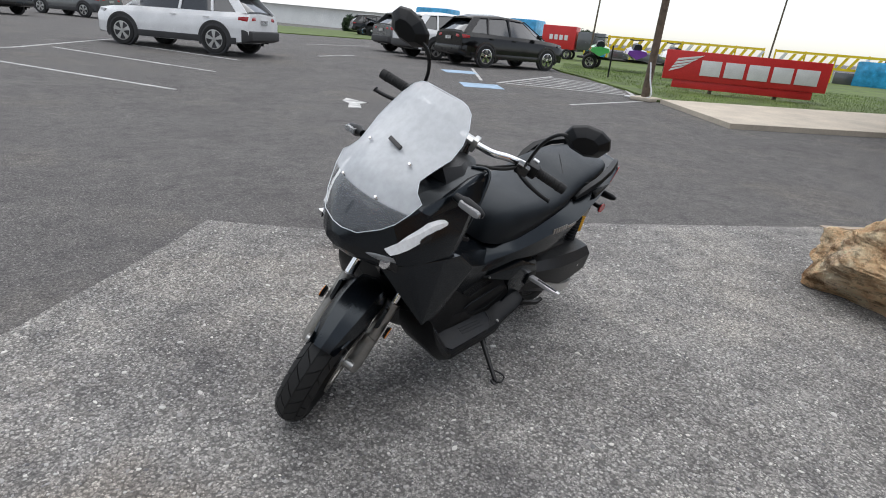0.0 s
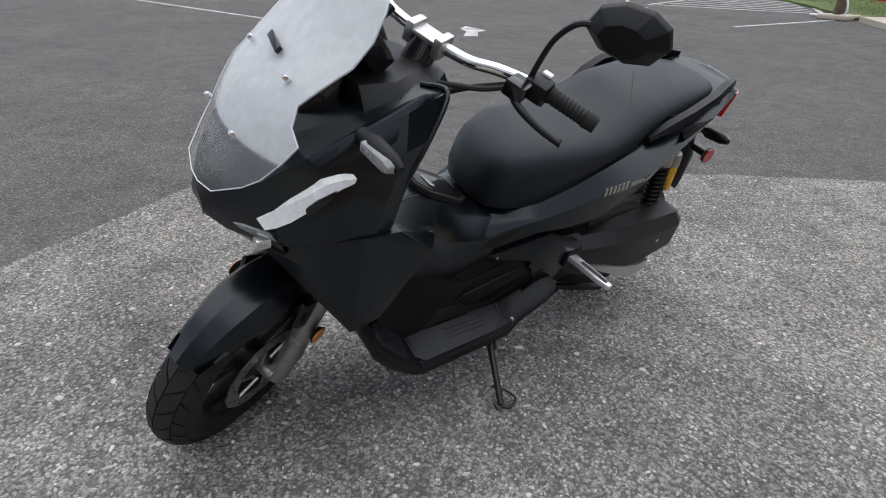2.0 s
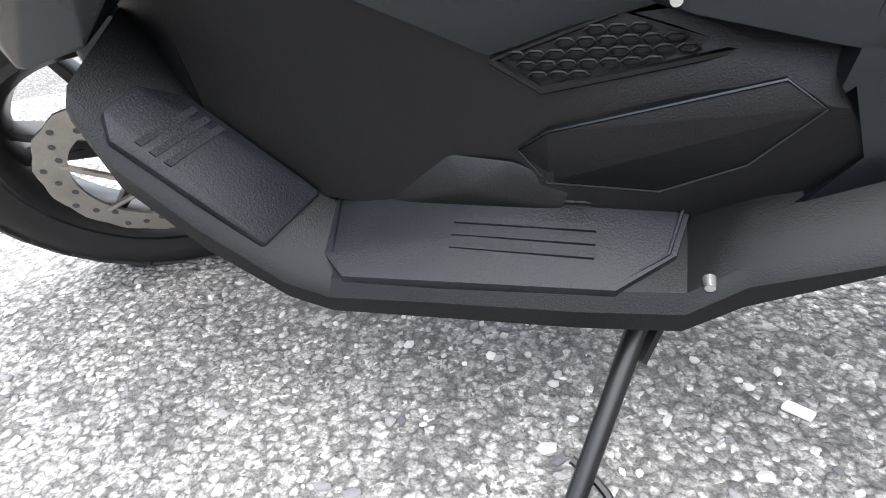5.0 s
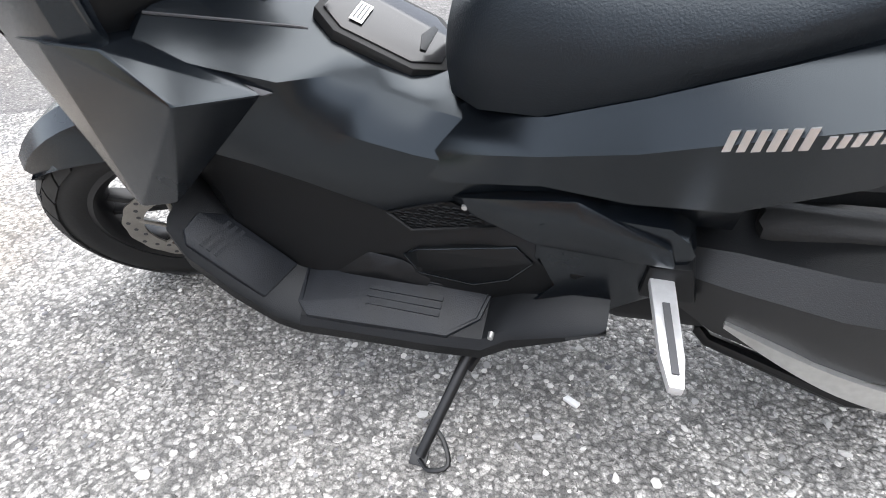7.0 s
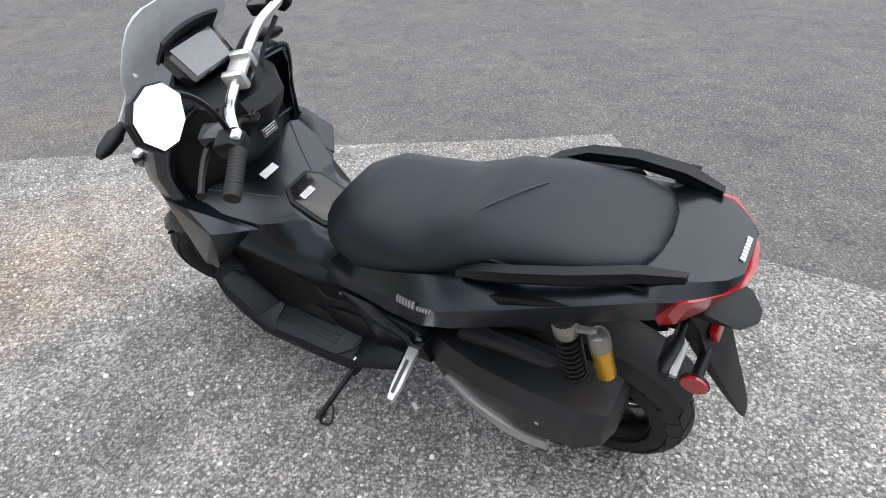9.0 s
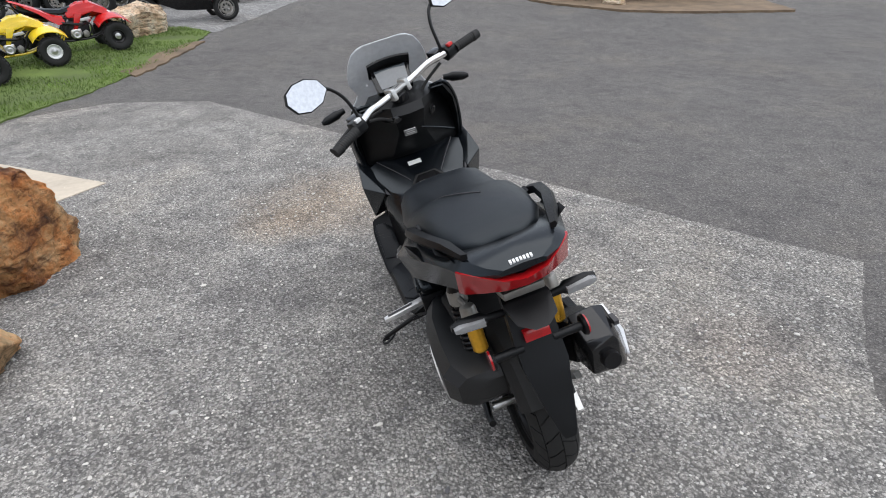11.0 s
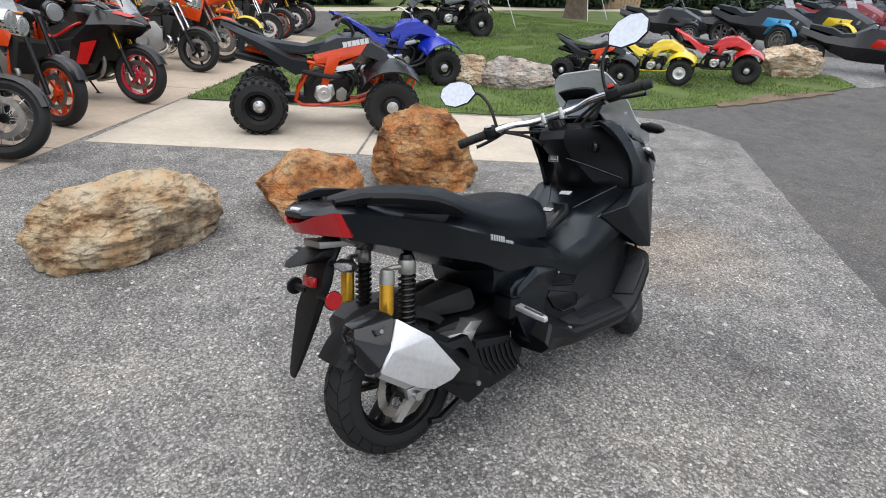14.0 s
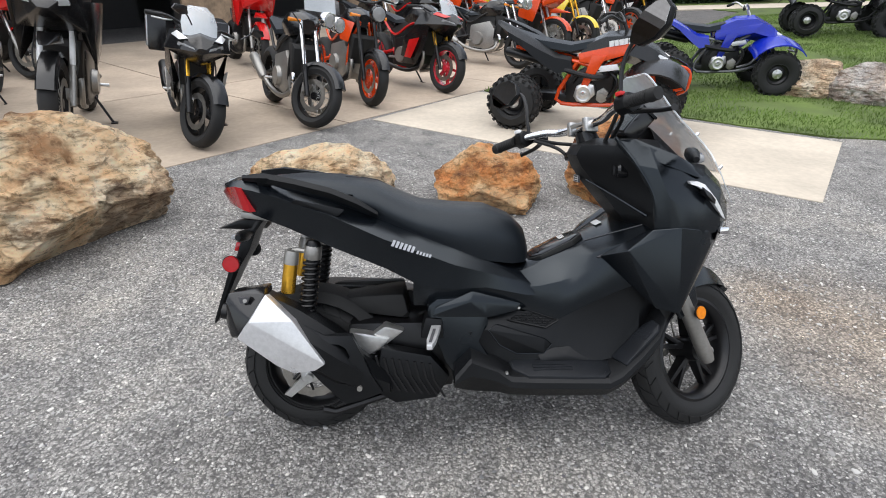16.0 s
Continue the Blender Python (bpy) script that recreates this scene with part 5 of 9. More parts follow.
    hull(bm, [(-0.80, -0.05, 0.728), (-0.80, 0.05, 0.728), (-0.66, -0.062, 0.712), (-0.66, 0.062, 0.712), (-0.80, -0.05, 0.748), (-0.80, 0.05, 0.748), (-0.66, -0.062, 0.726), (-0.66, 0.062, 0.726)], 0.003)
    part("tail_underside", bm, GREYALU_M, s, "pale metal plate under the tail")
    # inner hugger over the rear wheel
    bm = B()
    st = []
    for k in range(9):
        a = radians(40 + 105 * k / 8)
        c, d = Vector(RA), Vector((math.cos(a), 0, math.sin(a)))
        r = 0.258
        st.append([c + d * (r + 0.008), c + d * r + Vector((0, 0.055, 0)), c + d * (r - 0.03) + Vector((0, 0.078, 0)), c + d * (r - 0.035) + Vector((0, 0.072, 0)), c + d * (r - 0.006)])
    shell(bm, st)
    part("hugger", bm, RUBBER_M, s)
    bm = B()
    hull(bm, [(-0.50, -0.05, 0.47), (-0.50, 0.05, 0.47), (-0.30, -0.09, 0.49), (-0.30, 0.09, 0.49), (-0.28, -0.09, 0.40), (-0.28, 0.09, 0.40), (-0.50, -0.04, 0.42), (-0.50, 0.04, 0.42)], 0.02)
    part("underseat_tray", bm, RUBBER_M, s)

    # engine, transmission case on the left, silencer on the right
    bm = B()
    hull(bm, [(x, y, z) for x, zl, zh in ((-0.48, 0.20, 0.40), (-0.14, 0.17, 0.40)) for y in (-0.10, 0.10) for z in (zl, zh)], 0.03)
    eng = part("engine", bm, RIM_M, s, "dark alloy engine block")
    bm = B()
    hull(bm, [(-0.44, -0.13, 0.34), (-0.36, -0.14, 0.40), (-0.30, -0.13, 0.38), (-0.40, -0.13, 0.30), (-0.44, -0.08, 0.34), (-0.36, -0.08, 0.40), (-0.30, -0.08, 0.38), (-0.40, -0.08, 0.30)], 0.008)
    part("engine_head", bm, ALU_M, eng, "cast alloy engine casting")
    bm = B()
    hull(bm, [(x, y, z) for y in (-0.115, -0.165) for x, z in ((-0.40, 0.20), (-0.37, 0.34), (-0.22, 0.31), (-0.16, 0.24), (-0.20, 0.17), (-0.33, 0.155))], 0.008)
    rad = part("radiator_cover", bm, PLASTIC_M, s, "black finned radiator cover")
    for k in range(8):
        for rise in (1, -1):
            bm = B()
            x, z = -0.375 + k * 0.0235, 0.262 - k * 0.004
            hull(bm, [(x + dx + sx, -0.162 - h, z + dz) for h in (0.0, 0.009) for sx in (-0.0035, 0.0035) for dx, dz in ((0.0, 0.0), (-0.012 if rise > 0 else 0.034, 0.052 if rise > 0 else -0.058))])
            part("fin", bm, RIM_M, rad)
    bm = B()
    st = []
    for x, zc, h, y1 in ((-0.70, 0.40, 0.03, 0.17), (-0.685, 0.40, 0.052, 0.205), (-0.635, 0.40, 0.072, 0.232), (-0.52, 0.380, 0.090, 0.234), (-0.39, 0.368, 0.098, 0.226), (-0.28, 0.37, 0.082, 0.198), (-0.22, 0.375, 0.05, 0.17)):
        st.append([(x, 0.08, zc + h), (x, y1 - 0.03, zc + h), (x, y1, zc + h * 0.6), (x, y1, zc - h * 0.5), (x, y1 - 0.035, zc - h), (x, 0.08, zc - h)])
    shell(bm, st, mirror=False)
    cvt = part("transmission_case", bm, CASE_M, s, "black belt-drive case", angle=25)
    bm = B()
    st = []
    for k, (x, y, z) in enumerate(curve_pts([(-0.288, 0.203, 0.356), (-0.36, 0.225, 0.336), (-0.43, 0.233, 0.312), (-0.50, 0.232, 0.294), (-0.565, 0.224, 0.290)], 16)):
        w = 0.004 + 0.017 * math.sin(min(1.0, k / 11) * 1.57)
        st.append([(x, y - 0.012, z + w), (x, y + 0.003, z + w), (x, y + 0.003, z - w), (x, y - 0.012, z - w)])
    shell(bm, st, mirror=False)
    part("case_trim", bm, ALU_M, cvt, "silver curved trim strip")
    bm = B()
    hull(bm, [(-0.492 + dx, y, 0.293 + dz) for y in (0.215, 0.2285) for dx, dz in ((-0.018, -0.008), (0.012, 0.014), (0.020, 0.004), (-0.010, -0.018))])
    part("trim_badge", bm, WHITE_M, cvt)
    for k in range(4):
        bm = B()
        hull(bm, [(-0.55 - k * 0.013 + dx, y, 0.402 + dz) for y in (0.215, 0.2345 - k * 0.0016) for dx in (-0.0045, 0.0045) for dz in (-0.005, 0.005)])
        part("badge_stroke", bm, ALU_M, cvt, "small silver badge stroke")
    bm = B()
    hull(bm, [(-0.30, 0.10, 0.43), (-0.62, 0.10, 0.42), (-0.62, 0.15, 0.42), (-0.30, 0.15, 0.44), (-0.30, 0.10, 0.485), (-0.55, 0.10, 0.482), (-0.52, 0.14, 0.475), (-0.30, 0.14, 0.485)], 0.02)
    part("air_cleaner", bm, RUBBER_M, s)

    bm = B()
    st = []
    for x, zc, h, yo, yi in ((-0.72, 0.458, 0.076, 0.238, 0.12), (-0.60, 0.385, 0.088, 0.252, 0.12), (-0.50, 0.318, 0.085, 0.252, 0.115), (-0.42, 0.262, 0.062, 0.228, 0.11), (-0.345, 0.222, 0.036, 0.195, 0.11)):
        st.append([(x, -yi, zc + h * 0.9), (x, -(yo - 0.05), zc + h), (x, -yo, zc + h * 0.35), (x, -yo + 0.004, zc - h * 0.5), (x, -(yo - 0.045), zc - h), (x, -yi, zc - h * 0.85)])
    shell(bm, st, mirror=False)
    muf = part("silencer", bm, PLASTIC_M, s, "black exhaust silencer", angle=22)
    # faceted end cap
    bm = B()
    hull(bm, [(-0.815, -0.20, 0.507), (-0.808, -0.19, 0.528), (-0.702, -0.19, 0.545), (-0.696, -0.222, 0.533), (-0.735, -0.246, 0.462), (-0.775, -0.240, 0.415), (-0.800, -0.222, 0.402), (-0.818, -0.20, 0.440), (-0.80, -0.13, 0.41), (-0.815, -0.13, 0.50), (-0.80, -0.12, 0.525), (-0.70, -0.12, 0.54), (-0.70, -0.12, 0.40), (-0.72, -0.2, 0.39)], 0.004)
    cap = part("end_cap", bm, GLOSS_M, muf, "black faceted silencer end cap", angle=14)
    bm = B()
    hull(bm, [(-0.752 + dx, y, 0.516 + dz) for y in (-0.231, -0.218) for dx, dz in ((-0.016, 0.008), (0.016, 0.010), (0.008, -0.008), (-0.012, -0.008))])
    part("cap_slot", bm, INK_M, cap)
    bm = B()
    tube(bm, [(-0.750, -0.222, 0.514), (-0.750, -0.2335, 0.516)], 0.006, 10)
    part("bolt", bm, GREYALU_M, cap)
    bm = B()
    tube(bm, [(-0.80, -0.17, 0.462), (-0.835, -0.17, 0.468)], [0.026, 0.023], 16)
    part("tail_pipe", bm, RIM_M, cap)
    # folded heat shield: a bright upper facet and a lower one meeting in a crease
    bm = B()
    hull(bm, [(-0.694, -0.226, 0.532), (-0.737, -0.256, 0.459), (-0.777, -0.246, 0.408), (-0.668, -0.252, 0.325), (-0.617, -0.257, 0.302), (-0.556, -0.266, 0.312), (-0.526, -0.270, 0.333), (-0.612, -0.262, 0.462), (-0.69, -0.19, 0.525), (-0.61, -0.22, 0.455), (-0.76, -0.20, 0.41), (-0.62, -0.21, 0.305), (-0.53, -0.23, 0.335)], 0.003)
    part("heat_shield", bm, SATIN_M, muf, "satin silver heat shield", angle=35)
    # carrier plate round an oval hole
    bm = B()
    rings = []
    hc, rim = Vector((-0.488, 0, 0.354)), ((-0.642, 0.470), (-0.58, 0.435), (-0.532, 0.405), (-0.49, 0.402), (-0.452, 0.402), (-0.425, 0.345), (-0.402, 0.285), (-0.366, 0.222), (-0.42, 0.20), (-0.475, 0.186), (-0.54, 0.25), (-0.60, 0.32))
    for k, q in enumerate(rim):
        d = (Vector((q[0], 0, q[1])) - hc).normalized()
        inner = hc + Vector((d.x * 0.030, 0, d.z * 0.024 - d.x * 0.012))
        rings.append([bm.verts.new((q[0], -0.225, q[1])), bm.verts.new((inner.x, -0.232, inner.z)), bm.verts.new((inner.x, -0.205, inner.z)), bm.verts.new((q[0], -0.20, q[1]))])
    for k in range(len(rings)):
        a, b = rings[k], rings[(k + 1) % len(rings)]
        for j in range(4):
            bm.faces.new((a[j], a[(j + 1) % 4], b[(j + 1) % 4], b[j]))
    carrier = part("silencer_carrier", bm, PLASTIC_M, muf, "black carrier plate with an oval hole", angle=30)
    bm = B()
    hull(bm, [hc + Vector((0.034 * math.cos(a), y, 0.028 * math.sin(a))) for a in [k * 0.7854 for k in range(8)] for y in (-0.20, -0.192)])
    part("hole_back", bm, INK_M, carrier)
    bm = B()
    tube(bm, [(-0.433, -0.20, 0.239), (-0.433, -0.236, 0.239)], [0.010, 0.008], 10)
    part("bolt", bm, GREYALU_M, carrier)
    # cast swing arm and its three-legged hub bracket
    bm = B()
    hull(bm, [(x, y, z) for y in (-0.10, -0.145) for x, z in ((-0.47, 0.385), (-0.42, 0.378), (-0.345, 0.362), (-0.37, 0.33), (-0.41, 0.308), (-0.46, 0.34))], 0.006)
    part("swing_arm", bm, ALU_M, s, "silver cast swing arm")
    bm = B()
    hull(bm, [(x, y, z) for y in (-0.105, -0.130) for x, z in ((-0.63, 0.262), (-0.57, 0.258), (-0.575, 0.215), (-0.625, 0.215))], 0.005)
    hull(bm, [(x, y, z) for y in (-0.108, -0.127) for x, z in ((-0.63, 0.262), (-0.60, 0.262), (-0.70, 0.345), (-0.72, 0.335))], 0.004)
    hull(bm, [(x, y, z) for y in (-0.108, -0.127) for x, z in ((-0.63, 0.225), (-0.60, 0.215), (-0.660, 0.165), (-0.682, 0.175))], 0.004)
    hull(bm, [(x, y, z) for y in (-0.108, -0.127) for x, z in ((-0.585, 0.255), (-0.58, 0.22), (-0.48, 0.235), (-0.48, 0.262))], 0.004)
    part("hub_bracket", bm, ALU_M, s, "silver three-legged hub bracket")
    bm = B()
    tube(bm, [(RA[0], -0.15, RA[2]), (RA[0], 0.12, RA[2])], 0.014, 12)
    part("rear_axle", bm, ALU_M, s)

    # side stand with its loop foot, and the folded centre stand
    bm = B()
    g0, g1 = Vector((0.030, 0.16, 0.222)), Vector((0.096, 0.372, 0.108))
    tube(bm, [g0, g0.lerp(g1, 0.5), g1], [0.012, 0.0095, 0.009], 10)
    hull(bm, [g1 + Vector(q) for q in ((-0.012, -0.012, -0.008), (0.016, -0.012, -0.008), (0.016, 0.014, -0.014), (-0.012, 0.014, -0.014), (-0.012, -0.012, 0.002), (0.016, -0.012, 0.002), (0.016, 0.014, -0.006), (-0.012, 0.014, -0.006))], 0.002)
    stand = part("side_stand", bm, RIM_M, s, "black side stand resting on the ground")
    bm = B()
    tube(bm, curve_pts([g1 + Vector(q) for q in ((0.0, -0.05, 0.02), (-0.03, -0.03, 0.012), (-0.048, 0.005, 0.004), (-0.02, 0.018, -0.002), (0.0, 0.005, -0.002))], 16), 0.004, 6)
    part("stand_loop", bm, RIM_M, stand)
    bm = B()
    tube(bm, [g0 + Vector((-0.02, 0.01, -0.01)), g0.lerp(g1, 0.4) + Vector((-0.012, 0, 0))], 0.006, 6)
    part("stand_spring", bm, RIM_M, stand)
    bm = B()
    tube(bm, [(-0.56, -0.13, 0.125), (-0.52, -0.13, 0.115), (-0.31, -0.1, 0.17), (-0.30, -0.09, 0.172), (-0.30, 0.09, 0.172), (-0.31, 0.1, 0.17), (-0.52, 0.13, 0.115), (-0.56, 0.13, 0.125)], 0.012, 8)
    part("centre_stand", bm, RIM_M, s)


build_scooter()


# ---- boulders ----
def rock_material(name, light, mid, dark, scale, weathered=0.0, iron=0.3):
    m, nt, bsdf = base_nodes(name)
    co = nt.nodes.new("ShaderNodeTexCoord").outputs["Object"]
    a = ramp(nt, noise_tex(nt, co, 2.2 * scale, 7.0, 0.65), [(0.36, dark), (0.45, mid), (0.56, light)])
    streak = nt.nodes.new("ShaderNodeMapping")
    streak.inputs["Scale"].default_value = (3, 3, 11)
    streak.inputs["Rotation"].default_value = (0.4, 0.7, 0.2)
    nt.links.new(co, streak.inputs["Vector"])
    b = ramp(nt, noise_tex(nt, streak.outputs["Vector"], 1.6 * scale, 6.0, 0.7), [(0.38, (0.30, 0.22, 0.16)), (0.48, (0.95, 0.92, 0.88)), (0.62, (1.2, 1.15, 1.1))])
    c = mixed(nt, "MULTIPLY", 0.9, a, b)
    pits = ramp(nt, noise_tex(nt, co, 26 * scale, 4.0, 0.7), [(0.36, (0.3, 0.24, 0.18)), (0.46, (1, 1, 1))])
    warp = nt.nodes.new("ShaderNodeVectorMath")
    warp.operation = "MULTIPLY_ADD"
    nt.links.new(noise_tex(nt, co, 5.0, 4.0, 0.6, out="Color"), warp.inputs[0])
    warp.inputs[1].default_value = (0.35, 0.35, 0.35)
    nt.links.new(streak.outputs["Vector"], warp.inputs[2])
    vor = nt.nodes.new("ShaderNodeTexVoronoi")
    vor.feature = "DISTANCE_TO_EDGE"
    vor.inputs["Scale"].default_value = 1.5 * scale
    nt.links.new(warp.outputs[0], vor.inputs["Vector"])
    crack = ramp(nt, vor.outputs["Distance"], [(0.0, (0.22, 0.13, 0.07)), (0.05, (0.8, 0.75, 0.7)), (0.1, (1, 1, 1))])
    rust = ramp(nt, noise_tex(nt, co, 5.5 * scale, 6.0, 0.7), [(0.42, (1.0, 0.62, 0.34)), (0.58, (1, 1, 1))])
    c = mixed(nt, "MULTIPLY", iron, c, rust)
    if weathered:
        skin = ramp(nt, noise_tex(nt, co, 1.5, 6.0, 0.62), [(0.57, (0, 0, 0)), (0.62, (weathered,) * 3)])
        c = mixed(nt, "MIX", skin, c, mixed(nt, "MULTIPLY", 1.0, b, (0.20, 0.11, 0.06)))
    nt.links.new(mixed(nt, "MULTIPLY", ramp(nt, noise_tex(nt, co, 3.0, 3.0), [(0.5, (0.0, 0.0, 0.0)), (0.66, (0.75, 0.75, 0.75))]), mixed(nt, "MULTIPLY", 0.6, c, pits), crack), bsdf.inputs["Base Color"])
    bsdf.inputs["Roughness"].default_value = 0.85
    bumped(nt, bsdf, noise_tex(nt, co, 11 * scale, 10.0, 0.82), 1.0, 0.09)
    return m


ROCK_O = rock_material("ochre_rock", (0.86, 0.60, 0.34), (0.72, 0.38, 0.15), (0.26, 0.12, 0.05), 1.0, 0.45, 0.75)
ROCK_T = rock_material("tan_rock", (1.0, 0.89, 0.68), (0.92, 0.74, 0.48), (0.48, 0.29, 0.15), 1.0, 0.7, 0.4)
ROCK_G = rock_material("grey_rock", (0.74, 0.72, 0.70), (0.58, 0.56, 0.55), (0.26, 0.24, 0.23), 1.2)
ROCK_W = rock_material("pale_rock", (0.95, 0.86, 0.72), (0.80, 0.67, 0.50), (0.45, 0.34, 0.24), 1.4)


def boulder(x, y, sx, sy, sz, turn, seed, material, label, group="boulders by the slab", cuts=9, rough=0.10, sink=0.04):
    """A broken quarry block: a ball cut by flat faces, with ledges and fine relief."""
    rnd = random.Random(seed)
    bm = B()
    bmesh.ops.create_icosphere(bm, subdivisions=6, radius=1.0)
    planes = []
    for k in range(cuts):
        d = Vector((rnd.uniform(-1, 1), rnd.uniform(-1, 1), rnd.uniform(-0.35, 1))).normalized()
        planes.append((d, rnd.uniform(0.60, 0.86)))
    for k in range(14):
        d = Vector((rnd.uniform(-1, 1), rnd.uniform(-1, 1), rnd.uniform(-0.3, 1))).normalized()
        planes.append((d, rnd.uniform(0.78, 0.90)))
    planes.append((Vector((0, 0, -1)), 0.62))
    off = Vector((seed * 3.1, seed * 1.7, 0))
    for v in bm.verts:
        p = v.co.copy()
        for d, h in planes:
            q = p.dot(d)
            if q > h:
                p -= d * (q - h) * 0.985
        n1 = noise.fractal(p * 1.6 + off, 1.0, 2.0, 5)
        ledge = math.floor((p.z + 0.25 * p.x + n1 * 0.3) * 9) / 9 - (p.z + 0.25 * p.x + n1 * 0.3)
        n2 = noise.fractal(p * 6 + off, 0.9, 2.1, 4)
        k = 1 + rough * n1 + 0.05 * n2 + 0.25 * ledge * (1 if abs(v.normal.z) < 0.75 else 0.3)
        p *= k
        v.co = Vector((p.x * sx, p.y * sy, (p.z + 0.62) * sz / 1.45))
    ob = part("boulder", bm, material, angle=24)
    ob.matrix_basis = pose(x, y, ground_z(x, y) - sink, 0, 0, turn)
    return tagged(ob, label, "boulder", group)


boulder(1.22, 2.20, 0.47, 0.44, 0.60, 20, 4, ROCK_O, "rounded ochre boulder at the slab's corner", cuts=6)
boulder(0.16, 2.10, 0.41, 0.40, 0.39, -18, 7, ROCK_O, "blocky orange-brown boulder on the gravel")
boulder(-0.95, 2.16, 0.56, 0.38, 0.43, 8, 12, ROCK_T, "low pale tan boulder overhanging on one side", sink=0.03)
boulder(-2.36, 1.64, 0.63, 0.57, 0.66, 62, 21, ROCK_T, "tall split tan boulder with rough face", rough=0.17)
boulder(5.35, 5.35, 0.78, 0.46, 0.46, -25, 31, ROCK_G, "flat grey boulder in the grass", "boulders in the grass")
boulder(4.75, 5.75, 0.5, 0.4, 0.5, 10, 33, ROCK_W, "pale boulder in the grass", "boulders in the grass")
boulder(10.4, 3.1, 0.85, 0.5, 0.56, -20, 35, ROCK_W, "square pale boulder at the grass corner", "boulders in the grass")


# ---- painted surfaces for the vehicles ----
PAINTS = {}


def paint(name, col, rough=0.22, metal=0.0, coat=0.6):
    if name not in PAINTS:
        PAINTS[name] = mat(name, col, rough, metal, var=0.08, scale=3, coat=coat)
    return PAINTS[name]


RED = paint("red_paint", (0.56, 0.012, 0.012), coat=0.3)
ORANGE = paint("orange_paint", (0.70, 0.065, 0.008), coat=0.3)
YELLOW = paint("yellow_paint", (0.85, 0.62, 0.03))
BLUE = paint("blue_paint", (0.006, 0.022, 0.38), coat=0.25)
WHITEP = paint("white_paint", (0.78, 0.79, 0.80))
BLACKP = paint("black_paint", (0.006, 0.006, 0.0068), 0.25, 0.0, 0.15)
GREYP = paint("grey_paint", (0.13, 0.135, 0.14), 0.25, 0.4)
MAROON = paint("maroon_paint", (0.24, 0.02, 0.025))
SILVERP = paint("silver_paint", (0.5, 0.51, 0.52), 0.25, 0.7)
CYANP = paint("light_blue_paint", (0.05, 0.35, 0.65))
GLASS_D = mat("tinted_glass", (0.02, 0.024, 0.028), 0.05, var=0.05, coat=1.0)
SCREEN_C = mat("clear_screen", (0.75, 0.8, 0.84), 0.06, var=0.03, alpha=0.35, coat=0.6)


def plain_tyre(r, w, rim_r, c, knobs=0):
    bm = B()
    prof = []
    for a in range(-90, 91, 30):
        t = radians(a)
        sq = 0.75 if knobs else 1.0
        prof.append((r - w * 0.4 + w * 0.4 * math.copysign(abs(math.cos(t)) ** sq, 1), 0.5 * w * math.copysign(abs(math.sin(t)) ** sq, a)))
    prof += [(rim_r, w * 0.36), (rim_r - 0.01, w * 0.33), (rim_r - 0.01, -w * 0.33), (rim_r, -w * 0.36)]
    revolve(bm, prof, 36, center=c)
    return bm


def tyre_knobs(r, w, c, knobs):
    """Square blocks in four staggered rows, one mesh each."""
    out = []
    for k in range(knobs):
        a = 2 * math.pi * k / knobs
        for row, off in ((-0.36, 0.5), (-0.12, 0.0), (0.12, 0.5), (0.36, 0.0)):
            bm = B()
            aa = a + off * 2 * math.pi / knobs
            rr = r - (0.012 if abs(row) > 0.3 else 0.0)
            m = Matrix.Translation(Vector(c) + Vector((rr * math.cos(aa), row * w, rr * math.sin(aa)))) @ Matrix.Rotation(-aa, 4, "Y")
            vs = [bm.verts.new(m @ Vector((x, y, z))) for x in (-0.012, 0.010) for y in (-w * 0.09, w * 0.09) for z in (-0.016, 0.016)]
            for q in ((4, 5, 7, 6), (0, 1, 5, 4), (2, 3, 7, 6), (0, 2, 6, 4), (1, 3, 7, 5)):
                bm.faces.new([vs[i] for i in q])
            out.append(bm)
    return out


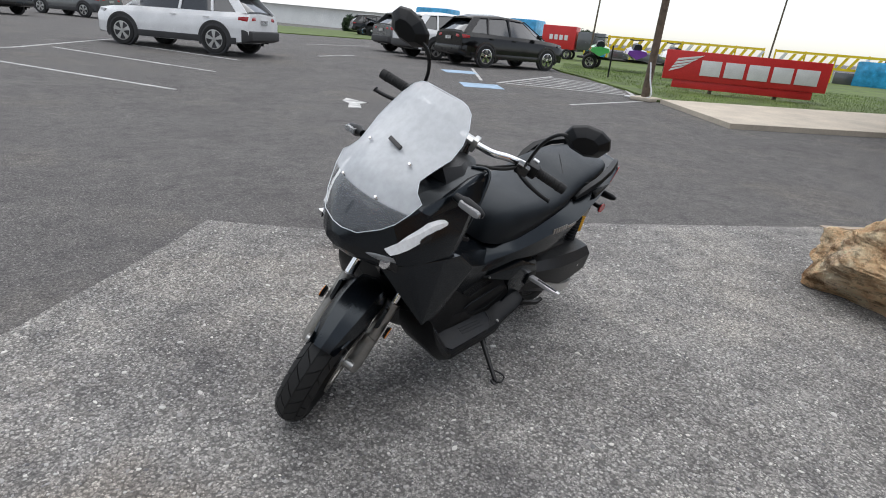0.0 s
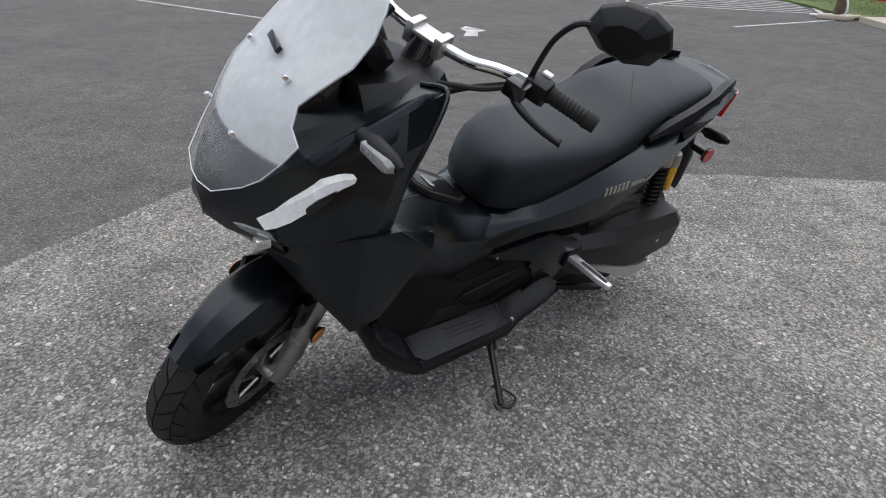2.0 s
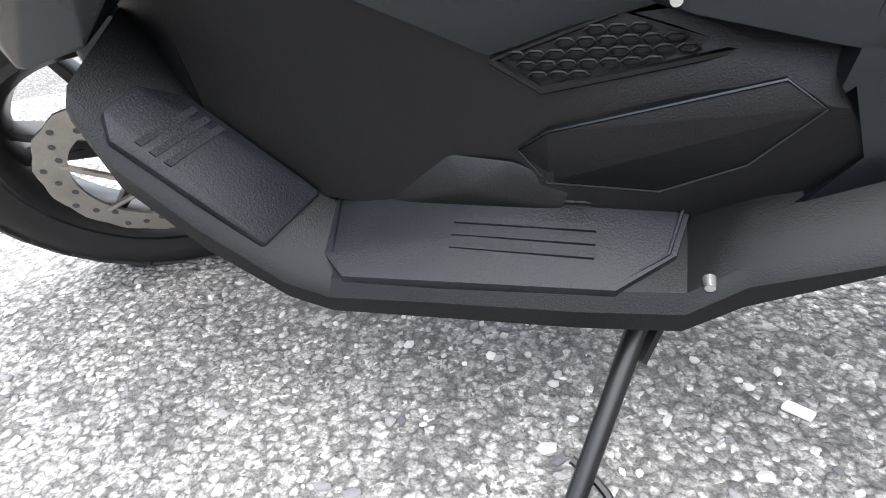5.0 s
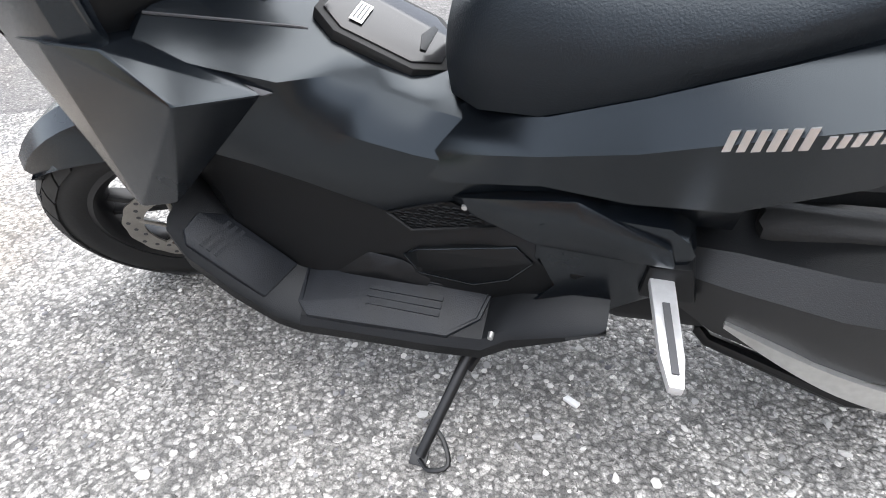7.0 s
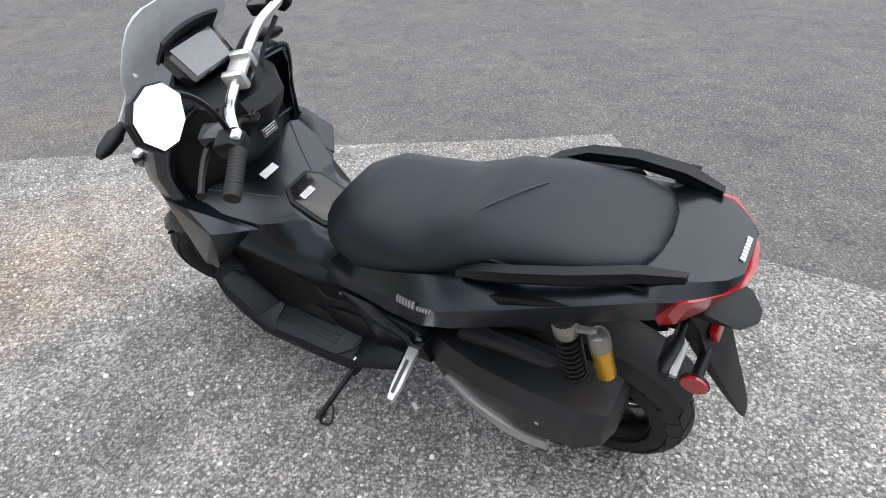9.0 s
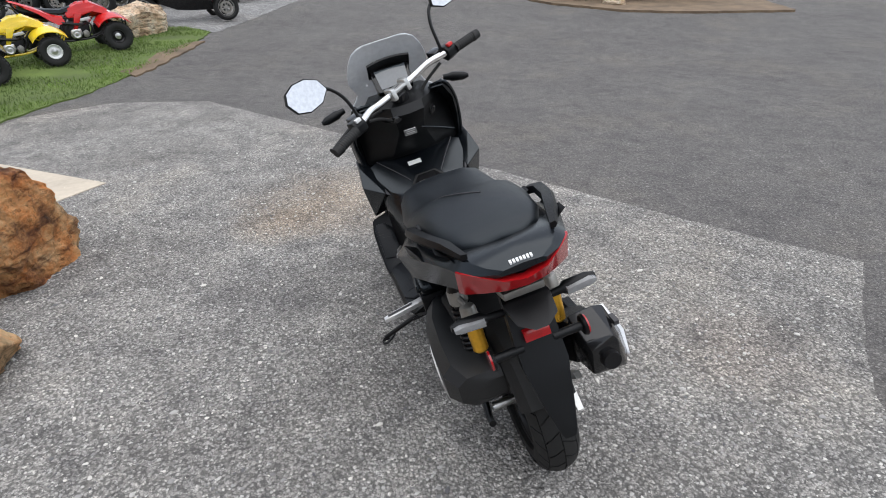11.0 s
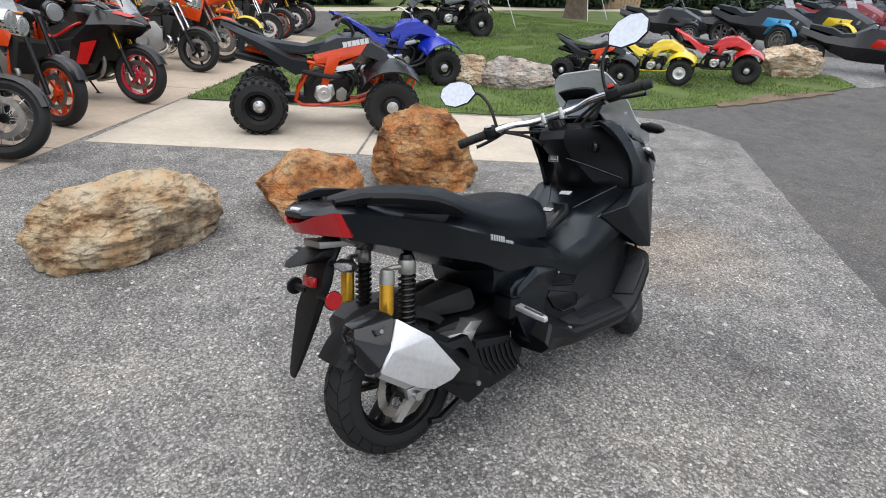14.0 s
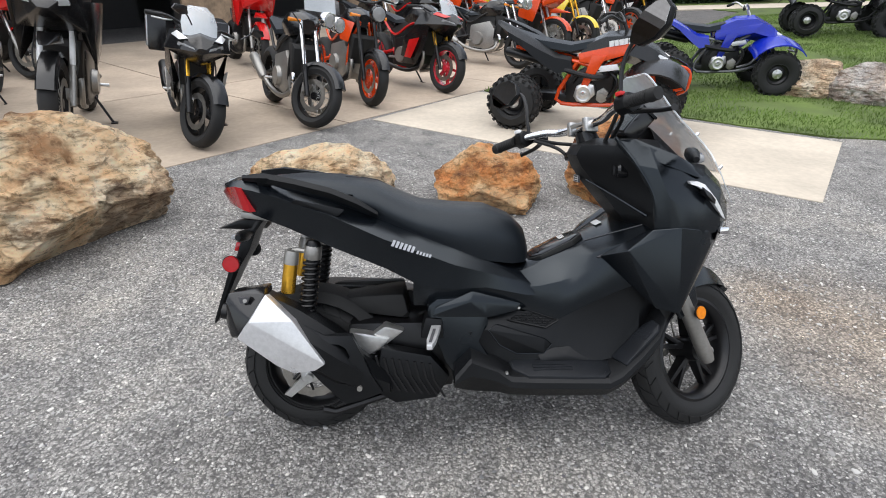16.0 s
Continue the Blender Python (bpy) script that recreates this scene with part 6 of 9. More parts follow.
def wheel(parent, name, r, w, rim_r, c, rim_mat, spokes=5, knobs=0, disc=True, wire=False, dish=False, pieces=False):
    bm = B()
    h = w * 0.34
    revolve(bm, [(rim_r + 0.004, h), (rim_r - 0.012, h + 0.002), (rim_r - 0.022, 0), (rim_r - 0.012, -h - 0.002), (rim_r + 0.004, -h), (rim_r - 0.008, 0)], 36, center=c)
    revolve(bm, [(0.008, 0.045), (0.035, 0.045), (0.04, 0.0), (0.035, -0.045), (0.008, -0.045)], 16, center=c)
    wires = []
    n = 28 if wire else spokes
    for k in range(n):
        a = 2 * math.pi * k / n
        a1 = a + (0.35 if wire else 0.1) * (1 if k % 2 else -1)
        p0, p1 = Vector((math.cos(a), 0, math.sin(a))) * 0.034, Vector((math.cos(a1), 0, math.sin(a1))) * (rim_r - 0.012)
        if wire:
            wires.append((Vector(c) + p0 + Vector((0, 0.03 * (1 if k % 4 < 2 else -1), 0)), Vector(c) + p1))
        else:
            t = Vector((-math.sin(a1), 0, math.cos(a1)))
            hull(bm, [Vector(c) + p + t * s * q + Vector((0, y, 0)) for p, q in ((p0, 0.016), (p1, 0.011)) for s in (-1, 1) for y in (-0.02, 0.02)])
    wh = part(name, bm, rim_mat, parent)
    for a, b in wires:
        bm = B()
        tube(bm, [a, b], 0.0022, 4)
        part("spoke", bm, ALU_M, wh)
    if dish:
        out = 1 if c[1] >= 0 else -1
        bm = B()
        revolve(bm, [(0.01, out * h * 0.55), (rim_r * 0.45, out * h * 0.55), (rim_r * 0.7, out * h * 0.3), (rim_r * 0.97, out * h * 0.75), (rim_r * 0.97, out * h * 0.2), (0.01, out * h * 0.1)], 28, center=c)
        part("dish", bm, RIM_M if rim_mat != WHITEP else WHITEP, wh)
        bm = B()
        revolve(bm, [(0.004, out * h * 0.85), (rim_r * 0.2, out * h * 0.8), (rim_r * 0.42, out * h * 0.6), (rim_r * 0.42, out * h * 0.5), (0.004, out * h * 0.5)], 20, center=c)
        for k in range(4):
            a = k * math.pi / 2 + 0.4
            p = Vector(c) + Vector((math.cos(a) * rim_r * 0.33, out * h * 0.6, math.sin(a) * rim_r * 0.33))
            tube(bm, [p, p + Vector((0, out * 0.022, 0))], 0.010, 8)
        part("hub_cap", bm, ALU_M, wh, "bare alloy hub")
    part("tyre", plain_tyre(r, w, rim_r, c, knobs), RUBBER_M, wh)
    if knobs:
        blocks = tyre_knobs(r, w, c, knobs)
        if pieces:
            for bm in blocks:
                part("tread_block", bm, RUBBER_M, wh)
        else:
            whole = B()
            for bm in blocks:
                vs = [whole.verts.new(v.co) for v in bm.verts]
                bm.verts.index_update()
                for f in bm.faces:
                    whole.faces.new([vs[v.index] for v in f.verts])
                bm.free()
            part("tread", whole, RUBBER_M, wh)["kind"] = "stuff"
    if disc:
        for y in (-0.055, 0.055) if name == "front_wheel" else (0.055,):
            part("brake_disc", disc_mesh(rim_r * 0.72, (c[0], c[1] + y, c[2])), STEEL_M, wh)
    return wh


def frame_rail(bm, pts, r=0.016):
    tube(bm, curve_pts(pts, 12), r, 8)


# ---- motorcycles ----
def motorcycle(label, style, body, accent, rim, tubes=ALU_M, wire=False, seat_h=0.82):
    """Front wheel's foot at the origin, heading along +x; stands on its side stand, leaning left."""
    s = thing("motorcycle", Matrix(), label, "motorcycle", "motorcycles on the apron")
    fr, rr = (0.335, 0.32) if style == "adventure" else (0.30, 0.315)
    F, R = (0.0, 0, fr), (-1.42, 0, rr)
    big = style == "sport"
    wheel(s, "front_wheel", fr, 0.12, fr - 0.085, F, rim, 5, wire=wire)
    wheel(s, "rear_wheel", rr, 0.17, rr - 0.1, R, rim, 5, wire=wire)
    ax = Vector((-0.43, 0, 0.9)).normalized()
    for y in (-0.1, 0.1):
        bm = B()
        a = Vector(F) + Vector((-0.02, y, -0.02))
        tube(bm, [a, a + ax * 0.30], [0.024, 0.026], 10)
        leg = part("fork_leg", bm, RIM_M if style != "adventure" else GREYALU_M, s)
        bm = B()
        tube(bm, [a + ax * 0.25, a + ax * 0.72], 0.021, 10)
        part("fork_tube", bm, tubes, leg)
    bm = B()
    st = []
    for k in range(9):
        t = k / 8
        a = radians(25 + 110 * t)
        d = Vector((math.cos(a), 0, math.sin(a)))
        c = Vector(F)
        r = fr + 0.022
        st.append([c + d * (r + 0.01), c + d * r + Vector((0, 0.05, 0)), c + d * (r - 0.035) + Vector((0, 0.066, 0)), c + d * (r - 0.035) + Vector((0, 0.06, 0)), c + d * (r - 0.004)])
    shell(bm, st)
    part("front_mudguard", bm, body if style != "retro" else BLACKP, s)
    for y in (-1, 1):
        bm = B()
        hull(bm, [(-0.10 + dx, y * yy, fr + 0.05 + dz) for yy in (0.05, 0.085) for dx, dz in ((-0.03, -0.05), (0.03, -0.03), (0.02, 0.05), (-0.04, 0.04))], 0.006)
        part("brake_caliper", bm, GREYALU_M if style != "sport" else CHROME_M, s)
        bm = B()
        tube(bm, curve_pts([(-0.10, y * 0.09, fr + 0.08), (-0.14, y * 0.14, 0.62), (-0.26, y * 0.12, 0.86), (-0.36, y * 0.2, seat_h + 0.14)], 14), 0.006, 6)
        part("brake_hose", bm, RUBBER_M, s)
        bm = B()
        tube(bm, curve_pts([(-0.44, y * 0.10, 0.52), (-0.34, y * 0.12, 0.42), (-0.40, y * 0.11, 0.26), (-0.62, y * 0.10, 0.20)], 14), 0.021, 8)
        part("header_pipe", bm, CHROME_M if style == "retro" else GREYALU_M, s)
        bm = B()
        tube(bm, [(-0.86, y * 0.14, 0.34), (-0.88, y * 0.25, 0.34)], 0.014, 8)
        part("foot_peg", bm, ALU_M, s)
    # engine, frame, exhaust
    bm = B()
    hull(bm, [(x, y, z) for x, zl, zh in ((-0.42, 0.30, 0.52), (-0.55, 0.22, 0.66), (-0.92, 0.24, 0.58)) for y in (-0.15, 0.15) for z in (zl, zh)], 0.03)
    eng = part("engine", bm, GREYALU_M if style in ("naked", "retro") else RIM_M, s, "finned engine block")
    for y in (-0.17, 0.17):
        bm = B()
        tube(bm, [(-0.74, y * 0.8, 0.38), (-0.74, y * 1.12, 0.38)], [0.11, 0.095], 18)
        part("engine_cover", bm, GREYALU_M, eng)
    for k in range(4):
        bm = B()
        box(bm, (-0.52, 0, 0.48 + k * 0.035), (0.2, 0.28, 0.012))
        part("cooling_fin", bm, GREYALU_M, eng)
    bm = B()
    for y in (-0.13, 0.13):
        frame_rail(bm, [(-0.34, y * 0.4, 0.86), (-0.42, y, 0.62), (-0.48, y, 0.30), (-0.80, y, 0.24), (-0.95, y, 0.45)])
        frame_rail(bm, [(-0.34, y * 0.4, 0.88), (-0.65, y, 0.76), (-0.95, y, 0.62), (-1.25, y * 0.8, 0.80)])
        tube(bm, [(-0.95, y * 0.9, 0.42), (-1.42, y * 0.9, rr)], 0.024, 8)
    part("frame", bm, accent if style in ("naked", "sport") else RIM_M, s)
    bm = B()
    tube(bm, curve_pts([(-0.45, -0.05, 0.42), (-0.40, -0.12, 0.28), (-0.60, -0.16, 0.20), (-0.95, -0.18, 0.24), (-1.2, -0.2, 0.36)], 16), 0.025, 10)
    tube(bm, [(-1.1, -0.2, 0.30), (-1.15, -0.2, 0.32), (-1.52, -0.21, 0.48), (-1.55, -0.21, 0.49)], [0.035, 0.052, 0.055, 0.04], 14)
    part("exhaust", bm, GREYALU_M if style == "retro" else RIM_M, s)
    bm = B()
    hull(bm, [(x, y, z) for x, w, z in ((-0.32, 0.15, 0.74), (-0.28, 0.14, 0.70), (-0.36, 0.13, 0.42), (-0.42, 0.13, 0.42), (-0.44, 0.15, 0.74)) for y in (-w, w)], 0.01)
    part("radiator", bm, RUBBER_M, s)
    bm = B()
    hull(bm, [(x, y, z) for x, w, z in ((-0.46, 0.11, 0.78), (-0.50, 0.10, 0.30), (-1.0, 0.10, 0.34), (-1.05, 0.10, 0.70), (-0.8, 0.11, 0.80)) for y in (-w, w)], 0.02)
    part("engine_cradle", bm, RUBBER_M, s)
    # tank, seat, tail
    bm = B()
    th = seat_h + 0.20
    shell(bm, [at_x(-0.34, [(0, th - 0.06), (0.06, th - 0.08), (0.09, th - 0.16), (0.06, th - 0.2), (0, th - 0.2)]),
               at_x(-0.44, [(0, th), (0.12, th - 0.03), (0.17, th - 0.14), (0.13, th - 0.24), (0, th - 0.24)]),
               at_x(-0.62, [(0, th), (0.12, th - 0.03), (0.17, th - 0.13), (0.12, th - 0.25), (0, th - 0.25)]),
               at_x(-0.80, [(0, th - 0.13), (0.09, th - 0.15), (0.11, th - 0.2), (0.09, th - 0.26), (0, th - 0.26)])])
    tank = part("fuel_tank", bm, body, s, angle=45)
    bm = B()
    tube(bm, [(-0.52, 0, th - 0.005), (-0.52, 0, th + 0.008)], 0.035, 16)
    part("filler_cap", bm, GREYALU_M, tank)
    bm = B()
    shell(bm, [at_x(-0.76, [(0, seat_h + 0.03), (0.08, seat_h + 0.01), (0.10, seat_h - 0.04), (0, seat_h - 0.06)]),
               at_x(-0.95, [(0, seat_h), (0.13, seat_h - 0.02), (0.14, seat_h - 0.06), (0, seat_h - 0.08)]),
               at_x(-1.12, [(0, seat_h + 0.04), (0.12, seat_h + 0.03), (0.12, seat_h - 0.03), (0, seat_h - 0.05)]),
               at_x(-1.38, [(0, seat_h + 0.09), (0.09, seat_h + 0.08), (0.09, seat_h + 0.04), (0, seat_h + 0.03)])])
    part("seat", bm, SEAT_M, s, angle=45)
    bm = B()
    hull(bm, [(-1.0, -0.1, seat_h - 0.06), (-1.0, 0.1, seat_h - 0.06), (-1.0, -0.11, seat_h - 0.14), (-1.0, 0.11, seat_h - 0.14), (-1.5, -0.05, seat_h + 0.10), (-1.5, 0.05, seat_h + 0.10), (-1.48, -0.05, seat_h + 0.04), (-1.48, 0.05, seat_h + 0.04)], 0.012)
    tail = part("tail", bm, body, s)
    bm = B()
    hull(bm, [(-1.5 + dx, y, seat_h + 0.07 + dz) for y in (-0.045, 0.045) for dx in (-0.02, 0.02) for dz in (-0.02, 0.02)], 0.004)
    part("tail_light", bm, REDLENS_M, tail)
    # bars and mirrors
    bz = seat_h + (0.30 if style in ("adventure", "retro", "naked") else 0.14)
    bx = -0.34 if not big else -0.30
    bm = B()
    tube(bm, curve_pts([(bx - 0.12, -0.38, bz), (bx - 0.06, -0.24, bz + 0.02), (bx, -0.08, bz - 0.03), (bx, 0.08, bz - 0.03), (bx - 0.06, 0.24, bz + 0.02), (bx - 0.12, 0.38, bz)], 24), 0.012, 8)
    bar = part("handlebar", bm, RIM_M, s)
    for y in (-1, 1):
        bm = B()
        tube(bm, [(bx - 0.09, y * 0.28, bz + 0.012), (bx - 0.12, y * 0.40, bz)], 0.018, 10)
        part("grip", bm, RUBBER_M, bar)
        bm = B()
        mz = bz + (0.16 if not big else 0.10)
        mx = bx - 0.02 if not big else 0.02
        tube(bm, [(mx - 0.02, y * 0.22, bz + 0.01), (mx, y * 0.27, mz - 0.04), (mx, y * 0.32, mz)], 0.006, 6)
        hull(bm, [(mx + dx, y * (0.34 + u), mz + v) for dx in (-0.012, 0.014) for u, v in ((-0.06, -0.02), (-0.04, 0.035), (0.05, 0.03), (0.07, -0.01), (0.0, -0.04))], 0.004)
        part("mirror", bm, RIM_M if not big else body, bar)
        bm = B()
        tube(bm, curve_pts([(bx - 0.02, y * 0.22, bz), (bx + 0.03, y * 0.29, bz - 0.01), (bx - 0.02, y * 0.39, bz - 0.02)], 8), 0.006, 6)
        part("lever", bm, ALU_M, bar)
        bm = B()
        tube(bm, [(-0.26 if not big else -0.2, y * 0.10, bz - 0.18), (-0.25 if not big else -0.2, y * 0.22, bz - 0.18)], [0.01, 0.02], 8)
        part("indicator", bm, AMBER_M, s)
    hz = bz - 0.14
    if style == "sport":
        bm = B()
        shell(bm, [[(0.12, 0, 0.83), (0.12, 0.03, 0.825), (0.12, 0.05, 0.80), (0.11, 0, 0.78)],
                   [(0.04, 0, 0.92), (0.03, 0.12, 0.88), (0.02, 0.16, 0.80), (0.02, 0, 0.70)],
                   [(-0.12, 0, 0.97), (-0.15, 0.20, 0.92), (-0.2, 0.26, 0.78), (-0.1, 0, 0.66)],
                   [(-0.32, 0, 0.95), (-0.36, 0.21, 0.92), (-0.42, 0.26, 0.76), (-0.3, 0, 0.70)]])
        nose = part("front_fairing", bm, body, s, angle=22)
        for y in (-1, 1):
            bm = B()
            hull(bm, [(x, y * yy, z) for x, yy, z in ((0.10, 0.06, 0.83), (0.0, 0.17, 0.86), (-0.02, 0.18, 0.83), (0.09, 0.06, 0.79), (0.0, 0.12, 0.82), (0.115, 0.05, 0.81))], 0.003)
            part("headlamp", bm, CLEAR_M, nose, "slanted twin headlamp")
            bm = B()
            hull(bm, [(x, y * yy, z) for x, yy, z in ((-0.15, 0.23, 0.80), (-0.42, 0.25, 0.76), (-0.62, 0.24, 0.60), (-0.60, 0.2, 0.40), (-0.75, 0.17, 0.28), (-0.42, 0.18, 0.28), (-0.25, 0.2, 0.50), (-0.4, 0.14, 0.5))], 0.01)
            part("side_fairing", bm, body, s, angle=25)
            bm = B()
            hull(bm, [(x, y * yy, z) for x, yy, z in ((-0.30, 0.252, 0.62), (-0.50, 0.252, 0.58), (-0.60, 0.222, 0.36), (-0.45, 0.235, 0.36), (-0.4, 0.2, 0.5))], 0.004)
            part("fairing_flash", bm, accent, s, angle=25)
            bm = B()
            hull(bm, [(x, y * yy, z) for x, yy, z in ((0.07, 0.10, 0.895), (0.02, 0.165, 0.875), (-0.15, 0.212, 0.90), (-0.12, 0.17, 0.935), (0.0, 0.1, 0.88))], 0.003)
            part("nose_flash", bm, accent, nose)
        bm = B()
        st = []
        for x, z, w in ((0.0, 0.91, 0.13), (-0.06, 1.0, 0.14), (-0.13, 1.08, 0.12), (-0.2, 1.13, 0.07)):
            st.append([(x - 0.05 * (v / w) ** 2, v, z) for v in (-w, -w * 0.6, 0, w * 0.6, w)] + [(x - 0.05 * (v / w) ** 2 - 0.006, v, z) for v in (w, w * 0.6, 0, -w * 0.6, -w)])
        shell(bm, st, mirror=False)
        part("screen", bm, SCREEN_C, nose)
    elif style == "adventure":
        bm = B()
        hull(bm, [(0.14, -0.03, hz - 0.08), (0.14, 0.03, hz - 0.08), (-0.02, -0.18, hz + 0.06), (-0.02, 0.18, hz + 0.06), (-0.2, -0.25, hz), (-0.2, 0.25, hz), (-0.16, -0.22, hz - 0.24), (-0.16, 0.22, hz - 0.24), (0.04, -0.1, hz - 0.14), (0.04, 0.1, hz - 0.14)], 0.015)
        nose = part("front_fairing", bm, body, s, angle=25)
        for y in (-1, 1):
            bm = B()
            hull(bm, [(0.03 + dx, y * (0.09 + u), hz - 0.04 + v) for dx in (0.0, 0.05) for u, v in ((-0.05, -0.03), (0.06, -0.01), (0.05, 0.03), (-0.05, 0.02))], 0.006)
            part("headlamp", bm, CLEAR_M, nose)
            bm = B()
            hull(bm, [(-0.14, y * 0.26, hz - 0.02), (-0.55, y * 0.28, hz - 0.04), (-0.6, y * 0.24, hz - 0.42), (-0.28, y * 0.24, hz - 0.50), (-0.2, y * 0.15, hz - 0.1), (-0.55, y * 0.15, hz - 0.1), (-0.4, y * 0.14, hz - 0.3)], 0.012)
            part("side_panel", bm, body, s)
            bm = B()
            hull(bm, [(bx - 0.02 + dx, y * yy, bz + dz) for dx, yy, dz in ((0.08, 0.26, 0.05), (0.04, 0.40, 0.03), (0.08, 0.27, -0.04), (0.04, 0.41, -0.05), (0.03, 0.26, 0.05), (0.0, 0.40, 0.03), (0.03, 0.27, -0.04), (0.0, 0.41, -0.05))], 0.008)
            part("hand_guard", bm, BLACKP, bar)
        bm = B()
        hull(bm, [(0.02, -0.14, hz + 0.05), (0.02, 0.14, hz + 0.05), (-0.14, -0.12, hz + 0.34), (-0.14, 0.12, hz + 0.34), (0.015, -0.14, hz + 0.05), (0.015, 0.14, hz + 0.05), (-0.147, -0.12, hz + 0.34), (-0.147, 0.12, hz + 0.34)])
        part("screen", bm, SCREEN_C, nose)
        bm = B()
        hull(bm, [(0.28, -0.02, 0.76), (0.28, 0.02, 0.76), (0.0, -0.07, 0.82), (0.0, 0.07, 0.82), (-0.1, -0.07, 0.74), (-0.1, 0.07, 0.74), (0.1, -0.06, 0.77), (0.1, 0.06, 0.77)], 0.006)
        part("beak", bm, accent, s)
    else:
        twin = (-0.075, 0.075) if style == "retro" else (0.0,)
        for y in twin:
            bm = B()
            r = 0.075 if style == "retro" else 0.09
            tube(bm, [(-0.12, y, hz), (-0.06, y, hz), (-0.01, y, hz), (0.0, y, hz)], [r * 0.5, r, r, r * 0.96], 20)
            lamp = part("headlamp", bm, CHROME_M if style == "retro" else BLACKP, s, "round headlamp")
            bm = B()
            tube(bm, [(-0.005, y, hz), (0.012, y, hz), (0.02, y, hz)], [r * 0.9, r * 0.8, r * 0.3], 20)
            part("lamp_lens", bm, CLEAR_M, lamp)
        if style == "naked":
            for y in (-1, 1):
                bm = B()
                hull(bm, [(-0.30, y * 0.14, 0.86), (-0.62, y * 0.20, 0.90), (-0.55, y * 0.2, 0.66), (-0.36, y * 0.18, 0.64), (-0.4, y * 0.12, 0.8)], 0.008)
                part("tank_shroud", bm, accent, s)
        if style == "retro":
            bm = B()
            hull(bm, [(0.0, -0.15, hz + 0.06), (0.0, 0.15, hz + 0.06), (-0.12, -0.14, hz + 0.32), (-0.12, 0.14, hz + 0.32), (-0.008, -0.15, hz + 0.06), (-0.008, 0.15, hz + 0.06), (-0.128, -0.14, hz + 0.32), (-0.128, 0.14, hz + 0.32)])
            part("screen", bm, SCREEN_C, s)
    # stand and shock
    bm = B()
    tube(bm, [(-0.82, 0.12, 0.28), (-0.76, 0.28, 0.04)], 0.011, 8)
    box(bm, (-0.755, 0.285, 0.045), (0.07, 0.05, 0.012))
    part("side_stand", bm, RIM_M, s)
    bm = B()
    tube(bm, [(-1.0, 0, 0.48), (-1.12, 0, 0.74)], 0.035, 10)
    part("rear_shock", bm, accent, s)
    return s


STEERED = ("front_wheel", "fork_leg", "front_mudguard", "brake_caliper", "handlebar", "headlamp", "brake_hose", "hand_guard", "mirror")


def steer_bike(ob, degrees):
    """Turns wheel, fork and bars about the steering axis through the front wheel's hub."""
    ax, hub = Vector((-0.43, 0, 0.9)).normalized(), Vector((-0.02, 0, 0.30))
    m = Matrix.Translation(hub) @ Matrix.Rotation(radians(degrees), 4, ax) @ Matrix.Translation(-hub)
    for child in ob.children:
        if child.name.split(".")[0] in STEERED:
            child.matrix_basis = m @ child.matrix_basis
    return ob


def stand_at(ob, x, y, turn, lean=-9):
    ob.matrix_basis = Matrix.Translation((x, y, ground_z(x, y) + 0.016)) @ pose(0, 0, 0, 0, 0, turn) @ pose(0, 0, 0, lean, 0, 0)
    return ob


def recopy(ob, x, y, turn, label="", lean=-9):
    o = copy_thing(ob, Matrix())
    if label:
        o["label"] = label
    return stand_at(o, x, y, turn, lean)


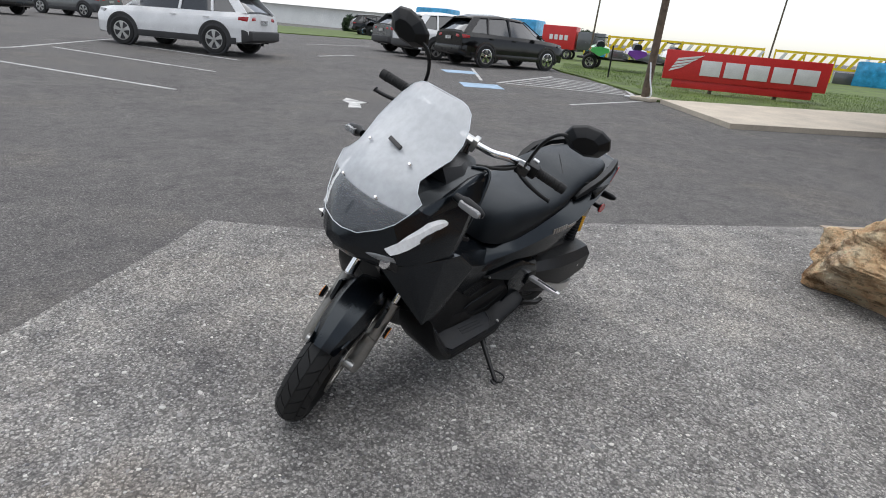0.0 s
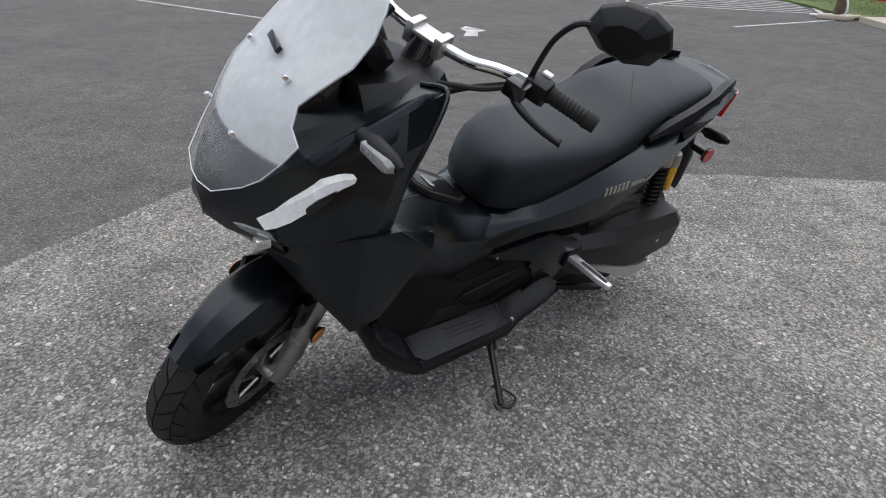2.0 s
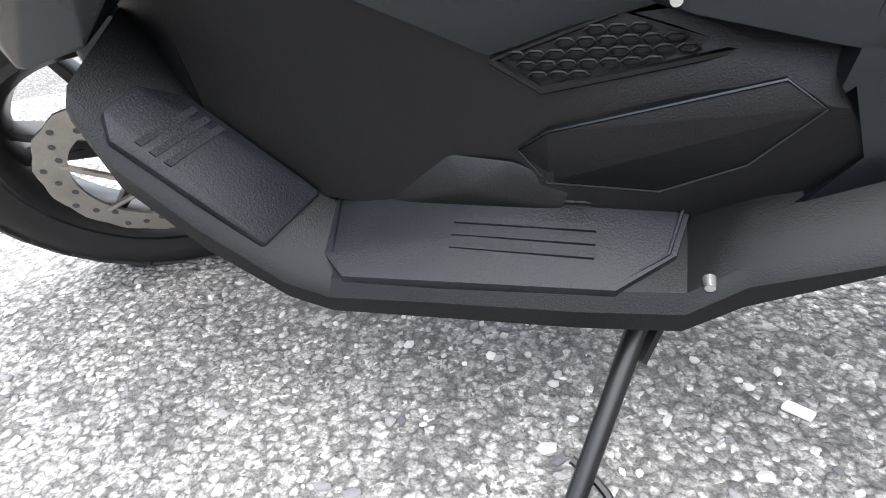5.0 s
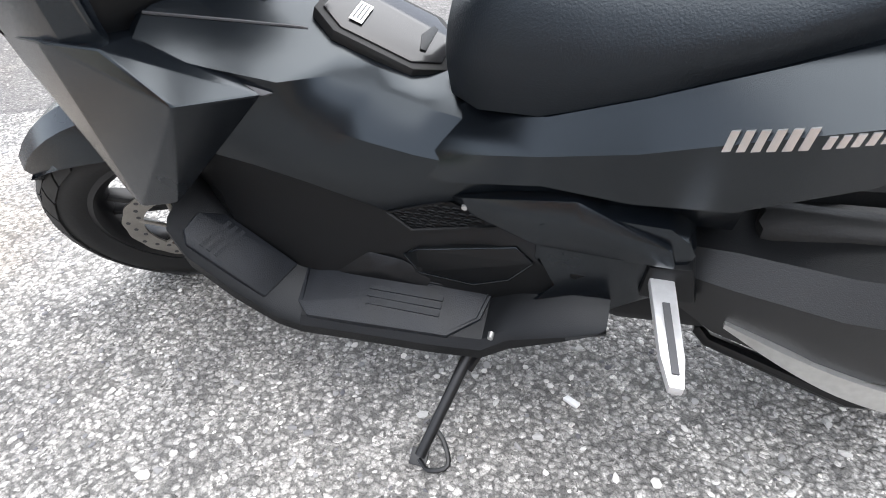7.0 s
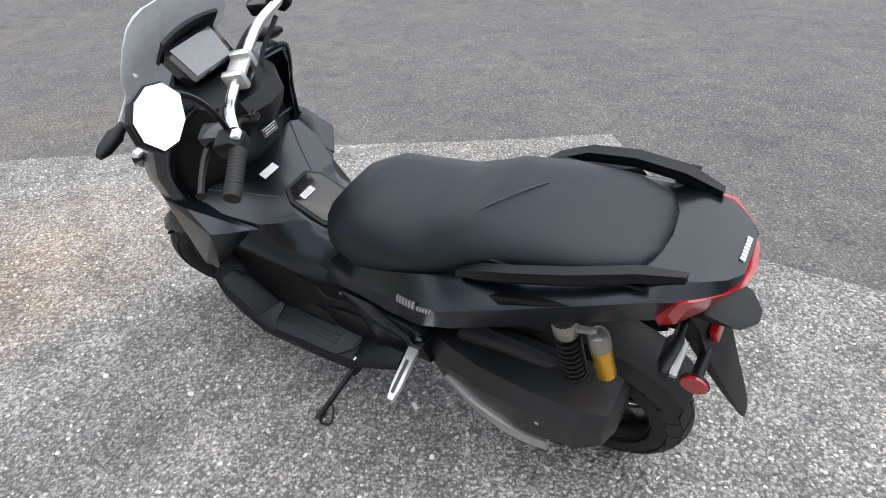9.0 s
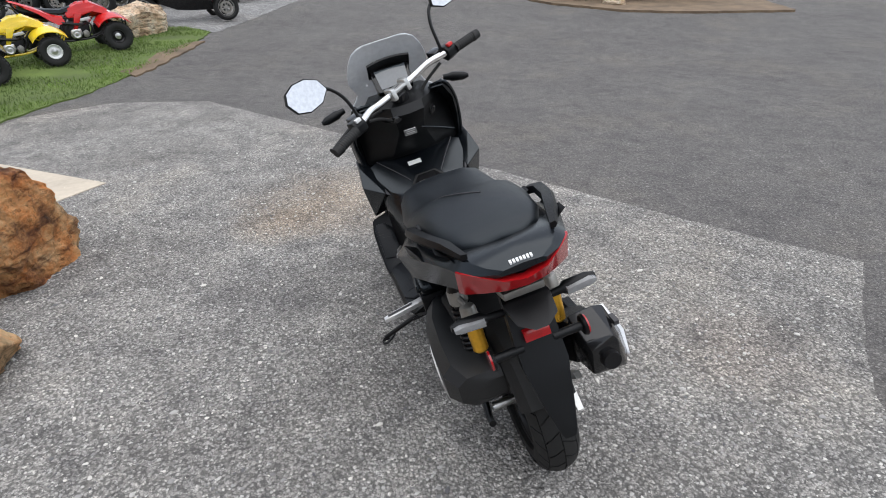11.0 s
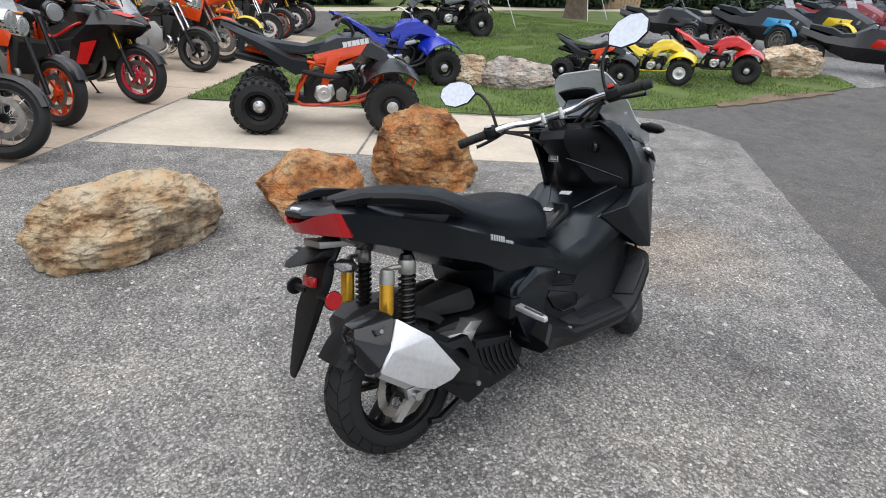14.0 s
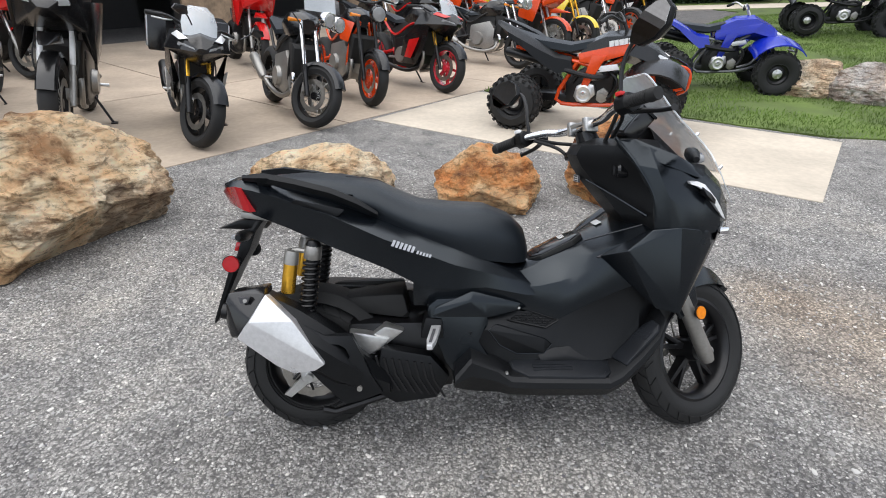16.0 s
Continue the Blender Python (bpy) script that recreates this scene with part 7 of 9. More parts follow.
# ---- quads and three-wheelers ----
def quad(label, body, accent, seat_mat=SEAT_M, frame_mat=RIM_M, scale=1.0, utility=False, rims=RIM_M, group="quad bikes on the grass", bar_mat=RIM_M, pieces=False):
    """Middle of the wheelbase at the origin, heading along +x."""
    s = thing("quad_bike", Matrix(), label, "quad bike", group)
    wb, tr = 0.63, 0.44
    for x, r, w in ((wb, 0.265, 0.18), (-wb, 0.255, 0.25)):
        for y in (-1, 1):
            wheel(s, "front_wheel" if x > 0 else "rear_wheel", r, w, 0.135, (x, y * tr, r), rims, 4, knobs=20, disc=False, dish=True, pieces=pieces)
    bm = B()
    for y in (-1, 1):
        frame_rail(bm, [(0.60, y * 0.08, 0.62), (0.45, y * 0.11, 0.30), (0.0, y * 0.12, 0.22), (-0.30, y * 0.11, 0.25), (-0.12, y * 0.12, 0.62)], 0.02)
        frame_rail(bm, [(0.45, y * 0.08, 0.78), (0.12, y * 0.11, 0.58), (-0.12, y * 0.12, 0.62), (-0.75, y * 0.10, 0.72)], 0.02)
        for dx in (-0.12, 0.10):
            tube(bm, [(0.52 + dx * 0.6, y * 0.1, 0.30), (0.63, y * 0.36, 0.27)], 0.012, 6)
            tube(bm, [(0.52 + dx * 0.6, y * 0.1, 0.46), (0.63, y * 0.36, 0.36)], 0.010, 6)
    part("frame", bm, frame_mat, s)
    for y in (-1, 1):
        bm = B()
        tube(bm, [(0.50, y * 0.14, 0.66), (0.60, y * 0.32, 0.33)], 0.024, 10)
        part("front_shock", bm, accent, s)
    bm = B()
    tube(bm, [(-0.63, -0.40, 0.255), (-0.63, 0.40, 0.255)], 0.024, 10)
    hull(bm, [(x, y, z) for x, w in ((-0.18, 0.12), (-0.62, 0.07)) for y in (-w, w) for z in (0.22, 0.30)], 0.01)
    part("swing_arm", bm, RIM_M, s)
    bm = B()
    hull(bm, [(x, y, z) for x, zl, zh in ((-0.22, 0.22, 0.46), (0.02, 0.2, 0.62), (0.24, 0.24, 0.55)) for y in (-0.12, 0.12) for z in (zl, zh)], 0.03)
    eng = part("engine", bm, RIM_M, s, "dark engine with bare alloy covers")
    for y in (-1, 1):
        bm = B()
        hull(bm, [(x, y * yy, z) for x, z in ((-0.12, 0.30), (-0.10, 0.40), (-0.02, 0.44), (0.07, 0.42), (0.09, 0.33), (0.02, 0.26), (-0.08, 0.25)) for yy in (0.11, 0.165)] + [(x, y * 0.18, z) for x, z in ((-0.08, 0.32), (-0.04, 0.40), (0.04, 0.38), (0.03, 0.30))], 0.006)
        part("engine_cover", bm, ALU_M, eng)
        bm = B()
        hull(bm, [(x, y * yy, z) for x, z in ((0.10, 0.28), (0.10, 0.36), (0.16, 0.40), (0.21, 0.36), (0.20, 0.28), (0.15, 0.25)) for yy in (0.10, 0.15)], 0.008)
        tube(bm, [(0.15, y * 0.14, 0.32), (0.15, y * 0.165, 0.32)], 0.03, 12)
        part("engine_cover", bm, GREYALU_M, eng)
        bm = B()
        tube(bm, curve_pts([(0.20, y * 0.12, 0.50), (0.10, y * 0.16, 0.56), (-0.08, y * 0.15, 0.52), (-0.16, y * 0.13, 0.42)], 10), 0.018, 8)
        part("hose", bm, RUBBER_M, eng)
        bm = B()
        revolve(bm, [(0.02, 0.0), (0.075, 0.0), (0.085, 0.006), (0.085, 0.018), (0.068, 0.026), (0.06, 0.022), (0.03, 0.022), (0.02, 0.027)], 20, center=(-0.02, 0, 0))
        moved(bm, Matrix.Translation((0, y * 0.175, 0.335)) @ Matrix.Diagonal((1, y, 1, 1)))
        part("clutch_cover", bm, ALU_M, eng)
        bm = B()
        hull(bm, [(x, y * yy, z) for x, z in ((0.02, 0.45), (0.0, 0.58), (0.13, 0.61), (0.16, 0.48)) for yy in (0.06, 0.145)], 0.012)
        part("cylinder", bm, GREYALU_M, eng)
        if not utility:
            bm = B()
            hull(bm, [(x, y * yy, z) for x, z in ((0.16, 0.70), (0.10, 0.66), (-0.02, 0.34), (-0.07, 0.34), (0.02, 0.70)) for yy in (0.16, 0.185)], 0.008)
            part("frame_spar", bm, accent, eng, "slanted painted frame spar")
            bm = B()
            hull(bm, [(x, y * yy, z) for x, z in ((0.08, 0.54), (0.10, 0.60), (0.26, 0.63), (0.29, 0.58)) for yy in (0.15, 0.175)], 0.006)
            part("heat_shield", bm, WHITEP if body == BLACKP else ALU_M, eng, "pale heat shield over the header")
            bm = B()
            tube(bm, curve_pts([(0.16, y * 0.10, 0.56), (0.27, y * 0.13, 0.48), (0.24, y * 0.14, 0.34), (0.12, y * 0.12, 0.26)], 12), 0.017, 8)
            part("header_pipe", bm, RIM_M, eng)
    bm = B()
    tube(bm, curve_pts([(0.2, -0.1, 0.52), (0.1, -0.2, 0.5), (-0.2, -0.18, 0.54), (-0.45, -0.14, 0.62)], 12), 0.024, 8)
    tube(bm, [(-0.42, -0.14, 0.60), (-0.46, -0.14, 0.615), (-0.82, -0.14, 0.68), (-0.84, -0.14, 0.685)], [0.03, 0.045, 0.045, 0.03], 14)
    part("exhaust", bm, RIM_M, s)
    # tank and nose bodywork
    bm = B()
    shell(bm, [at_x(0.74, [(0, 0.66), (0.07, 0.65), (0.10, 0.60), (0, 0.56)]),
               at_x(0.58, [(0, 0.80), (0.16, 0.77), (0.20, 0.66), (0, 0.58)]),
               at_x(0.34, [(0, 0.92), (0.14, 0.88), (0.17, 0.72), (0, 0.62)]),
               at_x(0.12, [(0, 0.90), (0.12, 0.86), (0.14, 0.72), (0, 0.64)]),
               at_x(-0.10, [(0, 0.78), (0.09, 0.76), (0.10, 0.68), (0, 0.62)])])
    tank = part("nose_cowl", bm, body, s, angle=30)
    for y in (-1, 1):
        bm = B()
        hull(bm, [(0.42, y * 0.185, 0.84), (0.24, y * 0.175, 0.80), (0.06, y * 0.15, 0.70), (-0.12, y * 0.14, 0.70), (-0.10, y * 0.15, 0.62), (0.06, y * 0.165, 0.62), (0.34, y * 0.2, 0.72), (0.2, y * 0.1, 0.72)], 0.006)
        part("tank_flash", bm, accent, tank)
        bm = B()
        hull(bm, [(0.70, y * 0.10, 0.70), (0.62, y * 0.15, 0.735), (0.58, y * 0.17, 0.69), (0.68, y * 0.13, 0.66), (0.64, y * 0.1, 0.7)], 0.004)
        part("headlamp", bm, WHITE_M, tank, "slanted headlamp")
        # front and rear fenders: thin bent sheets over the tyres
        if not utility:
            bm = B()
            st = []
            for x, yi, yo, z, drop in ((-0.18, 0.10, 0.16, 0.64, 0.10), (-0.32, 0.11, 0.22, 0.665, 0.15), (-0.46, 0.11, 0.31, 0.74, 0.13), (-0.62, 0.11, 0.36, 0.825, 0.085), (-0.78, 0.10, 0.33, 0.89, 0.06), (-0.90, 0.09, 0.22, 0.935, 0.03), (-0.95, 0.08, 0.14, 0.945, 0.015)):
                st.append([(x, y * yi, z + 0.02), (x, y * (yi + yo) / 2, z + 0.026), (x, y * yo, z - 0.008), (x + 0.03, y * (yo + 0.012), z - drop), (x + 0.03, y * (yo - 0.004), z - drop), (x, y * (yi + yo) / 2, z + 0.008), (x, y * yi, z)])
            shell(bm, st, mirror=False)
            part("rear_fender", bm, body if body != BLACKP else PLASTIC_M, s, "upswept rear fender", angle=30)
        for x, r, wdt in ((0.63, 0.34, 0.30), (-0.63, 0.345, 0.36)) if utility else ((0.63, 0.34, 0.26),):
            bm = B()
            st = []
            a0, a1 = (40, 150) if x > 0 else (35, 150)
            for k in range(9):
                a = radians(a0 + (a1 - a0) * k / 8)
                q = Vector((x + r * math.cos(a) * 1.05, 0, 0.27 + r * math.sin(a) * (1.15 if utility else 1.0) + (0.06 if x < 0 else 0.04)))
                yi, yo = 0.12, tr + wdt * 0.42 - 0.1 * abs(k / 8 - 0.5)
                st.append([q + Vector((0, y * yi, 0.05)), q + Vector((0, y * (yi + yo) / 2, 0.03)), q + Vector((0, y * yo, -0.03)), q + Vector((0, y * yo, -0.045)), q + Vector((0, y * (yi + yo) / 2, 0.015)), q + Vector((0, y * yi, 0.035))])
            shell(bm, st, mirror=False)
            part("front_fender" if x > 0 else "rear_fender", bm, body if (x > 0 or utility) else seat_mat if False else body, s, angle=40)
    bm = B()
    shell(bm, [at_x(0.02, [(0, 0.84), (0.07, 0.82), (0.09, 0.76), (0, 0.72)]),
               at_x(-0.2, [(0, 0.79), (0.12, 0.77), (0.13, 0.71), (0, 0.68)]),
               at_x(-0.5, [(0, 0.82), (0.13, 0.80), (0.14, 0.74), (0, 0.70)]),
               at_x(-0.82, [(0, 0.90), (0.09, 0.885), (0.10, 0.85), (0, 0.82)])])
    part("seat", bm, seat_mat, s, angle=45)
    bm = B()
    hull(bm, [(-0.84, -0.06, 0.88), (-0.84, 0.06, 0.88), (-0.90, -0.05, 0.90), (-0.90, 0.05, 0.90), (-0.86, -0.05, 0.82), (-0.86, 0.05, 0.82)], 0.004)
    part("tail_light", bm, REDLENS_M, s)
    bm = B()
    tube(bm, curve_pts([(0.10, -0.40, 1.0), (0.16, -0.25, 1.05), (0.24, -0.08, 0.99), (0.24, 0.08, 0.99), (0.16, 0.25, 1.05), (0.10, 0.40, 1.0)], 20), 0.012, 8)
    tube(bm, [(0.25, 0, 0.98), (0.38, 0, 0.74)], 0.018, 8)
    bar = part("handlebar", bm, bar_mat, s)
    for y in (-1, 1):
        bm = B()
        tube(bm, [(0.135, y * 0.29, 1.03), (0.10, y * 0.41, 1.0)], 0.018, 8)
        part("grip", bm, RUBBER_M, bar)
    bm = B()
    for y in (-1, 1):
        tube(bm, curve_pts([(0.60, y * 0.12, 0.34), (0.88, y * 0.12, 0.42), (0.88, y * 0.12, 0.58), (0.72, y * 0.10, 0.62)], 12), 0.014, 8)
    tube(bm, [(0.885, -0.12, 0.5), (0.885, 0.12, 0.5)], 0.014, 8)
    part("bumper", bm, frame_mat, s)
    if utility:
        for x, z in ((0.58, 0.90), (-0.68, 0.93)):
            bm = B()
            for k in range(5):
                tube(bm, [(x - 0.24, -0.32 + 0.16 * k, z), (x + 0.24, -0.32 + 0.16 * k, z)], 0.011, 6)
            for dx in (-0.24, 0.24):
                tube(bm, [(x + dx, -0.36, z), (x + dx, 0.36, z)], 0.013, 6)
            tube(bm, [(x, -0.2, z), (x, -0.18, z - 0.2)], 0.012, 6)
            tube(bm, [(x, 0.2, z), (x, 0.18, z - 0.2)], 0.012, 6)
            part("cargo_rack", bm, RIM_M, s)
    s.scale = (scale,) * 3
    return s


def set_at(ob, x, y, turn, scale=None):
    k = scale or ob.scale[0]
    ob.matrix_basis = Matrix.Translation((x, y, ground_z(x, y) + 0.012)) @ pose(0, 0, 0, 0, 0, turn) @ Matrix.Diagonal((k, k, k, 1))
    return ob


def requad(ob, x, y, turn, label=""):
    o = copy_thing(ob, Matrix())
    if label:
        o["label"] = label
    return set_at(o, x, y, turn, ob.scale[0])


def trike(label, body, accent, fender):
    """A three-wheeled roadster: two wheels ahead, one behind."""
    s = thing("three_wheeler", Matrix(), label, "three-wheeler", "three-wheelers on the gravel")
    for y in (-1, 1):
        wheel(s, "front_wheel", 0.29, 0.17, 0.19, (0.85, y * 0.62, 0.29), GREYALU_M, 7)
        bm = B()
        st = []
        for k in range(9):
            a = radians(20 + 140 * k / 8)
            q = Vector((0.85 + 0.33 * math.cos(a), 0, 0.29 + 0.33 * math.sin(a)))
            st.append([q + Vector((0, y * 0.54, 0.01)), q + Vector((0, y * 0.63, 0.025)), q + Vector((0, y * 0.72, 0.0)), q + Vector((0, y * 0.71, -0.015)), q + Vector((0, y * 0.55, -0.01))])
        shell(bm, st, mirror=False)
        part("front_fender", bm, fender, s)
        bm = B()
        for dz in (0.22, 0.36):
            tube(bm, [(0.75, y * 0.18, dz + 0.04), (0.85, y * 0.56, dz)], 0.02, 6)
        part("suspension_arm", bm, RIM_M, s)
    wheel(s, "rear_wheel", 0.30, 0.22, 0.19, (-0.86, 0, 0.30), GREYALU_M, 7)
    bm = B()
    shell(bm, [at_x(1.28, [(0, 0.52), (0.08, 0.50), (0.10, 0.40), (0, 0.34)]),
               at_x(1.05, [(0, 0.74), (0.24, 0.68), (0.28, 0.42), (0, 0.24)]),
               at_x(0.60, [(0, 0.95), (0.26, 0.88), (0.32, 0.50), (0, 0.22)]),
               at_x(0.15, [(0, 0.98), (0.17, 0.92), (0.24, 0.52), (0, 0.22)]),
               at_x(-0.15, [(0, 0.80), (0.14, 0.76), (0.24, 0.52), (0, 0.24)]),
               at_x(-0.60, [(0, 0.74), (0.16, 0.70), (0.22, 0.56), (0, 0.42)]),
               at_x(-1.15, [(0, 0.86), (0.12, 0.84), (0.14, 0.72), (0, 0.66)])])
    b = part("body", bm, body, s, angle=28)
    for y in (-1, 1):
        bm = B()
        hull(bm, [(1.12, y * 0.14, 0.62), (0.95, y * 0.27, 0.70), (0.92, y * 0.28, 0.62), (1.10, y * 0.2, 0.54), (1.0, y * 0.15, 0.6)], 0.006)
        part("headlamp", bm, CLEAR_M, b)
        bm = B()
        hull(bm, [(0.85, y * 0.295, 0.70), (0.3, y * 0.28, 0.72), (0.2, y * 0.26, 0.55), (0.75, y * 0.31, 0.48), (0.5, y * 0.2, 0.6)], 0.006)
        part("side_flash", bm, accent, b)
        bm = B()
        tube(bm, [(0.28, y * 0.2, 1.0), (0.32, y * 0.4, 1.08)], 0.008, 6)
        hull(bm, [(0.32 + dx, y * (0.44 + u), 1.1 + v) for dx in (-0.02, 0.03) for u, v in ((-0.07, -0.04), (0.07, -0.03), (0.06, 0.05), (-0.06, 0.04))], 0.006)
        part("mirror", bm, BLACKP, s)
    bm = B()
    hull(bm, [(0.62, -0.2, 0.93), (0.62, 0.2, 0.93), (0.36, -0.18, 1.32), (0.36, 0.18, 1.32), (0.61, -0.2, 0.93), (0.61, 0.2, 0.93), (0.35, -0.18, 1.32), (0.35, 0.18, 1.32)])
    part("windscreen", bm, SCREEN_C, s)
    bm = B()
    shell(bm, [at_x(0.0, [(0, 0.82), (0.13, 0.80), (0.15, 0.72), (0, 0.70)]), at_x(-0.35, [(0, 0.78), (0.17, 0.76), (0.18, 0.70), (0, 0.66)]), at_x(-0.55, [(0, 0.88), (0.15, 0.86), (0.16, 0.74), (0, 0.70)]), at_x(-1.0, [(0, 0.93), (0.12, 0.91), (0.13, 0.84), (0, 0.80)])])
    part("seat", bm, SEAT_M, s, angle=45)
    bm = B()
    tube(bm, curve_pts([(0.05, -0.38, 0.98), (0.2, -0.2, 1.03), (0.26, 0, 0.98), (0.2, 0.2, 1.03), (0.05, 0.38, 0.98)], 16), 0.014, 8)
    part("handlebar", bm, RIM_M, s)
    return s


# ---- the motorcycles on the apron ----
m_sport = stand_at(steer_bike(motorcycle("black and white sport motorcycle with gold fork", "sport", BLACKP, WHITEP, RIM_M, GOLD_M), 25), -2.13, 3.42, -66)
for side in (-1, 1):
    bm = B()
    hull(bm, [(x, side * y, z) for x, z in ((-1.02, 0.66), (-1.06, 0.98), (-1.44, 1.0), (-1.46, 0.64)) for y in (0.20, 0.36)], 0.025)
    pannier = part("pannier", bm, BLACKP, m_sport, "black side case with a silver lid")
    bm = B()
    hull(bm, [(x, side * y, z) for x, z in ((-1.05, 0.69), (-1.09, 0.96), (-1.42, 0.97), (-1.43, 0.67)) for y in (0.355, 0.372)], 0.008)
    part("lid", bm, SILVERP, pannier)
m_adv = stand_at(motorcycle("black adventure motorcycle with tall screen and hand guards", "adventure", BLACKP, BLACKP, RIM_M, WHITEP, wire=True, seat_h=0.90), -3.30, 3.38, -70)
m_adv.matrix_basis = m_adv.matrix_basis @ Matrix.Scale(1.16, 4)
m_retro = stand_at(steer_bike(motorcycle("black retro motorcycle with twin round headlamps", "retro", BLACKP, BLACKP, RIM_M, CHROME_M, wire=True, seat_h=0.84), 30), -1.27, 4.1, -62)
m_naked = stand_at(motorcycle("black naked motorcycle with orange wheels", "naked", BLACKP, ORANGE, ORANGE, RIM_M), -0.78, 5.08, -60)
m_red = stand_at(motorcycle("black sport motorcycle with red wheels and gold fork", "sport", BLACKP, RED, paint("red_rim", (0.60, 0.03, 0.05)), GOLD_M), 0.1, 5.88, -50)
m_cruise = stand_at(motorcycle("black classic motorcycle with chrome exhaust", "retro", BLACKP, RED, RIM_M, CHROME_M, wire=False, seat_h=0.78), 1.35, 7.75, -42)
m_dirt = stand_at(motorcycle("orange dirt-style motorcycle with tall fork", "adventure", ORANGE, ORANGE, RIM_M, ALU_M, wire=True, seat_h=0.90), 2.0, 8.5, -42)
m_yellow = stand_at(motorcycle("yellow naked motorcycle in the row", "naked", YELLOW, YELLOW, RIM_M, GOLD_M), 2.75, 9.4, -42)
recopy(m_retro, 3.5, 10.2, -45, "black motorcycle parked in the row")
recopy(m_naked, 4.2, 11.1, -45, "black motorcycle with orange wheels in the row")
recopy(m_sport, 4.9, 11.9, -45, "white sport motorcycle far along the row")
recopy(m_red, 5.6, 12.8, -45, "black and red sport motorcycle far along the row")
m_reddirt = stand_at(motorcycle("red dirt motorcycle with wire wheels", "adventure", RED, RED, RIM_M, ALU_M, wire=True, seat_h=0.92), -5.4, 6.6, -20)
recopy(m_cruise, -0.75, 8.6, -50, "black classic motorcycle in the second row")
recopy(m_red, 0.05, 9.5, -48, "black and red sport motorcycle in the second row")
recopy(m_dirt, 0.9, 10.6, -45, "orange tall motorcycle in the second row")
recopy(m_yellow, 1.7, 11.6, -45, "yellow naked motorcycle in the second row")
recopy(m_reddirt, -2.6, 7.4, -60, "red dirt motorcycle in the second row")
recopy(m_adv, -4.9, 4.4, -70, "black adventure motorcycle with tall screen and hand guards")

# ---- quads, three-wheelers and the far row ----
q_sport = set_at(quad("black and orange sport quad bike on concrete", BLACKP, ORANGE, frame_mat=ORANGE, pieces=True), 1.47, 4.22, -27)
for k, (u, w) in enumerate(((0.02, 0.05), (0.085, 0.045), (0.145, 0.05), (0.205, 0.04), (0.26, 0.05), (0.325, 0.045))):
    for y in (-1, 1):
        bm = B()
        a = Vector((0.16, 0.185, 0.775)) + Vector((0.26, 0.012, 0.055)) * (u / 0.37 * 1.0)
        plate(bm, [Vector((p.x, y * p.y, p.z)) for p in (a, a + Vector((w * 0.8, 0.002, 0.01)), a + Vector((w * 0.8 - 0.01, 0.0, 0.06)), a + Vector((-0.01, 0.0, 0.05)))], 0.004)
        part("graphic", bm, WHITEP, q_sport, "white slanted graphic stroke")
set_at(quad("blue sport quad bike on the grass", BLUE, BLUE, frame_mat=GREYP, bar_mat=ALU_M), 3.75, 6.25, -14)
set_at(quad("small black and orange quad bike", BLACKP, ORANGE, scale=0.75), 6.77, 4.77, -65)
q_yel = set_at(quad("small yellow quad bike with white wheels", YELLOW, YELLOW, rims=WHITEP, frame_mat=YELLOW, scale=0.75), 7.81, 4.37, -64)
set_at(quad("small red quad bike", RED, RED, scale=0.80), 8.86, 3.80, -64)
q_util = set_at(quad("black utility quad with cargo racks", BLACKP, GREYP, utility=True, scale=1.15, group="utility quads in a row"), 8.4, 10.6, -20)
q_red = set_at(quad("red utility quad with cargo racks", RED, BLACKP, utility=True, scale=1.12, group="utility quads in a row"), 30.3, -5.2, -115)
q_wht = set_at(quad("white utility quad with cargo racks", WHITEP, BLACKP, utility=True, scale=1.12, group="utility quads in a row"), 34.6, -7.9, -115)
x, y = 20.2, 0.9
for k in range(24):
    if k not in (7, 11, 12):
        requad(q_util if k not in (15, 18, 21) else q_wht, x, y, -115 + 4 * math.sin(k), "black utility quad in the far row" if k not in (15, 18, 21) else "white utility quad in the far row")
    x, y = x + 1.27, y - 0.76
x, y = 19.5, 5.2
for k in range(12):
    requad(q_red if k % 4 == 1 else q_util, x, y, -100 + 5 * math.sin(k * 2), "red utility quad in the rear row" if k % 4 == 1 else "black utility quad in the rear row")
    x, y = x + 1.6, y - 0.5
t_red = set_at(trike("black and red three-wheeled roadster", BLACKP, RED, BLACKP), 11.7, 2.55, -75, 0.86)
t_mar = set_at(trike("maroon three-wheeled roadster with clear screen", MAROON, MAROON, MAROON), 15.2, 2.2, -110)
t_wht = set_at(trike("white and black three-wheeled roadster", WHITEP, BLACKP, WHITEP), 17.6, 1.3, -110)
set_at(trike("yellow and black three-wheeled roadster", BLACKP, YELLOW, YELLOW), 14.3, 4.2, -100)
set_at(trike("light blue three-wheeled roadster with tall screen", BLACKP, CYANP, CYANP), 13.0, 5.0, -95)
set_at(trike("black three-wheeled roadster on the gravel", BLACKP, BLACKP, BLACKP), 12.2, 7.0, -64, 0.85)
set_at(requad(t_red, 0, 0, 0, "black three-wheeled roadster on the gravel"), 13.2, 6.1, -66, 0.85)
requad(t_mar, 16.6, 4.6, -100, "maroon three-wheeled roadster with clear screen")

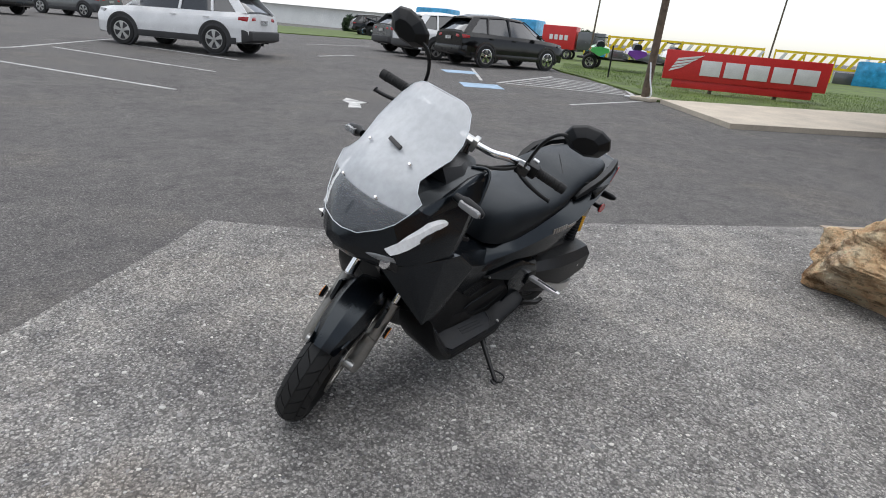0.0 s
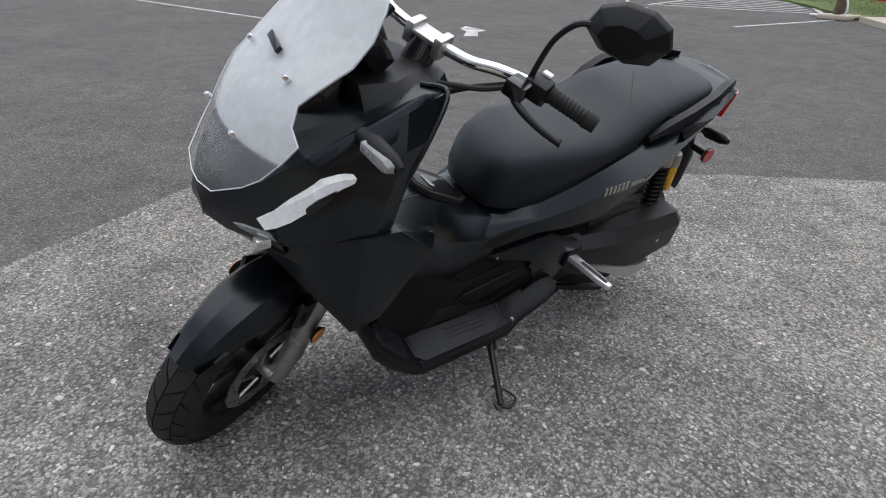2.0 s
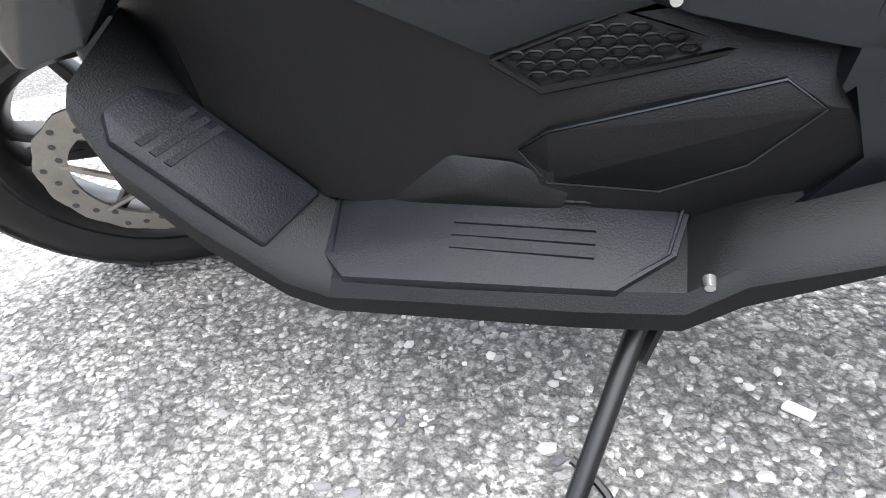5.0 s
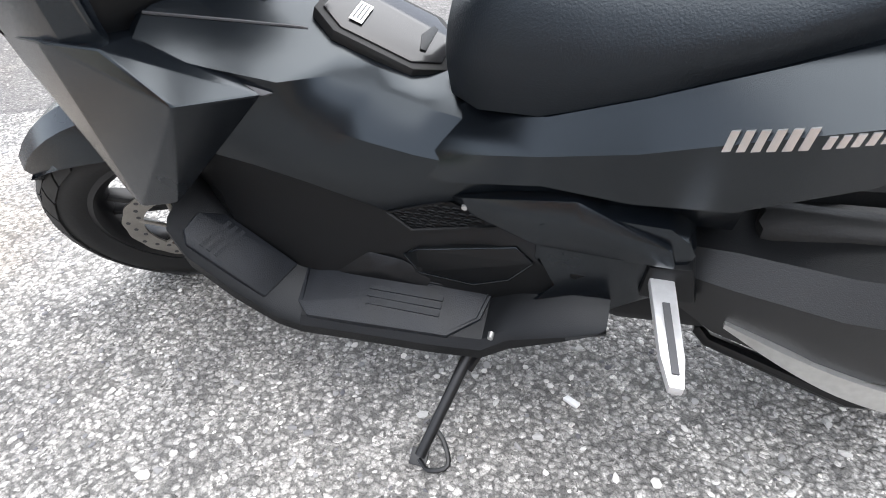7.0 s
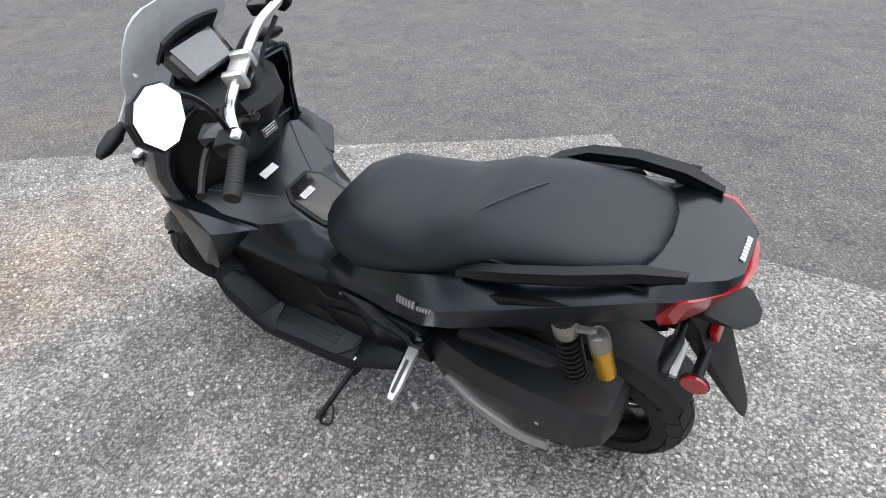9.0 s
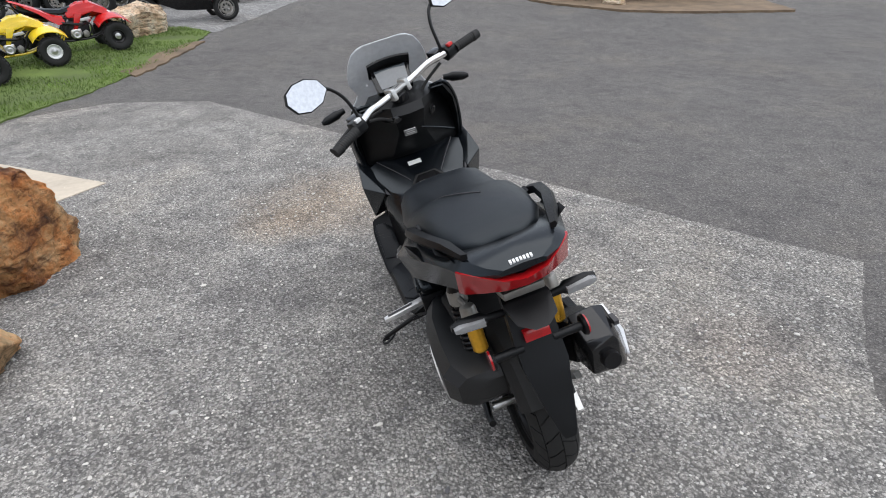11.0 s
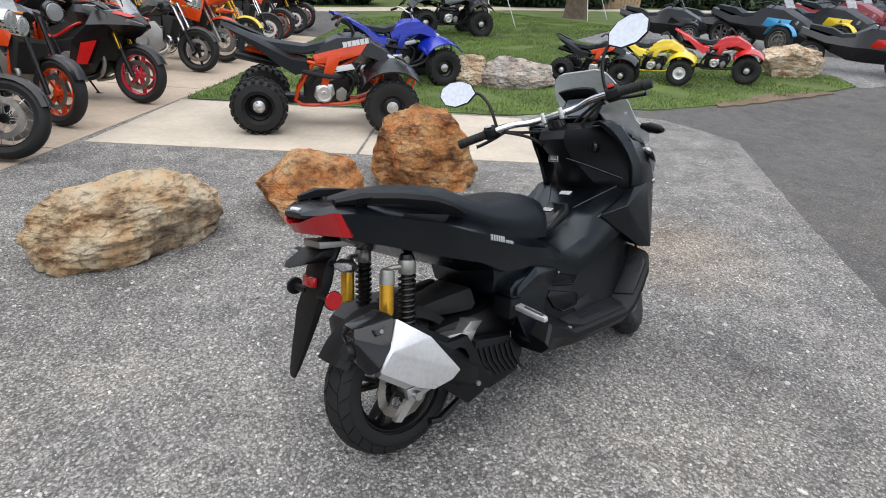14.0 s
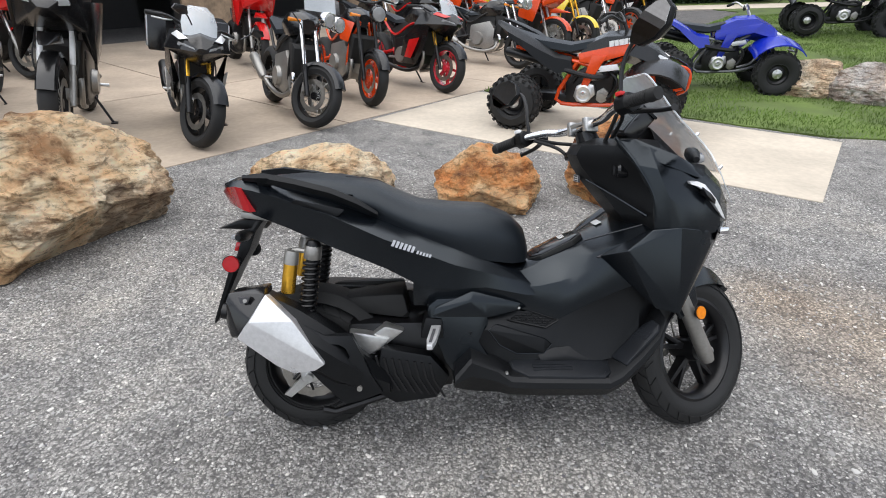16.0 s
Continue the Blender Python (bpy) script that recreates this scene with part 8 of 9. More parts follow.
# ---- grass, gravel and planting ----
LAWN = [(3.75, 3.62), (5.0, 3.45), (5.6, 3.25), (6.6, 2.85), (8.5, 2.3), (10.2, 1.95), (10.9, 2.5), (11.2, 4.2), (10.4, 6.2), (10.6, 8.3), (30, 14), (34, 30), (6, 30), (8.9, 15.5), (0.72, 6.18), (0.62, 6.02)]
sheet("lawn", LAWN, 0.02, LAWN_M, 1.0, "mown green lawn with bare patches at its edge", "lawn", jag=0.05)
sheet("gravel_strip", [(10.2, 1.92), (10.9, 1.55), (14, 0.35), (19, -1.3), (45, -16), (46, -10), (30, 9), (14, 9.2), (10.6, 8.3), (10.4, 6.2), (11.2, 4.2), (10.9, 2.5)], 0.008, GRAVEL_M, 1.5, "pale loose gravel display strip", "gravel", jag=0.06)
sheet("soil_edge", [(6.9, 2.63), (8.5, 2.18), (9.3, 1.98), (9.15, 2.26), (8.4, 2.60), (7.7, 2.66), (7.2, 2.90)], 0.024, SOIL_M, 1.0, "bare soil along the grass edge", "soil", jag=0.06)


def inside(poly, x, y):
    r = False
    for i in range(len(poly)):
        (x1, y1), (x2, y2) = poly[i], poly[i - 1]
        if (y1 > y) != (y2 > y) and x < (x2 - x1) * (y - y1) / (y2 - y1) + x1:
            r = not r
    return r


def blades(name, poly, count, seed, label, near=(0, 0), reach=12.0, h=(0.03, 0.075)):
    rnd = random.Random(seed)
    verts, faces = [], []
    xs, ys = [p[0] for p in poly], [p[1] for p in poly]
    lo, hi = (max(min(xs), near[0] - reach), max(min(ys), near[1] - reach)), (min(max(xs), near[0] + reach), min(max(ys), near[1] + reach))
    tries = 0
    while len(faces) < count and tries < count * 8:
        tries += 1
        x, y = rnd.uniform(lo[0], hi[0]), rnd.uniform(lo[1], hi[1])
        if not inside(poly, x, y) or noise.noise((x * 1.3, y * 1.3, 3)) < -0.25 + 0.3 * rnd.random() - 0.2:
            continue
        z = ground_z(x, y) + 0.015
        a = rnd.uniform(0, 6.283)
        w, hh = rnd.uniform(0.004, 0.009), rnd.uniform(*h)
        dx, dy = math.cos(a) * w, math.sin(a) * w
        lx, ly = rnd.uniform(-0.03, 0.03), rnd.uniform(-0.03, 0.03)
        n = len(verts)
        verts += [(x - dx, y - dy, z), (x + dx, y + dy, z), (x + lx, y + ly, z + hh)]
        faces.append((n, n + 1, n + 2))
    me = bpy.data.meshes.new(name)
    me.from_pydata(verts, [], faces)
    me.materials.append(BLADE_M)
    return tagged(new(name, me), label, "grass", kind="stuff")


blades("grass", LAWN, 120000, 5, "short green grass blades on the lawn", (6, 6.5), 8, (0.02, 0.05))
blades("grass", [(-14.6, -5.8), (-17.4, -10.2), (-24, -14), (-30, -8), (-30, 1), (-17, 0.2), (-12.5, -3.7)], 30000, 6, "short green grass blades by the road sign", (-16, -5), 10, (0.05, 0.11))


def leaf_material(name, col):
    m, nt, bsdf = base_nodes(name)
    geo = nt.nodes.new("ShaderNodeNewGeometry")
    nt.links.new(ramp(nt, geo.outputs["Random Per Island"], [(0.0, tuple(c * 0.5 for c in col)), (0.6, col), (1.0, tuple(min(1, c * 1.7) for c in col))]), bsdf.inputs["Base Color"])
    bsdf.inputs["Roughness"].default_value = 0.6
    return m


LEAF_D = leaf_material("dark_hedge_leaves", (0.025, 0.05, 0.018))
LEAF_J = leaf_material("juniper_leaves", (0.035, 0.065, 0.024))
LEAF_R = leaf_material("russet_leaves", (0.05, 0.024, 0.014))
BARK_M = mat("rough_bark", (0.12, 0.09, 0.065), 0.9, var=0.4, scale=9, bump=0.9, bscale=30)


def leaf_cloud(blobs, count, size, seed):
    """Small leaf faces scattered through uneven clumps."""
    rnd = random.Random(seed)
    verts, faces = [], []
    total = sum(b[3] * b[4] * b[5] for b in blobs)
    for bx, by, bz, rx, ry, rz in blobs:
        for k in range(int(count * rx * ry * rz / total)):
            d = Vector((rnd.gauss(0, 1), rnd.gauss(0, 1), rnd.gauss(0, 1))).normalized() * (rnd.random() ** 0.28)
            w = 1 + 0.35 * noise.noise(Vector((bx, by, bz)) * 0.7 + d * 2.3)
            p = Vector((bx + d.x * rx * w, by + d.y * ry * w, bz + d.z * rz * w))
            if p.z < 0.01:
                continue
            a, b = Vector((rnd.gauss(0, 1), rnd.gauss(0, 1), rnd.gauss(0, 1))).normalized() * size * rnd.uniform(0.6, 1.4), Vector((rnd.gauss(0, 1), rnd.gauss(0, 1), rnd.gauss(0, 1))).normalized() * size * 0.45
            n = len(verts)
            verts += [p - a, p + b, p + a, p - b]
            faces.append((n, n + 1, n + 2, n + 3))
    me = bpy.data.meshes.new("leaves")
    me.from_pydata([tuple(v) for v in verts], [], faces)
    return me


def shrub(x, y, blobs, count, size, seed, material, label):
    s = thing("shrub", pose(x, y, ground_z(x, y)), label, "shrub", "shrubs on the island")
    me = leaf_cloud(blobs, count, size, seed)
    me.materials.append(material)
    new("leaves", me).parent = s
    bm = B()
    rnd = random.Random(seed)
    for k in range(6):
        a = rnd.uniform(0, 6.28)
        tube(bm, [(0, 0, 0), (0.3 * math.cos(a), 0.3 * math.sin(a), 0.25), (0.8 * math.cos(a), 0.8 * math.sin(a), 0.4)], [0.03, 0.02, 0.008], 6)
    part("stem", bm, BARK_M, s)


ISLAND = [(9.6, -7.9), (10.3, -6.7), (12.0, -5.6), (14.0, -5.2), (16.2, -5.5), (17.2, -6.6), (16, -9.5), (12, -11), (9, -10)]
sheet("planting_bed", ISLAND, 0.05, SOIL_M, 1.5, "brown mulch island in the lot", "planting bed", jag=0.06)
shrub(12.6, -6.9, [(0, 0, 0.4, 1.2, 1.1, 0.55), (0.9, -0.4, 0.5, 0.9, 0.9, 0.6), (-0.5, -0.8, 0.35, 1.0, 0.9, 0.5), (1.6, -0.9, 0.35, 0.8, 0.7, 0.5)], 14000, 0.035, 3, LEAF_J, "low spreading green juniper on mulch")
shrub(12.4, -8.9, [(0, 0, 0.8, 1.4, 1.3, 1.0), (1.0, -0.5, 0.7, 1.1, 1.1, 0.8), (-0.8, -0.4, 0.6, 1.0, 0.9, 0.7)], 14000, 0.035, 4, LEAF_R, "rounded russet shrub on mulch")
for i, (x, y, k) in enumerate(((14.9, -5.9, 0.36), (15.5, -6.3, 0.32), (14.2, -6.2, 0.4), (16.0, -5.9, 0.3), (11.3, -7.0, 0.3))):
    boulder(x, y, k * 1.2, k, k * 0.9, 40 * i, 50 + i, ROCK_W, "pale rock edging the island", "rocks on the island", sink=0.0)


def tree(x, y, h, r, seed, label):
    s = thing("tree", pose(x, y, ground_z(x, y)), label, "tree", "trees on the lawn")
    rnd = random.Random(seed)
    bm = B()
    tube(bm, [(0, 0, -0.1), (0, 0, 0.1), (0.02, 0.02, 1.2), (0.06, -0.03, h * 0.45), (0.1, 0.05, h * 0.8)], [r * 1.35, r * 1.1, r * 0.9, r * 0.75, r * 0.3], 14)
    for k in range(7):
        a, z = rnd.uniform(0, 6.28), h * rnd.uniform(0.42, 0.72)
        tube(bm, [(0.05, 0, z), (1.0 * math.cos(a), 1.0 * math.sin(a), z + 0.8), (2.0 * math.cos(a), 2.0 * math.sin(a), z + 1.6)], [r * 0.4, r * 0.25, r * 0.08], 8)
    part("trunk", bm, BARK_M, s)
    me = leaf_cloud([(rnd.uniform(-1.6, 1.6), rnd.uniform(-1.6, 1.6), h * rnd.uniform(0.6, 0.95), rnd.uniform(1.0, 1.6), rnd.uniform(1.0, 1.6), rnd.uniform(0.7, 1.1)) for k in range(9)], 9000, 0.07, seed)
    me.materials.append(LEAF_J)
    new("crown", me).parent = s
    bm = B()
    for dx in (-0.5, 0.55):
        tube(bm, [(dx, -0.9, 0.0), (0.0, 0.0, 2.4)], 0.012, 6)
    part("guy_rope", bm, WHITE_M, s, "white guy rope")


tree(15.0, 11.8, 7.5, 0.36, 11, "tree with a thick bare trunk on the lawn")
tree(10.6, 11.7, 6.5, 0.17, 12, "young tree with white guy ropes")


def hedge(p, q, h, w, seed, label, count=12000):
    s = thing("hedge", pose(p[0], p[1], ground_z(*p)), label, "hedge", "hedges behind the lawn")
    n = max(2, int(math.hypot(q[0] - p[0], q[1] - p[1]) / 1.5))
    rnd = random.Random(seed)
    me = leaf_cloud([((q[0] - p[0]) * k / n, (q[1] - p[1]) * k / n, h * 0.45 + rnd.uniform(-0.1, 0.1) * h, w * rnd.uniform(0.8, 1.2), w * rnd.uniform(0.8, 1.2), h * rnd.uniform(0.5, 0.62)) for k in range(n + 1)], int(count * 1.7), 0.16 if h < 4 else 0.26, seed)
    me.materials.append(LEAF_D)
    new("leaves", me).parent = s


hedge((6.5, 21), (11, 19.5), 2.6, 1.3, 61, "dense dark green hedge")
hedge((17, 17.2), (20, 15.8), 3.0, 1.4, 62, "dense dark green hedge")
hedge((23, 16.2), (29, 13), 2.6, 1.4, 63, "dense dark green hedge")
hedge((33, 12), (48, 3), 3.2, 1.6, 64, "dense dark green hedge", 16000)
hedge((50, 0), (75, -20), 5.0, 2.2, 65, "far belt of dark trees", 16000)
sheet("side_road", [(5.5, 17.4), (15.3, 15.0), (30, 9.8), (30.5, 11.0), (15.8, 16.6), (5.8, 19.0)], 0.03, CONCRETE_M, 2.0, "pale side road beyond the lawn", "road")

BRICK_M = mat("red_brown_brick", (0.20, 0.09, 0.06), 0.9, var=0.35, scale=10, bump=0.4, bscale=80)
WOOD_M = mat("weathered_boards", (0.36, 0.27, 0.17), 0.85, var=0.3, scale=8, bump=0.4, bscale=60)


def house(x, y, turn, length, depth, h, wall, label, windows):
    s = thing("house", pose(x, y, ground_z(x, y), 0, 0, turn), label, "house")
    bm = B()
    box(bm, (0, depth / 2, h / 2), (length, depth, h))
    part("wall", bm, wall, s)
    bm = B()
    hull(bm, [(sx * (length / 2 + 0.4), y0, z) for sx in (-1, 1) for y0, z in ((-0.5, h), (depth + 0.5, h), (depth / 2, h + depth * 0.32), (-0.5, h - 0.15), (depth + 0.5, h - 0.15))])
    part("roof", bm, mat("roof_shingles", (0.06, 0.055, 0.05), 0.9, var=0.3, bump=0.5, bscale=40), s)
    for u, z0, w, hh in windows:
        bm = B()
        box(bm, (u, -0.02, z0 + hh / 2), (w, 0.08, hh), bevel=0.01)
        win = part("window", bm, WHITEP, s)
        bm = B()
        box(bm, (u, -0.065, z0 + hh / 2), (w - 0.14, 0.03, hh - 0.14))
        part("pane", bm, GLASS_D, win)
    return s


house(14.5, 23.5, -27, 16, 8, 3.2, BRICK_M, "low brick house beyond the side road", [(-6, 0.8, 1.2, 1.3), (-3, 0.0, 1.0, 2.1), (0, 0.8, 1.6, 1.3), (3.5, 0.8, 1.2, 1.3), (6.3, 0.8, 1.2, 1.3)])
house(34, 17.5, -35, 18, 8, 3.4, BRICK_M, "low brick house behind the vehicle row", [(-6, 0.8, 1.2, 1.3), (-2, 0.8, 1.2, 1.3), (2, 0.0, 1.2, 2.2), (6, 0.8, 1.2, 1.3)])
fence = tagged(new("fence"), "weathered board fence by the side road", "fence")
fence.matrix_basis = pose(21.2, 14.6, ground_z(21.2, 14.6), 0, 0, -25)
for k in range(16):
    bm = B()
    box(bm, (k * 0.16 - 1.3, 0, 0.7), (0.145, 0.022, 1.4), bevel=0.004)
    part("board", bm, WOOD_M, fence)

# ---- the shop behind the apron ----
shop = tagged(new("shop_building"), "motorcycle shop with dark open bays and stone base", "shop")
sp = EDGE0 + EDIR * 8.0 + ENOR * 7.3
shop.matrix_basis = pose(sp.x, sp.y, ground_z(sp.x, sp.y), 0, 0, math.degrees(math.atan2(EDIR.y, EDIR.x)))
STONE_M = mat("stone_base", (0.30, 0.22, 0.15), 0.9, var=0.4, scale=7, bump=0.7, bscale=30)
# near-black colour on the inner walls paints the shade inside the open bays
SHADE_M = mat("interior_shade", (0.02, 0.02, 0.021), 0.8)
STEELW_M = mat("dark_shop_wall", (0.055, 0.05, 0.048), 0.6, var=0.2, scale=2)
bays = ((-12.5, -10.0), (-8.6, -5.4), (-4.2, -1.0), (0.4, 3.4))
edges = [-15.0] + [v for b in bays for v in b] + [6.0]
for a, b in zip(edges[0::2], edges[1::2]):
    bm = B()
    box(bm, ((a + b) / 2, 0.15, 1.9), (b - a, 0.3, 3.8))
    part("wall", bm, STEELW_M, shop)
    bm = B()
    box(bm, ((a + b) / 2, -0.03, 0.45), (b - a, 0.1, 0.9), bevel=0.02)
    part("stone_base", bm, STONE_M, shop)
for a, b in bays:
    bm = B()
    box(bm, ((a + b) / 2, 0.15, 3.3), (b - a, 0.3, 1.0))
    part("lintel", bm, STEELW_M, shop)
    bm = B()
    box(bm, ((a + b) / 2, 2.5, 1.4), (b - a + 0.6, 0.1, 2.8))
    part("back_wall", bm, SHADE_M, shop)
bm = B()
hull(bm, [(sx, y0, z) for sx in (-15.6, 6.6) for y0, z in ((-1.2, 3.8), (8, 3.8), (3.4, 5.6), (-1.2, 3.65))])
part("roof", bm, STEELW_M, shop)
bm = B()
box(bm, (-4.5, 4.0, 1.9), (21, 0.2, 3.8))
part("rear_wall", bm, SHADE_M, shop)
for a, b in ((-2.9, -1.5), (0.6, 2.0)):
    bm = B()
    box(bm, ((a + b) / 2, -0.12, 1.55), (b - a, 0.05, 0.42), bevel=0.01)
    sg = part("sign_panel", bm, BLACKP, shop, "black sign panel with pale strokes")
    for k in range(9):
        bm = B()
        box(bm, (a + 0.12 + k * (b - a - 0.24) / 8.5, -0.15, 1.57), (0.09, 0.012, 0.13 if k % 4 else 0.16))
        part("stroke", bm, WHITEP, sg)


# ---- parking lot side: cars, road sign, markings ----
def suv(label, body, trim, rims=ALU_M, length=4.6, height=1.69, group="parked cars"):
    s = thing("suv", Matrix(), label, "car", group)
    k, h = length / 4.6, height / 1.69

    def ring(x, pts):
        return [(x * k, y, z * h) for y, z in pts]

    bm = B()
    shell(bm, [ring(2.28, [(0, 0.78), (0.55, 0.76), (0.70, 0.66), (0.68, 0.42), (0, 0.38)]),
               ring(2.12, [(0, 0.93), (0.74, 0.90), (0.88, 0.72), (0.86, 0.32), (0, 0.26)]),
               ring(1.70, [(0, 1.0), (0.80, 0.96), (0.925, 0.78), (0.91, 0.28), (0, 0.24)]),
               ring(1.10, [(0, 1.06), (0.82, 1.0), (0.93, 0.80), (0.92, 0.26), (0, 0.24)]),
               ring(0.0, [(0, 1.05), (0.84, 1.02), (0.93, 0.82), (0.92, 0.26), (0, 0.24)]),
               ring(-1.2, [(0, 1.06), (0.84, 1.04), (0.93, 0.84), (0.92, 0.26), (0, 0.24)]),
               ring(-2.0, [(0, 1.10), (0.80, 1.07), (0.92, 0.86), (0.90, 0.34), (0, 0.30)]),
               ring(-2.22, [(0, 1.06), (0.74, 1.02), (0.84, 0.82), (0.82, 0.42), (0, 0.38)])])
    bmesh.ops.subdivide_edges(bm, edges=bm.edges[:], cuts=1, use_grid_fill=True, smooth=0.55)
    b = part("body", bm, body, s, angle=50)
    bm = B()
    shell(bm, [ring(1.36, [(0, 1.03), (0.66, 1.00), (0.74, 0.98), (0, 0.93)]),
               ring(0.36, [(0, 1.585), (0.55, 1.545), (0.81, 1.02), (0, 0.95)]),
               ring(-0.5, [(0, 1.66), (0.585, 1.60), (0.83, 1.02), (0, 0.95)]),
               ring(-1.45, [(0, 1.59), (0.555, 1.535), (0.82, 1.06), (0, 0.95)]),
               ring(-2.14, [(0, 1.12), (0.62, 1.10), (0.74, 1.04), (0, 0.98)])])
    bmesh.ops.subdivide_edges(bm, edges=bm.edges[:], cuts=1, use_grid_fill=True, smooth=0.4)
    part("glasshouse", bm, GLASS_D, s, angle=50)
    bm = B()
    shell(bm, [ring(0.44, [(0, 1.585), (0.52, 1.55), (0.57, 1.51), (0, 1.52)]),
               ring(0.24, [(0, 1.645), (0.57, 1.60), (0.62, 1.54), (0, 1.56)]),
               ring(-0.6, [(0, 1.69), (0.59, 1.635), (0.635, 1.57), (0, 1.6)]),
               ring(-1.55, [(0, 1.63), (0.56, 1.575), (0.60, 1.52), (0, 1.54)]),
               ring(-1.80, [(0, 1.555), (0.52, 1.52), (0.55, 1.49), (0, 1.49)])])
    bmesh.ops.subdivide_edges(bm, edges=bm.edges[:], cuts=1, use_grid_fill=True, smooth=0.5)
    part("roof", bm, body, s, angle=50)
    for y in (-1, 1):
        for a, c in (((1.30, 0.765, 1.00), (0.40, 0.565, 1.565)), ((-0.28, 0.835, 1.03), (-0.32, 0.61, 1.59)), ((-1.22, 0.835, 1.05), (-1.12, 0.595, 1.57)), ((-2.02, 0.79, 1.06), (-1.55, 0.57, 1.55))):
            w = 0.035 if a[0] > -1.5 else 0.15
            bm = B()
            hull(bm, [(p[0] * k + dx, y * p[1] + dy, p[2] * h) for p in (a, c) for dx in (-w, w) for dy in (-0.012, 0.012)])
            part("pillar", bm, body if body != BLACKP else GLASS_D, s)
        bm = B()
        hull(bm, [(x * k, y * yy, z * h) for x, z in ((-1.9, 0.44), (1.85, 0.42), (1.85, 0.26), (-1.9, 0.28)) for yy in (0.90, 0.945)], 0.01)
        part("sill_trim", bm, trim, s)
        for x in (1.38, -1.30):
            bm = B()
            n = 20
            st = []
            for q in range(n + 1):
                a = math.pi * (-0.12 + 1.24 * q / n)
                ca, sa = math.cos(a), math.sin(a)
                st.append([(x * k + r * ca, y * yy, 0.37 + r * sa) for r, yy in ((0.385, 0.90), (0.39, 0.952), (0.455, 0.950), (0.465, 0.90))])
            shell(bm, st, mirror=False)
            part("arch_trim", bm, trim, s)
            bm = B()
            tube(bm, [(x * k, y * 0.80, 0.37), (x * k, y * 0.938, 0.37)], 0.395, 28)
            part("wheel_well", bm, INK_M, s)
            c0 = (x * k, y * 0.855, 0.355)
            bm = B()
            revolve(bm, [(0.352, -0.08), (0.355, 0), (0.352, 0.08), (0.335, 0.105), (0.26, 0.112), (0.238, 0.10), (0.238, -0.1), (0.26, -0.112), (0.335, -0.105)], 36, center=c0)
            wt = part("wheel", bm, RUBBER_M, s)
            bm = B()
            revolve(bm, [(0.242, y * 0.106), (0.225, y * 0.108), (0.220, y * 0.092), (0.24, y * 0.09)], 36, center=c0)
            revolve(bm, [(0.004, y * 0.108), (0.05, y * 0.106), (0.055, y * 0.09), (0.004, y * 0.088)], 16, center=c0)
            for q in range(5):
                for off in (-0.13, 0.13):
                    a = 2 * math.pi * q / 5 + 0.3
                    d0, d1 = Vector((math.cos(a), 0, math.sin(a))), Vector((math.cos(a + off), 0, math.sin(a + off)))
                    tt = Vector((-d1.z, 0, d1.x))
                    hull(bm, [Vector(c0) + p + tt * e * w2 + Vector((0, y * h2, 0)) for p, w2 in ((d0 * 0.04, 0.022), (d1 * 0.23, 0.026)) for e in (-1, 1) for h2 in (0.088, 0.106)])
            part("rim", bm, rims, wt, "five-spoke alloy rim")
        bm = B()
        hull(bm, [(-2.23 * k, y * 0.45, 0.98 * h), (-2.2 * k, y * 0.82, 0.98 * h), (-1.98 * k, y * 0.915, 0.96 * h), (-1.98 * k, y * 0.915, 0.86 * h), (-2.2 * k, y * 0.83, 0.86 * h), (-2.24 * k, y * 0.45, 0.90 * h), (-2.0 * k, y * 0.6, 0.9 * h)], 0.01)
        part("tail_light", bm, REDLENS_M, b)
        bm = B()
        hull(bm, [(2.2 * k, y * 0.45, 0.82 * h), (2.05 * k, y * 0.84, 0.88 * h), (1.85 * k, y * 0.90, 0.88 * h), (1.9 * k, y * 0.90, 0.80 * h), (2.18 * k, y * 0.7, 0.74 * h), (1.9 * k, y * 0.5, 0.8 * h)], 0.01)
        part("headlamp", bm, CLEAR_M, b)
        bm = B()
        hull(bm, [(0.85 * k + dx, y * yy, 1.08 * h + dz) for yy in (0.92, 1.08) for dx in (-0.07, 0.06) for dz in (-0.05, 0.08)], 0.02)
        part("door_mirror", bm, body, s)
        for x in (-0.15, -1.1):
            bm = B()
            hull(bm, [(x * k + dx, y * yy, 0.90 * h + dz) for yy in (0.92, 0.95) for dx in (-0.09, 0.09) for dz in (-0.015, 0.015)], 0.006)
            part("door_handle", bm, body, s)
    bm = B()
    hull(bm, [(-2.30 * k, y, z * h) for y in (-0.78, 0.78) for z in (0.40, 0.62)] + [(-2.05 * k, y, z * h) for y in (-0.92, 0.92) for z in (0.32, 0.66)], 0.03)
    part("rear_bumper", bm, trim, s)
    bm = B()
    hull(bm, [(-2.245 * k + dx, y, 0.86 * h + dz) for dx in (-0.012, 0.01) for y in (-0.17, 0.17) for dz in (-0.055, 0.055)])
    part("plate_bar", bm, SILVERP, s)
    bm = B()
    hull(bm, [(2.31 * k, y, z * h) for y in (-0.6, 0.6) for z in (0.36, 0.56)] + [(2.1 * k, y, z * h) for y in (-0.88, 0.88) for z in (0.28, 0.58)], 0.03)
    part("front_bumper", bm, trim, s)
    return s


